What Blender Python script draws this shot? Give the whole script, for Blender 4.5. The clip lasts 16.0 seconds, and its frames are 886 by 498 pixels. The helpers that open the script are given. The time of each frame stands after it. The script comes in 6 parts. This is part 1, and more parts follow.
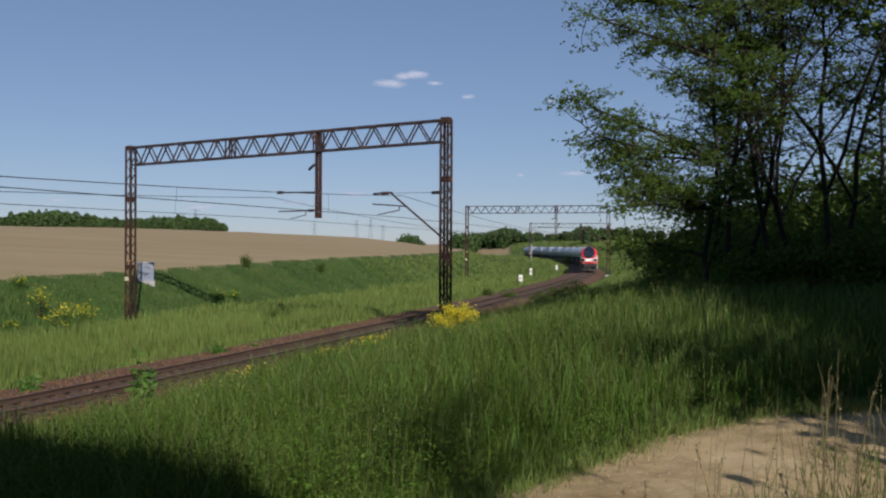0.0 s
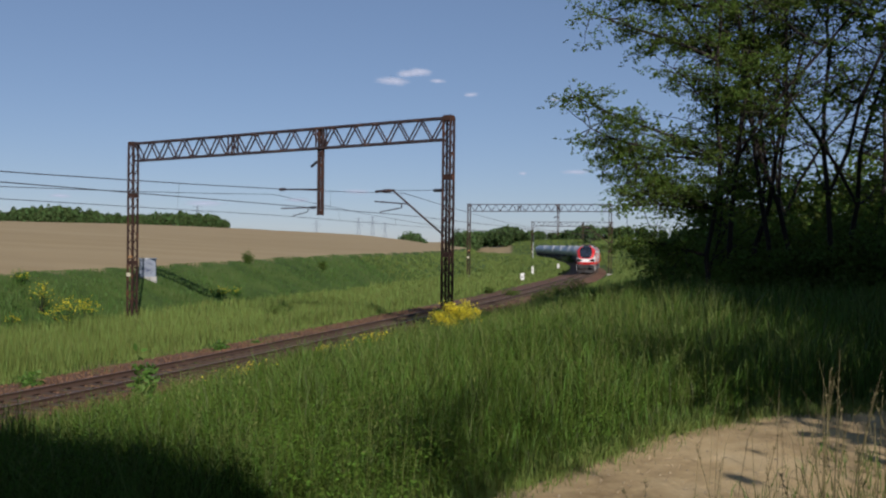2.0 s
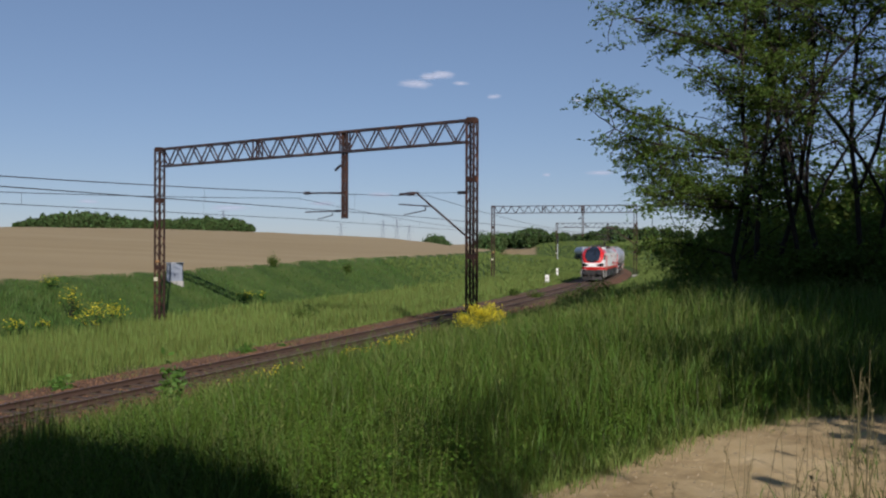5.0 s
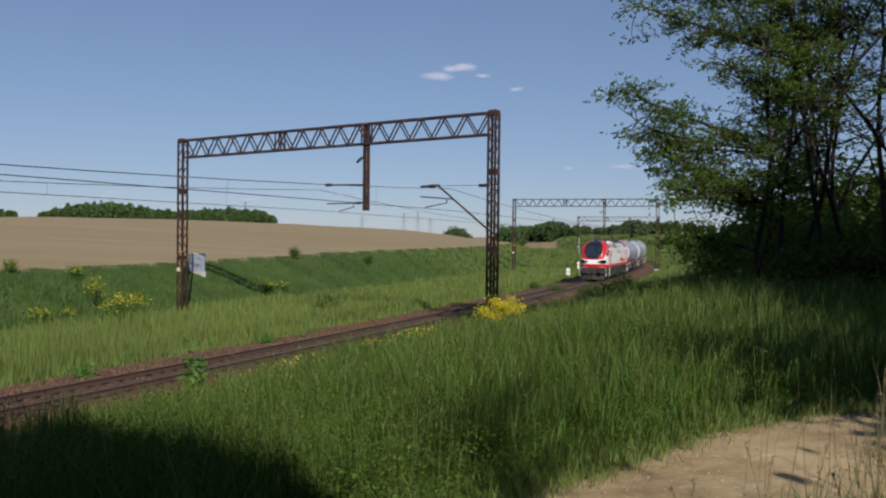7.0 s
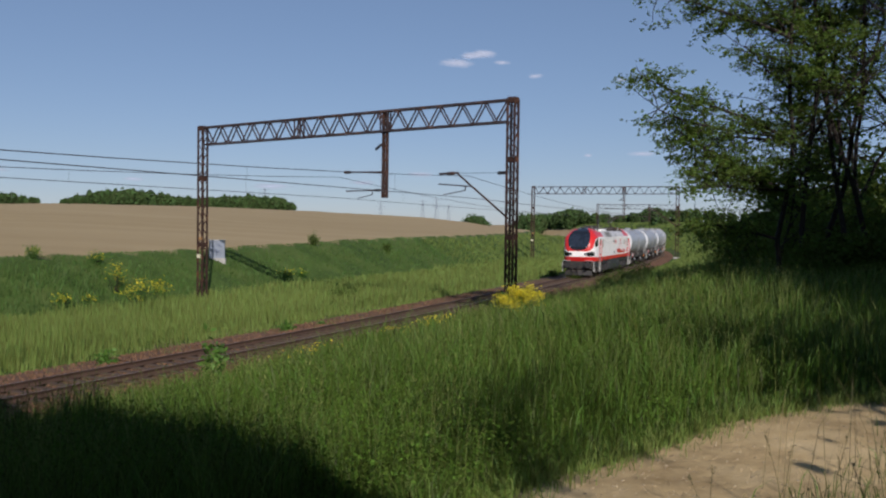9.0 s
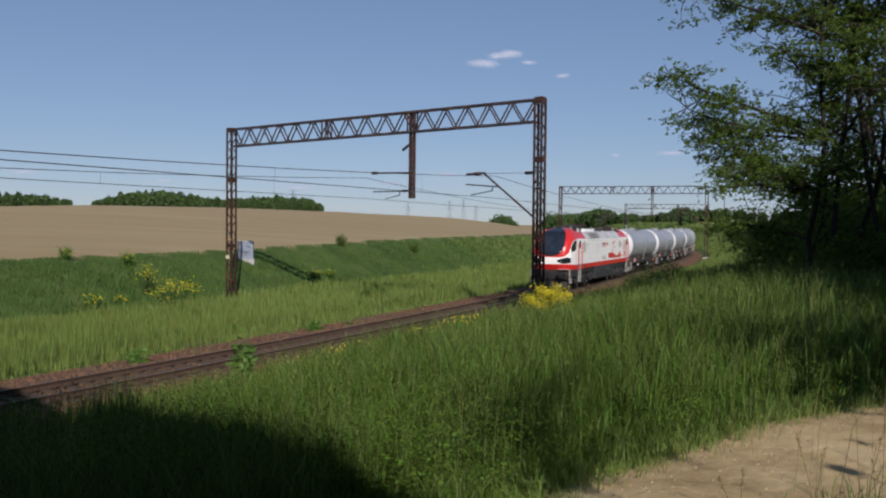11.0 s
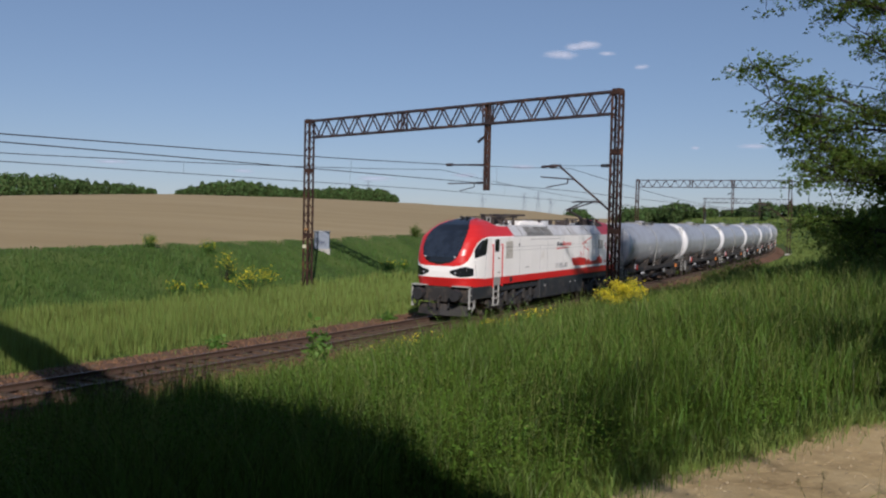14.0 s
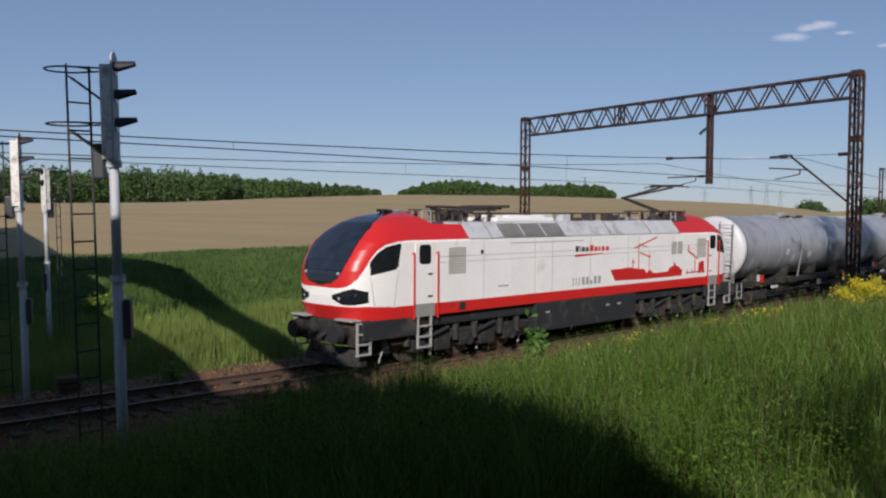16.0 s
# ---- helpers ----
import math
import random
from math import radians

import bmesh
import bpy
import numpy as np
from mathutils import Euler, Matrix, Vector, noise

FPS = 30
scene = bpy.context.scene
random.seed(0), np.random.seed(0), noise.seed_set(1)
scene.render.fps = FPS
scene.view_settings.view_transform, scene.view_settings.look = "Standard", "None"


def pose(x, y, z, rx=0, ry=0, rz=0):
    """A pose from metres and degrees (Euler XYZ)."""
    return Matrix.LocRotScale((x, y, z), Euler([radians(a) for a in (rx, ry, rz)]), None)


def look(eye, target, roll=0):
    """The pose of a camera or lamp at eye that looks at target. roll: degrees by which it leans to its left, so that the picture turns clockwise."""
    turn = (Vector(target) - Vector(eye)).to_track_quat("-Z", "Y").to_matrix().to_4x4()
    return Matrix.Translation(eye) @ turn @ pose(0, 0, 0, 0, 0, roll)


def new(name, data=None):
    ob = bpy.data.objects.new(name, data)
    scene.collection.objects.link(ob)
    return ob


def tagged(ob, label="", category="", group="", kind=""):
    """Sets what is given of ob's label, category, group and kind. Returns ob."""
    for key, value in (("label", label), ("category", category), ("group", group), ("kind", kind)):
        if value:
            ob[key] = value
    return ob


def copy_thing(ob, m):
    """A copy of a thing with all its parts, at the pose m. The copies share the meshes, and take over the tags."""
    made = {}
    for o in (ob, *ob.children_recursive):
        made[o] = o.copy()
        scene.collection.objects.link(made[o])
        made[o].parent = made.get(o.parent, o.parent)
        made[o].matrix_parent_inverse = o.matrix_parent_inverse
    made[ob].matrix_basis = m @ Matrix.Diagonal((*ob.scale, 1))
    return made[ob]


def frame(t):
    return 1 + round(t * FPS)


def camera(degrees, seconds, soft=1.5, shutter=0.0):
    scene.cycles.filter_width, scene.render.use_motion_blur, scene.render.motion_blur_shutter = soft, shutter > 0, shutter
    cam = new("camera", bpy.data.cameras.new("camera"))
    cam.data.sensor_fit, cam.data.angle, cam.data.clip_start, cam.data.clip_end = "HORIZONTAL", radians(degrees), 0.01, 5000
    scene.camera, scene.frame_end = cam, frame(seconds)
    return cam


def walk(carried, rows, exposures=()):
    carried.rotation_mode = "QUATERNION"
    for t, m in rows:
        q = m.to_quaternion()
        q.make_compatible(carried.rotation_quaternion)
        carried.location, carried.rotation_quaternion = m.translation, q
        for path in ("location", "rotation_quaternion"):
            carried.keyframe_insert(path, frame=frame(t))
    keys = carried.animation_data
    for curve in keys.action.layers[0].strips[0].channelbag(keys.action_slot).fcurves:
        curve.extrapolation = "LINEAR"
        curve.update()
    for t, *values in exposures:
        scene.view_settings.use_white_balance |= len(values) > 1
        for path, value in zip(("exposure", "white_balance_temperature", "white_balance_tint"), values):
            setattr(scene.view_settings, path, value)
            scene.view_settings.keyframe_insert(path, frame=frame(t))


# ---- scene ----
# ---------- camera: stands still on the bank, pans with the train ----------
EYE_Z = 4.3
cam = camera(53.36, 16.0, soft=2.2)
PAN = [
    (0.0, 0.00, -0.20, -0.30), (0.5, 0.16, -0.25, -0.21), (1.0, 0.18, -0.41, -0.19), (1.5, 0.28, -0.43, -0.37),
    (2.0, 0.12, -0.34, -0.66), (2.5, 0.15, -0.34, -0.61), (3.0, 0.35, -0.30, -0.58), (3.5, 1.02, -0.35, -0.12),
    (4.0, 1.15, -0.18, -0.24), (6.5, 2.80, -0.46, -0.29), (7.0, 3.05, -0.69, -0.62), (7.5, 3.32, -1.04, -0.71),
    (8.0, 3.59, -1.21, -0.77), (8.5, 3.98, -1.41, -0.88), (9.0, 4.26, -1.52, -0.76), (11.5, 6.44, -1.52, -0.66),
    (12.0, 6.83, -1.55, -0.68), (12.5, 7.45, -1.63, -0.59), (13.0, 8.17, -1.70, -0.88), (13.5, 8.90, -1.94, -0.81),
    (14.0, 10.83, -2.11, -1.25), (14.5, 13.71, -2.07, -1.68), (15.0, 16.30, -2.20, -1.22), (15.5, 19.45, -2.21, -0.89),
    (16.0, 24.81, -2.49, -0.32),
]
walk(cam, [(t, pose(0, 0, EYE_Z, 90 + p, r, y)) for t, y, p, r in PAN], exposures=[(0.0, 0.0, 5900, 17.0), (16.0, 0.0, 5900, 17.0)])

# ---------- daylight ----------
SUN_EL = radians(28.0)
world = bpy.data.worlds.new("sky")
scene.world = world
world.use_nodes = True
wn = world.node_tree.nodes
sky = wn.new("ShaderNodeTexSky")
sky.sky_type = "NISHITA"
sky.sun_disc = False
sky.sun_elevation = SUN_EL
sky.sun_rotation = radians(163)
sky.air_density = 0.85
sky.dust_density = 0.12
sky.ozone_density = 5.0
sky.altitude = 200
soft_sky = wn.new("ShaderNodeGamma")
soft_sky.inputs[1].default_value = 0.62
world.node_tree.links.new(sky.outputs[0], soft_sky.inputs[0])
world.node_tree.links.new(soft_sky.outputs[0], wn["Background"].inputs[0])
wn["Background"].inputs[1].default_value = 0.135
sun = new("sun", bpy.data.lights.new("sun", "SUN"))
sun.data.energy = 4.65
sun.data.angle = radians(0.6)
sun.data.color = (1.0, 0.90, 0.74)
sun.matrix_world = look((29.2 * math.cos(SUN_EL), -95.6 * math.cos(SUN_EL), 100 * math.sin(SUN_EL)), (0, 0, 0))

# ---------- small helpers ----------


def rng(seed):
    return np.random.default_rng(seed)


def part(name, bm, material, parent=None, label="", smooth=False):
    """Link a bmesh as one mesh object under a thing or a part."""
    me = bpy.data.meshes.new(name)
    bm.to_mesh(me)
    bm.free()
    return put(name, me, material, parent, label, smooth)


def put(name, me, material, parent=None, label="", smooth=False):
    for m in material if isinstance(material, (list, tuple)) else [material]:
        me.materials.append(m)
    if smooth:
        me.polygons.foreach_set("use_smooth", [True] * len(me.polygons))
    ob = new(name, me)
    ob.parent = parent
    return tagged(ob, label)


def empty(name, m=None):
    ob = new(name)
    ob.empty_display_size = 0.3
    if m is not None:
        ob.matrix_basis = m
    return ob


def box(bm, x0, y0, z0, x1, y1, z1, bevel=0.0):
    got = bmesh.ops.create_cube(bm, size=1.0, matrix=Matrix.Translation(((x0 + x1) / 2, (y0 + y1) / 2, (z0 + z1) / 2)) @ Matrix.Diagonal((x1 - x0, y1 - y0, z1 - z0, 1)))
    if bevel:
        edges = list({e for v in got["verts"] for e in v.link_edges})
        bmesh.ops.bevel(bm, geom=edges, offset=bevel, segments=2, affect="EDGES", profile=0.6)


def bar(bm, a, b, w, d=None, turn=0.0):
    """A square bar from a to b."""
    a, b = Vector(a), Vector(b)
    d = w if d is None else d
    q = (b - a).to_track_quat("Z", "Y").to_matrix().to_4x4()
    bmesh.ops.create_cube(bm, size=1.0, matrix=Matrix.Translation((a + b) / 2) @ q @ pose(0, 0, 0, 0, 0, turn) @ Matrix.Diagonal((w, d, (b - a).length, 1)))


def rod(bm, a, b, r0, r1=None, seg=10, caps=True):
    a, b = Vector(a), Vector(b)
    q = (b - a).to_track_quat("Z", "Y").to_matrix().to_4x4()
    bmesh.ops.create_cone(bm, cap_ends=caps, segments=seg, radius1=r0, radius2=r0 if r1 is None else r1, depth=(b - a).length, matrix=Matrix.Translation((a + b) / 2) @ q)


def loft(bm, rings, closed=True, caps=True):
    """Faces between rings of equal length."""
    rows = [[bm.verts.new(p) for p in ring] for ring in rings]
    n = len(rows[0])
    for a, b in zip(rows, rows[1:]):
        for i in range(n if closed else n - 1):
            j = (i + 1) % n
            bm.faces.new((a[i], a[j], b[j], b[i]))
    if caps and closed:
        bm.faces.new(rows[0][::-1])
        bm.faces.new(rows[-1])
    return rows


def spun(bm, profile, m, seg=32):
    """Turn a profile of (along, radius) round the local x axis."""
    rings = []
    for x, r in profile:
        rings.append([m @ Vector((x, r * math.cos(a), r * math.sin(a))) for a in (2 * math.pi * k / seg for k in range(seg))])
    loft(bm, rings)


def mesh_from(name, verts, faces):
    """A mesh out of numpy arrays, all faces with the same number of corners."""
    me = bpy.data.meshes.new(name)
    verts = np.asarray(verts, np.float32)
    faces = np.asarray(faces, np.int32)
    me.vertices.add(len(verts))
    me.vertices.foreach_set("co", verts.ravel())
    n = faces.shape[1]
    me.loops.add(faces.size)
    me.loops.foreach_set("vertex_index", faces.ravel())
    me.polygons.add(len(faces))
    me.polygons.foreach_set("loop_start", np.arange(0, faces.size, n, dtype=np.int32))
    me.update(calc_edges=True)
    me.validate()
    return me


# ---------- materials ----------


def material(name, color, rough=0.6, metal=0.0, vary=0.25, scale=8.0, fine=60.0, bump=0.15, dirt=None, dirt_amount=0.0, dirt_scale=1.5, hue=0.0, coords="Object", spec=0.5, island=0.0, through_light=0.0):
    """A weathered surface: large and fine variation, patches of dirt, relief."""
    m = bpy.data.materials.new(name)
    m.use_nodes = True
    nt, n = m.node_tree, m.node_tree.nodes
    ln = nt.links.new
    bsdf = n["Principled BSDF"]
    tc = n.new("ShaderNodeTexCoord")
    big = n.new("ShaderNodeTexNoise")
    big.inputs["Scale"].default_value, big.inputs["Detail"].default_value = scale, 4
    small = n.new("ShaderNodeTexNoise")
    small.inputs["Scale"].default_value, small.inputs["Detail"].default_value = fine, 3
    ln(tc.outputs[coords], big.inputs["Vector"])
    ln(tc.outputs[coords], small.inputs["Vector"])
    add = n.new("ShaderNodeMath")
    add.operation = "ADD"
    ln(big.outputs["Fac"], add.inputs[0])
    ln(small.outputs["Fac"], add.inputs[1])
    span = n.new("ShaderNodeMapRange")
    span.inputs[1].default_value, span.inputs[2].default_value = 0.6, 1.4
    span.inputs[3].default_value, span.inputs[4].default_value = 1 - vary, 1 + vary
    ln(add.outputs[0], span.inputs[0])
    value = span.outputs[0]
    if island:
        geo = n.new("ShaderNodeNewGeometry")
        r = n.new("ShaderNodeMapRange")
        r.inputs[3].default_value, r.inputs[4].default_value = 1 - island, 1 + island
        ln(geo.outputs["Random Per Island"], r.inputs[0])
        mul = n.new("ShaderNodeMath")
        mul.operation = "MULTIPLY"
        ln(value, mul.inputs[0])
        ln(r.outputs[0], mul.inputs[1])
        value = mul.outputs[0]
    hsv = n.new("ShaderNodeHueSaturation")
    hsv.inputs["Color"].default_value = (*color, 1)
    ln(value, hsv.inputs["Value"])
    if hue:
        hr = n.new("ShaderNodeMapRange")
        hr.inputs[3].default_value, hr.inputs[4].default_value = 0.5 - hue, 0.5 + hue
        ln(geo.outputs["Random Per Island"] if island else big.outputs["Fac"], hr.inputs[0])
        ln(hr.outputs[0], hsv.inputs["Hue"])
    out = hsv.outputs[0]
    if dirt:
        dn = n.new("ShaderNodeTexNoise")
        dn.inputs["Scale"].default_value, dn.inputs["Detail"].default_value, dn.inputs["Roughness"].default_value = dirt_scale, 6, 0.65
        ln(tc.outputs[coords], dn.inputs["Vector"])
        dr = n.new("ShaderNodeMapRange")
        dr.inputs[1].default_value, dr.inputs[2].default_value = 0.62 - 0.3 * dirt_amount, 0.72
        dr.inputs[4].default_value = min(1.0, 0.5 + dirt_amount)
        ln(dn.outputs["Fac"], dr.inputs[0])
        mix = n.new("ShaderNodeMix")
        mix.data_type = "RGBA"
        mix.inputs["B"].default_value = (*dirt, 1)
        for s in mix.inputs:
            if s.identifier == "B_Color":
                s.default_value = (*dirt, 1)
        fac = [s for s in mix.inputs if s.identifier == "Factor_Float"][0]
        a_in = [s for s in mix.inputs if s.identifier == "A_Color"][0]
        ln(dr.outputs[0], fac)
        ln(out, a_in)
        out = [s for s in mix.outputs if s.identifier == "Result_Color"][0]
    ln(out, bsdf.inputs["Base Color"])
    bsdf.inputs["Roughness"].default_value = rough
    bsdf.inputs["Metallic"].default_value = metal
    bsdf.inputs["Specular IOR Level"].default_value = spec
    if bump:
        bp = n.new("ShaderNodeBump")
        bp.inputs["Strength"].default_value, bp.inputs["Distance"].default_value = bump, 0.02
        ln(add.outputs[0], bp.inputs["Height"])
        ln(bp.outputs[0], bsdf.inputs["Normal"])
    if through_light:
        tr = n.new("ShaderNodeBsdfTranslucent")
        ln(out, tr.inputs["Color"])
        ms = n.new("ShaderNodeMixShader")
        ms.inputs[0].default_value = through_light
        ln(bsdf.outputs[0], ms.inputs[1])
        ln(tr.outputs[0], ms.inputs[2])
        ln(ms.outputs[0], n["Material Output"].inputs[0])
    return m


RUST = material("rusty_painted_steel", (0.038, 0.02, 0.015), 0.85, 0.0, 0.4, 3, 40, 0.3, (0.15, 0.062, 0.03), 0.3, 2.0, spec=0.3)
CHORD = material("dull_violet_brown_steel", (0.03, 0.02, 0.022), 0.75, 0.0, 0.35, 3, 40, 0.2, (0.13, 0.07, 0.045), 0.3, 2.0)
WIRE = material("dark_copper_wire", (0.05, 0.045, 0.045), 0.6, 0.3, 0.1, 1, 5, 0)
RAIL_TOP = material("worn_rail_head", (0.20, 0.155, 0.125), 0.5, 0.6, 0.15, 2, 30, 0.05)
RAIL = material("rusty_rail", (0.06, 0.034, 0.022), 0.85, 0.0, 0.3, 3, 40, 0.2)
SLEEPER = material("weathered_concrete_sleeper", (0.075, 0.048, 0.03), 0.9, 0.0, 0.25, 4, 50, 0.3, (0.09, 0.06, 0.045), 0.4, 3, coords="Object")
BALLAST = material("rusty_brown_ballast", (0.13, 0.062, 0.028), 0.95, 0.0, 0.5, 1.2, 14, 0.9, (0.06, 0.035, 0.02), 0.35, 0.5, coords="Object")
STONE = material("brown_ballast_stone", (0.155, 0.083, 0.043), 0.95, 0.0, 0.3, 8, 50, 0.3, island=0.5)
GREY_PAINT = material("grey_mast_paint", (0.42, 0.44, 0.47), 0.55, 0.0, 0.12, 3, 40, 0.08, (0.2, 0.17, 0.14), 0.15, 2)
WHITE_PAINT = material("chalky_white_paint", (0.74, 0.73, 0.70), 0.6, 0.0, 0.12, 3, 40, 0.08, (0.35, 0.33, 0.3), 0.2, 2)
BLACK = material("matt_black_paint", (0.02, 0.02, 0.022), 0.6, 0.0, 0.3, 4, 40, 0.1)
CONCRETE = material("grey_concrete", (0.36, 0.35, 0.33), 0.9, 0.0, 0.2, 2, 40, 0.3, (0.2, 0.19, 0.17), 0.3, 1)
GRASS = material("meadow_grass_blade", (0.082, 0.132, 0.018), 0.55, 0.0, 0.4, 0.8, 5.0, 0, island=0.65, hue=0.03, through_light=0.28, spec=0.3)
GRASS_LIGHT = material("pale_verge_grass_blade", (0.17, 0.225, 0.05), 0.6, 0.0, 0.2, 0.2, 2.0, 0, island=0.35, hue=0.025, through_light=0.35, spec=0.3)
GRASS_DEEP = material("lush_slope_grass_blade", (0.082, 0.148, 0.031), 0.6, 0.0, 0.3, 0.12, 1.0, 0, island=0.22, hue=0.02, through_light=0.36, spec=0.3)
GRASS_CUT = material("soft_cutting_grass_blade", (0.15, 0.205, 0.05), 0.7, 0.0, 0.2, 0.05, 0.4, 0, island=0.15, hue=0.015, through_light=0.35, spec=0.2)
STRAW = material("dry_grass_stalk", (0.27, 0.235, 0.115), 0.7, 0.0, 0.2, 1, 6, 0, island=0.3, through_light=0.2)
LEAF = material("locust_leaf", (0.115, 0.172, 0.03), 0.6, 0.0, 0.25, 0.6, 4.0, 0, island=0.45, hue=0.025, through_light=0.5, spec=0.2)
LEAF_FAR = material("distant_wood_foliage", (0.07, 0.115, 0.035), 0.7, 0.0, 0.3, 0.05, 0.5, 0, island=0.45, hue=0.03, through_light=0.25, spec=0.2)
LEAF_WEED = material("fresh_weed_leaf", (0.10, 0.21, 0.03), 0.5, 0.0, 0.2, 2, 10, 0, island=0.35, through_light=0.4)
BARK = material("dark_furrowed_bark", (0.026, 0.02, 0.016), 0.95, 0.0, 0.4, 6, 30, 0.8)
YELLOW = material("yellow_blossom", (0.68, 0.58, 0.02), 0.6, 0.0, 0.1, 3, 20, 0, island=0.25, through_light=0.3)
HERB = material("nettle_leaf", (0.082, 0.142, 0.018), 0.8, 0.0, 0.25, 1.0, 6.0, 0, island=0.55, hue=0.02, through_light=0.3, spec=0.12)
PALE_STALK = material("grey_green_grass_plume", (0.19, 0.22, 0.065), 0.7, 0.0, 0.2, 1, 6, 0, island=0.35, through_light=0.3, spec=0.2)
STALK = material("olive_brown_grass_stalk", (0.17, 0.145, 0.065), 0.7, 0.0, 0.2, 2, 12, 0, island=0.3, through_light=0.25)
# ---------- the line of the track ----------
# headings in degrees from +y towards +x at distances along the line
KNOTS = (0, 15, 30, 45, 60, 80, 100, 130, 170, 220, 300, 400)
HEADS = (23.63, 21.66, 19.65, 18.31, 17.39, 16.74, 15.29, 13.81, 9.17, 3.57, -5.25, -16.29)
S0 = -60.0
ARC = np.arange(S0, 520.0, 1.0)
HEAD = np.radians(np.interp(ARC, KNOTS, HEADS))
_cx = np.concatenate([[0], np.cumsum(np.sin(HEAD))])[:-1]
_cy = np.concatenate([[0], np.cumsum(np.cos(HEAD))])[:-1]
_k0 = int(-S0)
LINE_X = _cx - _cx[_k0] - 19.88
LINE_Y = _cy - _cy[_k0] + 3.48


def on_line(s, u=0.0):
    """Place at s along the track and u to its right (the camera's side)."""
    h = np.interp(s, ARC, HEAD)
    return np.interp(s, ARC, LINE_X) + u * np.cos(h), np.interp(s, ARC, LINE_Y) - u * np.sin(h)


def to_line(x, y):
    """Distance along the track and to its right, for arrays of places."""
    x, y = np.atleast_1d(x).astype(float), np.atleast_1d(y).astype(float)
    s, u = np.empty_like(x), np.empty_like(x)
    ax, ay, ah = LINE_X[::4], LINE_Y[::4], HEAD[::4]
    for i in range(0, len(x), 20000):
        dx, dy = x[i:i + 20000, None] - ax, y[i:i + 20000, None] - ay
        k = (dx * dx + dy * dy).argmin(1)
        r = np.arange(len(k))
        s[i:i + 20000] = ARC[::4][k] + dx[r, k] * np.sin(ah[k]) + dy[r, k] * np.cos(ah[k])
        u[i:i + 20000] = dx[r, k] * np.cos(ah[k]) - dy[r, k] * np.sin(ah[k])
    return s, u


def smooth01(a, lo, hi):
    t = np.clip((a - lo) / (hi - lo), 0, 1)
    return t * t * (3 - 2 * t)


def wobble(x, y, size, seed=0.0):
    """Smooth pseudo-random height, about -1 to 1."""
    a, b = x / size + seed, y / size - seed
    return (np.sin(a * 1.7 + 1.3 * np.sin(b * 1.1)) + np.sin(b * 2.1 + 1.7 * np.sin(a * 0.9 + 2)) + 0.5 * np.sin(a * 4.3 + b * 3.1)) / 2.5


CREST_B = (-30, -10, -3.5, 3, 13.8, 20, 28, 35, 42, 55, 90)
CREST_E = (-0.3, -0.1, 0.0, 0.45, 0.84, 0.97, 0.96, 0.70, 0.38, 0.2, 0.0)


def beyond_bend(x, y, s):
    """1 on the open field past the bend of the line, 0 elsewhere."""
    return smooth01(s, 290, 340) * smooth01(0.082 - x / np.maximum(y, 1.0), 0, 0.012)


def ground_z(x, y):
    x, y = np.atleast_1d(x).astype(float), np.atleast_1d(y).astype(float)
    s, u = to_line(x, y)
    v = -u
    near = np.interp(u, (0, 2.4, 4, 6, 8, 12, 15, 17, 20, 60, 300), (-0.7, -0.6, -0.35, 0.3, 0.75, 1.7, 2.4, 2.6, 2.7, 3.4, 6.0))
    near = near + smooth01(s, 70, 190) * smooth01(u, 4, 30) * 3.4 * (1 - 0.75 * beyond_bend(x, y, s))
    edge = np.interp(s, (-40, 20, 60, 100, 150, 300), (1.4, 1.7, 2.0, 2.6, 2.9, 3.4))
    bank = np.interp(v, (0, 2.4, 5, 12, 19, 21), (-0.7, -0.6, -0.65, -0.9, -1.05, -0.95))
    bank = bank + (edge - bank) * smooth01(v, 20.5, 28.5)
    r = np.hypot(x, y)
    bearing = np.degrees(np.arctan2(-x, y))
    crest = EYE_Z + 330 * np.tan(np.radians(np.interp(bearing, CREST_B, CREST_E)))
    rise = np.clip((v - 28.0) / np.maximum(40, 330 - r + v - 28.0), 0, 1)
    far = bank + (crest - edge) * np.sin(rise * math.pi / 2) * (v > 28)
    far = far + 1.5 * smooth01(s, 150, 215) * smooth01(v, 2.6, 8) * (1 - smooth01(v, 11, 19))
    far = far - np.clip(r - 340, 0, 3000) * 0.010
    z = np.where(u > 0, near, far)
    z = z + 0.10 * wobble(x, y, 5.0) * smooth01(np.abs(u), 3, 8) + 0.04 * wobble(x, y, 1.1, 3.0) * smooth01(np.abs(u), 3, 6)
    return z


def gz(x, y):
    return float(ground_z(np.array([x]), np.array([y]))[0])


# edge of the sandy lane: a line of places, sand on its right
LANE = ((-1.2, 2.5), (-0.4, 4.6), (0.45, 6.1), (1.6, 7.3), (3.0, 8.45), (4.4, 8.9), (7.0, 9.1), (14.0, 9.4), (30.0, 10.5))


def lane_mask(x, y):
    """1 on the sandy lane, 0 off it, soft over the edge."""
    best = np.full(len(x), 1e9)
    side = np.zeros(len(x))
    for (ax, ay), (bx, by) in zip(LANE, LANE[1:]):
        dx, dy = bx - ax, by - ay
        t = np.clip(((x - ax) * dx + (y - ay) * dy) / (dx * dx + dy * dy), 0, 1)
        ex, ey = x - ax - t * dx, y - ay - t * dy
        d = np.hypot(ex, ey)
        k = d < best
        best = np.where(k, d, best)
        side = np.where(k, np.sign(ex * dy - ey * dx), side)
    d = best * side
    return smooth01(d, -0.25, 0.25) * (1 - smooth01(d, 2.9, 3.4))


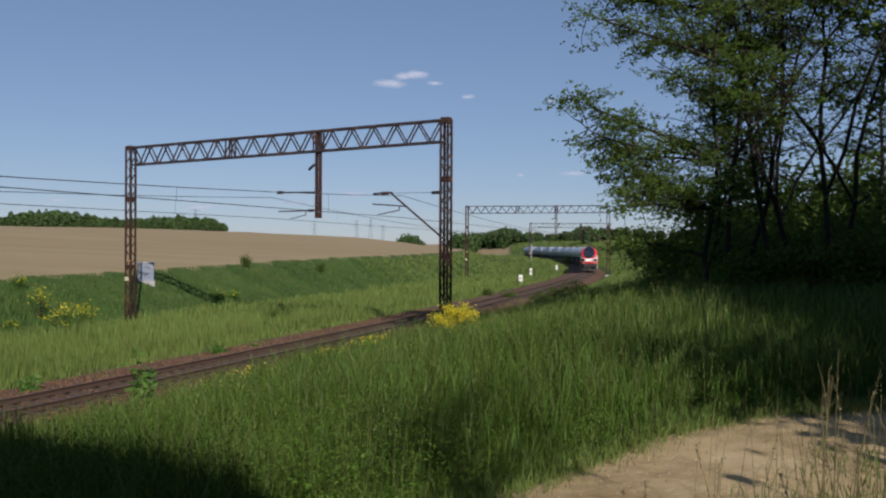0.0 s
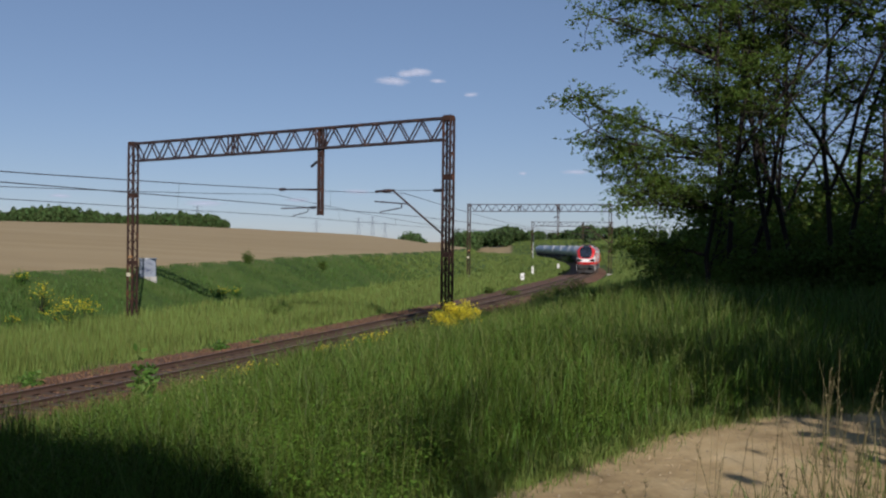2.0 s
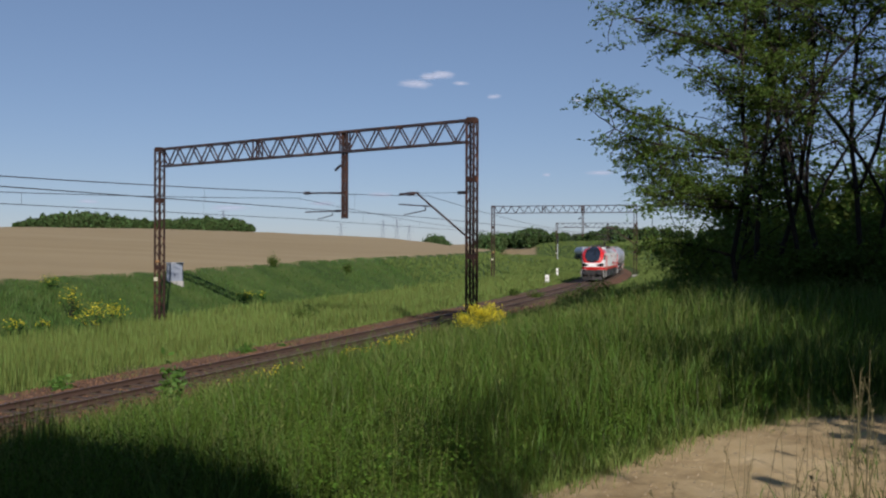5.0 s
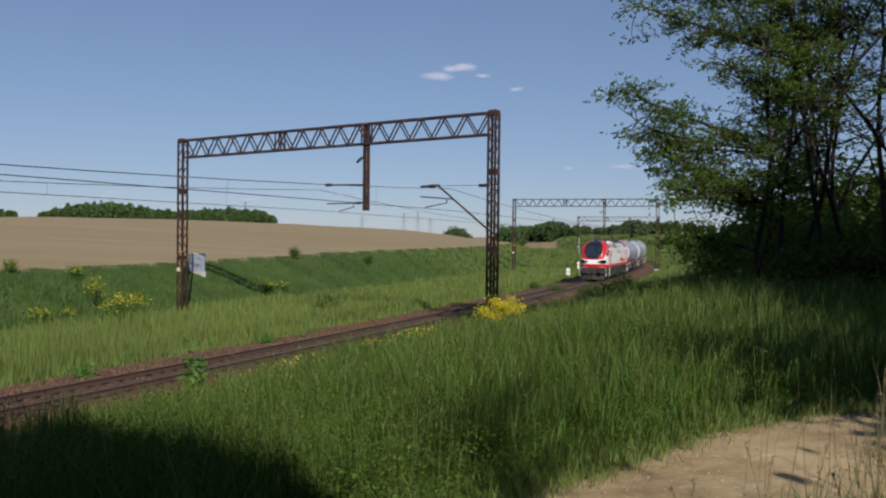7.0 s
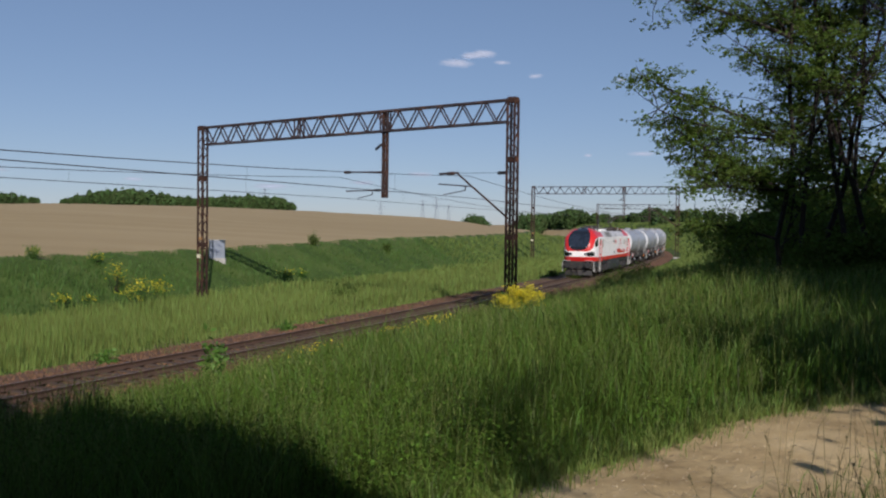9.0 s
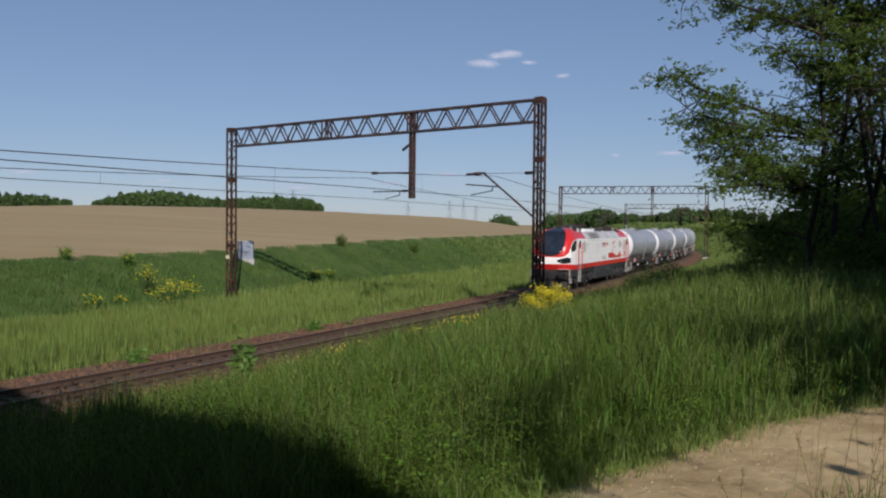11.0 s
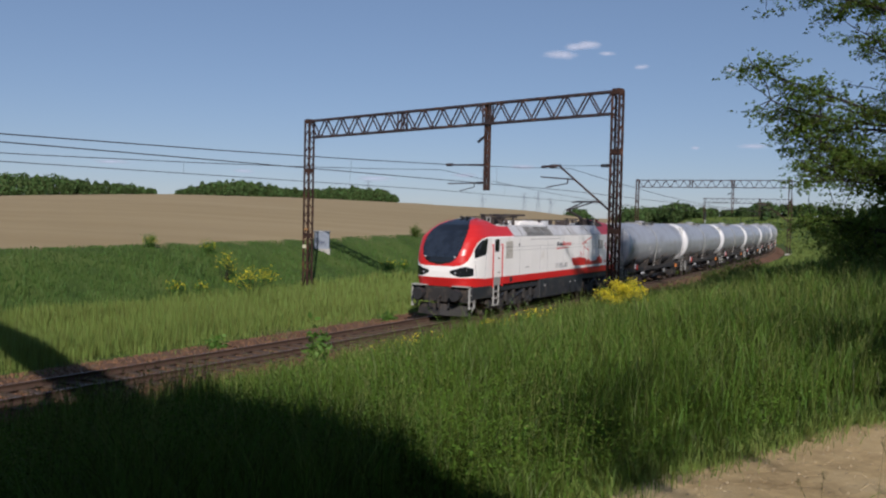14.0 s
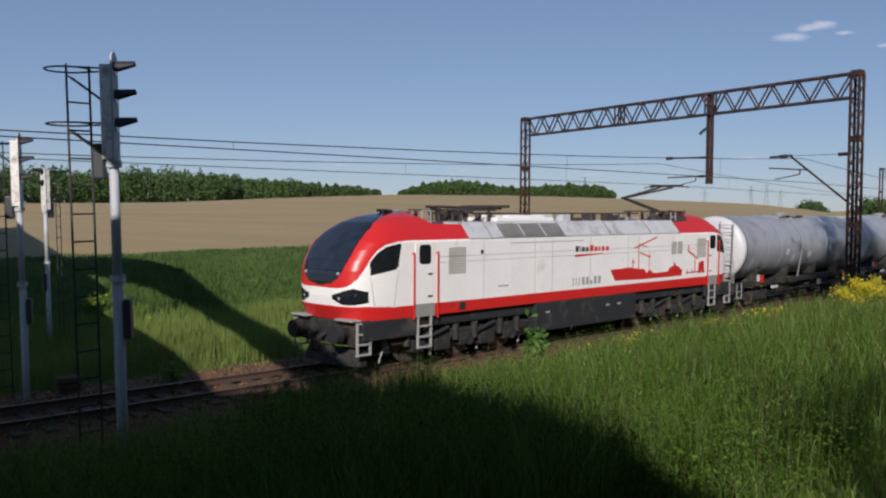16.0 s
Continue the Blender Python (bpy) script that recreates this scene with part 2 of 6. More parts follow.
def build_ground():
    ang = np.radians(np.concatenate([np.arange(-40, 60, 0.4), np.arange(60, 320, 3.0)]))
    rad = np.concatenate([[0.002, 0.15], np.geomspace(0.8, 60, 150), np.geomspace(61.5, 4600, 95)])
    A, R = np.meshgrid(ang, rad)
    x, y = (-np.sin(A) * R).ravel(), (np.cos(A) * R).ravel()
    z = ground_z(x, y)
    n, m = len(ang), len(rad)
    i = np.arange(m - 1)[:, None] * n
    j = np.arange(n)[None, :]
    k = (j + 1) % n
    faces = np.stack([i + j, i + n + j, i + n + k, i + k], -1).reshape(-1, 4)
    me = mesh_from("ground", np.stack([x, y, z], 1), faces)
    s, u = to_line(x, y)
    field = np.maximum(smooth01(-u, 28.2, 29.4) * (1 - smooth01(s, 420, 440)), beyond_bend(x, y, s) * smooth01(u, 5, 8))
    for name, values in (("field", field), ("lane", lane_mask(x, y))):
        at = me.attributes.new(name, "FLOAT", "POINT")
        at.data.foreach_set("value", values.astype(np.float32))
    me.flip_normals() if me.polygons[n * 51].normal.z < 0 else None
    ob = put("ground", me, ground_material(), smooth=True)
    tagged(ob, "grassy railway cutting, bare crop field and a pale sandy lane", "ground", kind="structure")


def ground_material():
    m = bpy.data.materials.new("turf_field_and_sand")
    m.use_nodes = True
    nt, n = m.node_tree, m.node_tree.nodes
    ln = nt.links.new
    bsdf = n["Principled BSDF"]
    bsdf.inputs["Roughness"].default_value = 0.95
    bsdf.inputs["Specular IOR Level"].default_value = 0.2
    tc = n.new("ShaderNodeTexCoord")

    def noise_of(scale, detail=5, rough=0.6, stretch=None):
        t = n.new("ShaderNodeTexNoise")
        t.inputs["Scale"].default_value, t.inputs["Detail"].default_value, t.inputs["Roughness"].default_value = scale, detail, rough
        if stretch:
            mp = n.new("ShaderNodeMapping")
            mp.inputs["Scale"].default_value, mp.inputs["Rotation"].default_value = stretch[0], (0, 0, radians(stretch[1]))
            ln(tc.outputs["Object"], mp.inputs["Vector"])
            ln(mp.outputs[0], t.inputs["Vector"])
        else:
            ln(tc.outputs["Object"], t.inputs["Vector"])
        return t.outputs["Fac"]

    def ramp(fac, *stops):
        r = n.new("ShaderNodeValToRGB")
        while len(r.color_ramp.elements) < len(stops):
            r.color_ramp.elements.new(0.5)
        for e, (p, c) in zip(r.color_ramp.elements, stops):
            e.position, e.color = p, (*c, 1)
        ln(fac, r.inputs[0])
        return r.outputs[0]

    def mixed(fac, a, b):
        x = n.new("ShaderNodeMixRGB")
        ln(fac, x.inputs[0])
        ln(a, x.inputs[1])
        ln(b, x.inputs[2])
        return x.outputs[0]

    def mask(name, width, noise_fac, amount):
        at = n.new("ShaderNodeAttribute")
        at.attribute_name = name
        a = n.new("ShaderNodeMath")
        a.operation = "MULTIPLY_ADD"
        ln(noise_fac, a.inputs[0])
        a.inputs[1].default_value = amount
        ln(at.outputs["Fac"], a.inputs[2])
        r = n.new("ShaderNodeMapRange")
        r.inputs[1].default_value, r.inputs[2].default_value = 0.5 + amount / 2 - width, 0.5 + amount / 2 + width
        ln(a.outputs[0], r.inputs[0])
        return r.outputs[0]

    turf = ramp(noise_of(0.25, 6), (0.3, (0.035, 0.065, 0.014)), (0.5, (0.06, 0.10, 0.02)), (0.7, (0.095, 0.13, 0.032)))
    crop = ramp(noise_of(0.02, 7, 0.55, ((1, 6, 1), -62)), (0.28, (0.305, 0.23, 0.118)), (0.52, (0.345, 0.265, 0.142)), (0.76, (0.385, 0.303, 0.172)))
    sand = ramp(noise_of(1.6, 8, 0.7), (0.3, (0.30, 0.21, 0.10)), (0.5, (0.50, 0.37, 0.19)), (0.7, (0.60, 0.465, 0.26)))
    fine = noise_of(2.2, 6)
    col = mixed(mask("field", 0.25, noise_of(0.35), 0.5), turf, crop)
    col = mixed(mask("lane", 0.12, fine, 0.9), col, sand)
    ln(col, bsdf.inputs["Base Color"])
    bp = n.new("ShaderNodeBump")
    bp.inputs["Strength"].default_value, bp.inputs["Distance"].default_value = 0.6, 0.06
    ln(noise_of(6, 8, 0.7), bp.inputs["Height"])
    ln(bp.outputs[0], bsdf.inputs["Normal"])
    return m


build_ground()

# ---------- the track ----------


def strip(name, section, s0, s1, step, mat, label, category, z_noise=0.0, parent=None):
    """A section of (u, z) drawn along the track."""
    ss = np.arange(s0, s1 + 0.01, step)
    rows = []
    for u, z in section:
        x, y = on_line(ss, u)
        rows.append(np.stack([x, y, np.full_like(x, z) + z_noise * wobble(x + u * 3, y, 0.9, u)], 1))
    pts = np.stack(rows, 1)
    n, m = len(section), len(ss)
    i = (np.arange(m - 1) * n)[:, None]
    j = np.arange(n - 1)[None, :]
    faces = np.stack([i + j, i + j + 1, i + n + j + 1, i + n + j], -1).reshape(-1, 4)
    me = mesh_from(name, pts.reshape(-1, 3), faces)
    ob = put(name, me, mat, parent, smooth=True)
    if category:
        tagged(ob, label, category, kind="structure")
    return ob


BALLAST_OB = strip("ballast_bed", ((-5.6, -0.80), (-4.4, -0.52), (-3.0, -0.42), (-1.9, -0.27), (-1.2, -0.23), (0, -0.23), (1.2, -0.23), (1.9, -0.30), (2.8, -0.58), (3.6, -0.85)),
                   -55, 480, 0.5, BALLAST, "rusty brown crushed-stone ballast bed with weeds along its edges", "ballast", 0.035)


def build_rails():
    for u in (-0.7525, 0.7525):
        rail = strip("rail", [(u + a, b) for a, b in ((-0.07, -0.17), (-0.07, -0.155), (-0.012, -0.13), (-0.012, -0.045), (-0.036, -0.03), (-0.036, -0.003), (0.036, -0.003), (0.036, -0.03), (0.012, -0.045), (0.012, -0.13), (0.07, -0.155), (0.07, -0.17))],
                     -55, 480, 1.0, RAIL, "rusty steel rail with a worn bright head", "rail")
        rail["kind"] = "structure"
        strip("rail_head", [(u - 0.03, -0.0005), (u + 0.03, -0.0005)], -55, 480, 1.0, RAIL_TOP, "", "", parent=rail)


build_rails()


def build_sleepers():
    bm = bmesh.new()
    box(bm, -1.3, -0.13, -0.36, 1.3, 0.13, -0.165, 0.02)
    me = bpy.data.meshes.new("sleeper")
    bm.to_mesh(me)
    bm.free()
    me.materials.append(SLEEPER)
    for k in range(300):
        s = -8 + 0.62 * k
        x, y = on_line(s)
        ob = new("sleeper", me)
        ob.parent = BALLAST_OB
        ob.matrix_basis = pose(float(x), float(y), 0.004 * math.sin(k * 2.3), 0, 0, -math.degrees(float(np.interp(s, ARC, HEAD))))


# ---------- portal gantries over the line ----------


def lattice_post(bm, foot, top, w, pitch):
    """Two channels joined by flat lacing on two faces."""
    foot, top = Vector(foot), Vector(top)
    h = (top - foot).length
    for sx in (-1, 1):
        for sy in (-1, 1):
            bar(bm, foot + Vector((sx * w / 2, sy * w / 2, 0)), top + Vector((sx * w / 2, sy * w / 2, 0)), 0.10, 0.10)
    n = int(h / pitch)
    for k in range(n):
        a, b = k / n, (k + 1) / n
        z0, z1 = foot.lerp(top, a), foot.lerp(top, b)
        e = 1 if k % 2 else -1
        for sy in (-1, 1):
            bar(bm, z0 + Vector((-e * w / 2, sy * w / 2, 0)), z1 + Vector((e * w / 2, sy * w / 2, 0)), 0.05, 0.02)
            bar(bm, z0 + Vector((sy * w / 2, -e * w / 2, 0)), z1 + Vector((sy * w / 2, e * w / 2, 0)), 0.02, 0.05)
    for a in (0.0, 0.36, 0.72, 0.995):
        c = foot.lerp(top, a)
        box(bm, c.x - w / 2 - 0.02, c.y - w / 2 - 0.02, c.z - 0.14, c.x + w / 2 + 0.02, c.y + w / 2 + 0.02, c.z + 0.14)


def gantry(r_foot, l_foot, r_top, l_top, drop_f, drop_z, panels, label, detail=True):
    """Right and left foot in plan, heights of foot and top, the drop post at a fraction from the right."""
    g = empty("portal_gantry", pose(r_foot[0], r_foot[1], 0))
    tagged(g, label, "gantry", group="portal gantries over the line")
    along = Vector((l_foot[0] - r_foot[0], l_foot[1] - r_foot[1], 0))
    turn = math.atan2(along.y, along.x)
    span = along.length
    g.matrix_basis = Matrix.Translation((r_foot[0], r_foot[1], 0)) @ Matrix.Rotation(turn, 4, "Z")
    zr, zl = r_top, l_top

    def zt(x):
        return zr + (zl - zr) * x / span

    w = 0.42
    for x, z0, z1, plated in ((0, r_foot[2], zr, False), (span, l_foot[2], zl, True)):
        bm = bmesh.new()
        lattice_post(bm, (x, 0, z0 - 0.6), (x, 0, z1), w, 0.55)
        post = part("post", bm, RUST, g, "rusty riveted lattice steel post")
        bm = bmesh.new()
        box(bm, x - 0.45, -0.45, z0 - 0.8, x + 0.45, 0.45, z0 + 0.08, 0.04)
        part("footing", bm, CONCRETE, post, "weathered concrete footing")
        if not plated:
            continue
        bm = bmesh.new()
        box(bm, x - 0.12, w / 2 + 0.052, z0 + 2.95, x + 0.22, w / 2 + 0.075, z0 + 3.2)
        part("plate", bm, PLATE, post, "pale enamel plate")
        bm = bmesh.new()
        box(bm, x - w / 2 - 0.06, w / 2 + 0.052, z0 + 4.2, x + 0.06, w / 2 + 0.07, z0 + 4.33)
        part("plate", bm, BAND, post, "faded orange warning plate")
    depth, half = 1.15, 0.17
    for sy in (-1, 1):
        for name, dz in (("top_chord", 0.0), ("bottom_chord", -depth)):
            bm = bmesh.new()
            bar(bm, (0.2, sy * half, zt(0.2) + dz - 0.05), (span - 0.2, sy * half, zt(span - 0.2) + dz - 0.05), 0.13, 0.11)
            part(name, bm, CHORD, g)
    step = (span - 0.5) / panels
    for k in range(panels):
        x0, x1 = 0.25 + k * step, 0.25 + (k + 1) * step
        xm = (x0 + x1) / 2
        for sy in (-1, 1):
            for a, b in (((x0, 0), (xm, -depth)), ((xm, -depth), (x1, 0))):
                bm = bmesh.new()
                bar(bm, (a[0], sy * half, zt(a[0]) + a[1] - 0.06), (b[0], sy * half, zt(b[0]) + b[1] - 0.06), 0.075, 0.06)
                part("diagonal", bm, CHORD, g)
        bm = bmesh.new()
        bar(bm, (x0, -half, zt(x0) - 0.04), (x1, half, zt(x1) - 0.04), 0.04, 0.04)
        part("lacing", bm, CHORD, g)
        bm = bmesh.new()
        bar(bm, (x0, half, zt(x0) - depth - 0.04), (xm, -half, zt(xm) - depth - 0.04), 0.04, 0.04)
        part("lacing", bm, CHORD, g)
    # splice plates
    for f in (drop_f, 0.635):
        x = span * f
        bm = bmesh.new()
        for dx in (-0.24, 0.24):
            for sy in (-1, 1):
                bar(bm, (x + dx, sy * half, zt(x) + 0.02), (x + dx, sy * half, zt(x) - depth - 0.1), 0.07)
            bar(bm, (x + dx, -half, zt(x) - 0.02), (x + dx, half, zt(x) - 0.02), 0.06)
            bar(bm, (x + dx, -half, zt(x) - depth - 0.06), (x + dx, half, zt(x) - depth - 0.06), 0.06)
        bar(bm, (x - 0.24, -half, zt(x) - depth), (x + 0.24, -half, zt(x) - 0.05), 0.07)
        part("splice_frame", bm, CHORD, g)
    # drop post with its arms for the second wire
    x = span * drop_f
    bm = bmesh.new()
    for sx in (-1, 1):
        bar(bm, (x + sx * 0.13, 0, zt(x)), (x + sx * 0.13, 0, drop_z), 0.1, 0.2)
    for k in range(8):
        z = drop_z + 0.15 + k * (zt(x) - drop_z - 0.3) / 7
        box(bm, x - 0.1, -0.08, z - 0.06, x + 0.1, 0.08, z + 0.06)
    drop = part("drop_post", bm, RUST, g, "rusty double-channel drop post")
    bm = bmesh.new()
    rod(bm, (x + 0.1, 0, drop_z + 1.5), (x + 3.0, 0, drop_z + 1.55), 0.05)
    rod(bm, (x + 2.6, 0, drop_z + 1.55), (x + 3.0, 0, drop_z + 1.55), 0.09)
    part("upper_arm", bm, CHORD, drop)
    bm = bmesh.new()
    rod(bm, (x + 0.1, 0, drop_z + 0.45), (x + 2.9, 0, drop_z + 0.42), 0.035)
    rod(bm, (x + 0.9, 0, drop_z + 0.43), (x + 0.9, 0, drop_z + 0.2), 0.03)
    rod(bm, (x + 0.9, 0, drop_z + 0.2), (x + 2.0, 0, drop_z - 0.02), 0.025)
    part("lower_arm", bm, CHORD, drop)
    bm = bmesh.new()
    rod(bm, (x + 0.3, 0, drop_z + 3.1), (x + 0.75, -0.1, drop_z + 2.85), 0.08)
    rod(bm, (x + 0.1, 0, drop_z + 3.3), (x + 0.3, 0, drop_z + 3.1), 0.025)
    part("insulator", bm, BLACK, drop)
    for k in range(4):
        bm = bmesh.new()
        rod(bm, (x + 0.35 + 0.1 * k, 0, drop_z + 0.448), (x + 0.41 + 0.1 * k, 0, drop_z + 0.448), 0.08)
        part("insulator", bm, BLACK, drop)
    # raking bracket on the right post over the running track
    xr = 3.45
    bm = bmesh.new()
    rod(bm, (0.2, 0, 4.72), (xr, 0, 7.2), 0.055)
    part("raking_tube", bm, RUST, g)
    bm = bmesh.new()
    rod(bm, (xr - 0.1, 0, 7.22), (xr + 1.15, 0, 7.18), 0.06)
    rod(bm, (xr + 0.2, 0, 7.2), (xr + 0.6, 0, 7.19), 0.1)
    part("bracket_head", bm, CHORD, g)
    bm = bmesh.new()
    rod(bm, (2.45, 0, 6.45), (xr + 1.2, 0, 6.62), 0.035)
    rod(bm, (2.9, 0, 6.5), (2.9, 0, 6.22), 0.035)
    rod(bm, (2.9, 0, 6.25), (4.3, 0, 6.02), 0.028)
    part("registration_arm", bm, CHORD, g)
    bm = bmesh.new()
    rod(bm, (0.25, 0, 7.16), (0.85, 0, 7.16), 0.09)
    rod(bm, (0.85, 0, 7.17), (xr, 0, 7.2), 0.012)
    part("stay_insulator", bm, BLACK, g)
    return g


PLATE = material("cream_enamel", (0.62, 0.58, 0.42), 0.5, 0, 0.15, 3, 30, 0.05)
BAND = material("faded_orange", (0.42, 0.22, 0.08), 0.7, 0, 0.2, 3, 30, 0.05)
G_LABEL = "tall rusty lattice steel portal gantry carrying the overhead wires"
gantry((0.14, 47.0, 0.2), (-20.7, 58.4, -1.05), 11.06, 10.73, 0.3535, 5.87, 16, G_LABEL)
gantry((26.6, 142.0, -0.3), (4.0, 147.5, -1.0), 10.98, 10.98, 0.36, 5.87, 16, "portal gantry further down the line, brown lattice steel")
gantry((43.5, 230.0, -0.3), (23.2, 234.0, -0.6), 10.45, 10.45, 0.36, 5.87, 14, "distant portal gantry where the line bends")


def build_wires():
    """Contact wires and sagging carrier wires over both alignments."""
    posts = (-46.0, 50.0, 145.0, 226.0, 310.0)
    for u, ends in ((0.0, 310), (-8.4, 226)):
        th = tagged(empty("overhead_line"), "thin dark overhead contact and carrier wires", "overhead wire")
        runs = [("contact_wire", -0.02, 5.9, 0), ("contact_wire", 0.05, 5.9, 0), ("carrier_wire", 0.0, 7.15, 1)]
        for name, du, z0, sag in runs:
            cu = bpy.data.curves.new(name, "CURVE")
            cu.dimensions = "3D"
            cu.bevel_depth = 0.013 if sag == 0 else 0.016
            cu.bevel_resolution = 1
            pts = []
            for a, b in zip(posts, posts[1:]):
                if b > ends:
                    break
                for k in range(14):
                    f = k / 14
                    s = a + (b - a) * f
                    x, y = on_line(s, u + du)
                    z = z0 + (0.0 if sag == 0 else -1.28 * 4 * f * (1 - f)) - (0.12 * 4 * f * (1 - f) if sag == 0 else 0)
                    pts.append((float(x), float(y), z))
            sp = cu.splines.new("POLY")
            sp.points.add(len(pts) - 1)
            for p, q in zip(sp.points, pts):
                p.co = (*q, 1)
            cu.materials.append(WIRE)
            new(name, cu).parent = th
        for a, b in zip(posts, posts[1:]):
            if b > ends:
                break
            for f in (0.1, 0.22, 0.36, 0.64, 0.78, 0.9):
                s = a + (b - a) * f
                x, y = on_line(s, u)
                sag = 4 * f * (1 - f)
                bm = bmesh.new()
                rod(bm, (float(x), float(y), 5.9 - 0.12 * sag), (float(x), float(y), 7.15 - 1.28 * sag), 0.005, seg=5)
                part("dropper", bm, WIRE, th)


build_wires()
# ---------- grass ----------


def blades(name, x, y, h, w, lean, mat, label, seed, zbase=None):
    """One sheet of tapering, bending blades, three triangles each."""
    g = rng(seed)
    n = len(x)
    z = ground_z(x, y) - 0.03 if zbase is None else zbase
    a = g.uniform(0, 2 * math.pi, n)
    b = g.uniform(0, 2 * math.pi, n)
    bend = lean * h * g.uniform(0.2, 1.2, n)
    px, py = np.cos(a) * w / 2, np.sin(a) * w / 2
    lx, ly = np.cos(b) * bend, np.sin(b) * bend
    v = np.empty((n, 5, 3), np.float32)
    v[:, 0] = np.stack([x - px, y - py, z], 1)
    v[:, 1] = np.stack([x + px, y + py, z], 1)
    v[:, 2] = np.stack([x - 0.8 * px + 0.35 * lx, y - 0.8 * py + 0.35 * ly, z + 0.6 * h], 1)
    v[:, 3] = np.stack([x + 0.8 * px + 0.35 * lx, y + 0.8 * py + 0.35 * ly, z + 0.6 * h], 1)
    v[:, 4] = np.stack([x + lx, y + ly, z + h * (1 - 0.25 * lean)], 1)
    base = (np.arange(n) * 5)[:, None]
    f = np.concatenate([base + np.array([0, 1, 3]), base + np.array([0, 3, 2]), base + np.array([2, 3, 4])], 1).reshape(-1, 3)
    me = mesh_from(name, v.reshape(-1, 3), f)
    ob = put(name, me, mat)
    return tagged(ob, label, "grass", kind="stuff")


def fan(n, b0, b1, d0, d1, power, seed):
    """Places spread over a sector of the plan, thinning with distance."""
    g = rng(seed)
    b = np.radians(g.uniform(b0, b1, n))
    e = 1 - power
    d = (d0 ** e + g.random(n) * (d1 ** e - d0 ** e)) ** (1 / e) if abs(e) > 1e-6 else d0 * (d1 / d0) ** g.random(n)
    return -np.sin(b) * d, np.cos(b) * d, d


def build_grass():
    # tussocks: each a bunch of blades leaning outwards
    cx, cy, d = fan(27000, -34, 54, 3.2, 62, 0.8, 11)
    g = rng(12)
    per = 14
    bunch = g.uniform(0.4, 1.4, len(cx)) + 0.2 * wobble(cx, cy, 2.3, 1) + 0.15 * wobble(cx, cy, 0.8, 4)
    tint = 0.8 * wobble(cx, cy, 1.3, 9) + g.normal(0, 0.5, len(cx))
    k = np.repeat(np.arange(len(cx)), per)
    sp = 0.045 + 0.0042 * d[k]
    x, y, d = cx[k] + g.normal(0, 1, len(k)) * sp, cy[k] + g.normal(0, 1, len(k)) * sp, d[k]
    bunch, tint = bunch[k], tint[k] + g.normal(0, 0.3, len(k))
    s, u = to_line(x, y)
    lane = lane_mask(x, y)
    k = (u > 2.5 + 0.35 * wobble(x, y, 0.9, 7)) & (lane < 0.35 + 0.3 * rng(5).random(len(x))) & ((u < 24) | (x < 6))
    x, y, d, u, bunch, tint = x[k], y[k], d[k], u[k], bunch[k], tint[k]
    n = len(x)
    edge = smooth01(u, 2.5, 4.5)
    by_lane = 1 - smooth01(lane_mask(x + 0.4, y - 0.4) + lane_mask(x, y), 0.0, 0.6) * 0.6
    s, u = to_line(x, y)
    rank = 1 + 0.65 * smooth01(s, 22, 30) * (1 - smooth01(s, 44, 56)) * (1 - smooth01(u, 5, 8)) + 0.75 * np.exp(-((x + 3.6) / 2.2) ** 2 - ((y - 18.5) / 2.6) ** 2)
    h = (0.40 + 0.12 * edge) * bunch * (1 + 0.22 * wobble(x, y, 1.5, 5)) * g.uniform(0.45, 1.25, n) * by_lane * rank
    w = np.maximum(0.0055, 0.0009 * d) * g.uniform(0.5, 1.7, n)
    pale = tint > 0.5 + 0.7 * (1 - smooth01(d, 9, 16))
    blades("meadow_grass", x[~pale], y[~pale], h[~pale], w[~pale], 0.42, GRASS, "tall lush green meadow grass on the near bank", 13)
    blades("meadow_grass", x[pale], y[pale], h[pale] * 1.05, w[pale] * 0.85, 0.4, GRASS_LIGHT, "paler ripening grass mixed into the near bank", 14)
    # rank growth at the edge of the ballast
    cs, cu = g.uniform(0, 46, 260), g.uniform(1.8, 3.6, 260)
    k = g.integers(0, 260, 7800)
    ex, ey = on_line(cs[k] + g.normal(0, 0.16, len(k)), cu[k] + g.normal(0, 0.12, len(k)))
    eh = g.uniform(0.2, 1.0, 260)[k] * g.uniform(0.5, 1.1, len(k))
    blades("ballast_edge_grass", ex, ey, eh, np.full(len(k), 0.016), 0.28, GRASS, "rank green grass at the edge of the ballast", 35)
    k = g.integers(0, 260, 520)
    ex, ey = on_line(cs[k] + g.normal(0, 0.3, len(k)), cu[k] - 0.3 + g.normal(0, 0.35, len(k)))
    blades("dry_stems", ex, ey, g.uniform(0.3, 0.9, len(k)), np.full(len(k), 0.014), 0.2, STRAW, "thin dry straw stems beside the rails", 36)
    # tall rank grass and docks near the foot of the bank
    cb, cd = g.uniform(25, 37, 60), g.uniform(10.5, 14, 60)
    k = g.integers(0, 60, 3000)
    tx = -np.sin(np.radians(cb))[k] * cd[k] + g.normal(0, 0.16, len(k))
    ty = np.cos(np.radians(cb))[k] * cd[k] + g.normal(0, 0.16, len(k))
    th = (g.uniform(0.6, 1.15, 60)[k]) * g.uniform(0.5, 1.1, len(k))
    blades("rank_grass", tx, ty, th, np.full(len(k), 0.015), 0.2, GRASS, "tall rank grass clumps on the near bank", 41)
    g = rng(12)
    # seed stalks
    x, y, d = fan(9000, -32, 50, 5, 45, 0.8, 15)
    s, u = to_line(x, y)
    k = (u > 4.5) & (lane_mask(x, y) < 0.2) & (wobble(x, y, 2.1, 4) > -0.2)
    x, y, d = x[k], y[k], d[k]
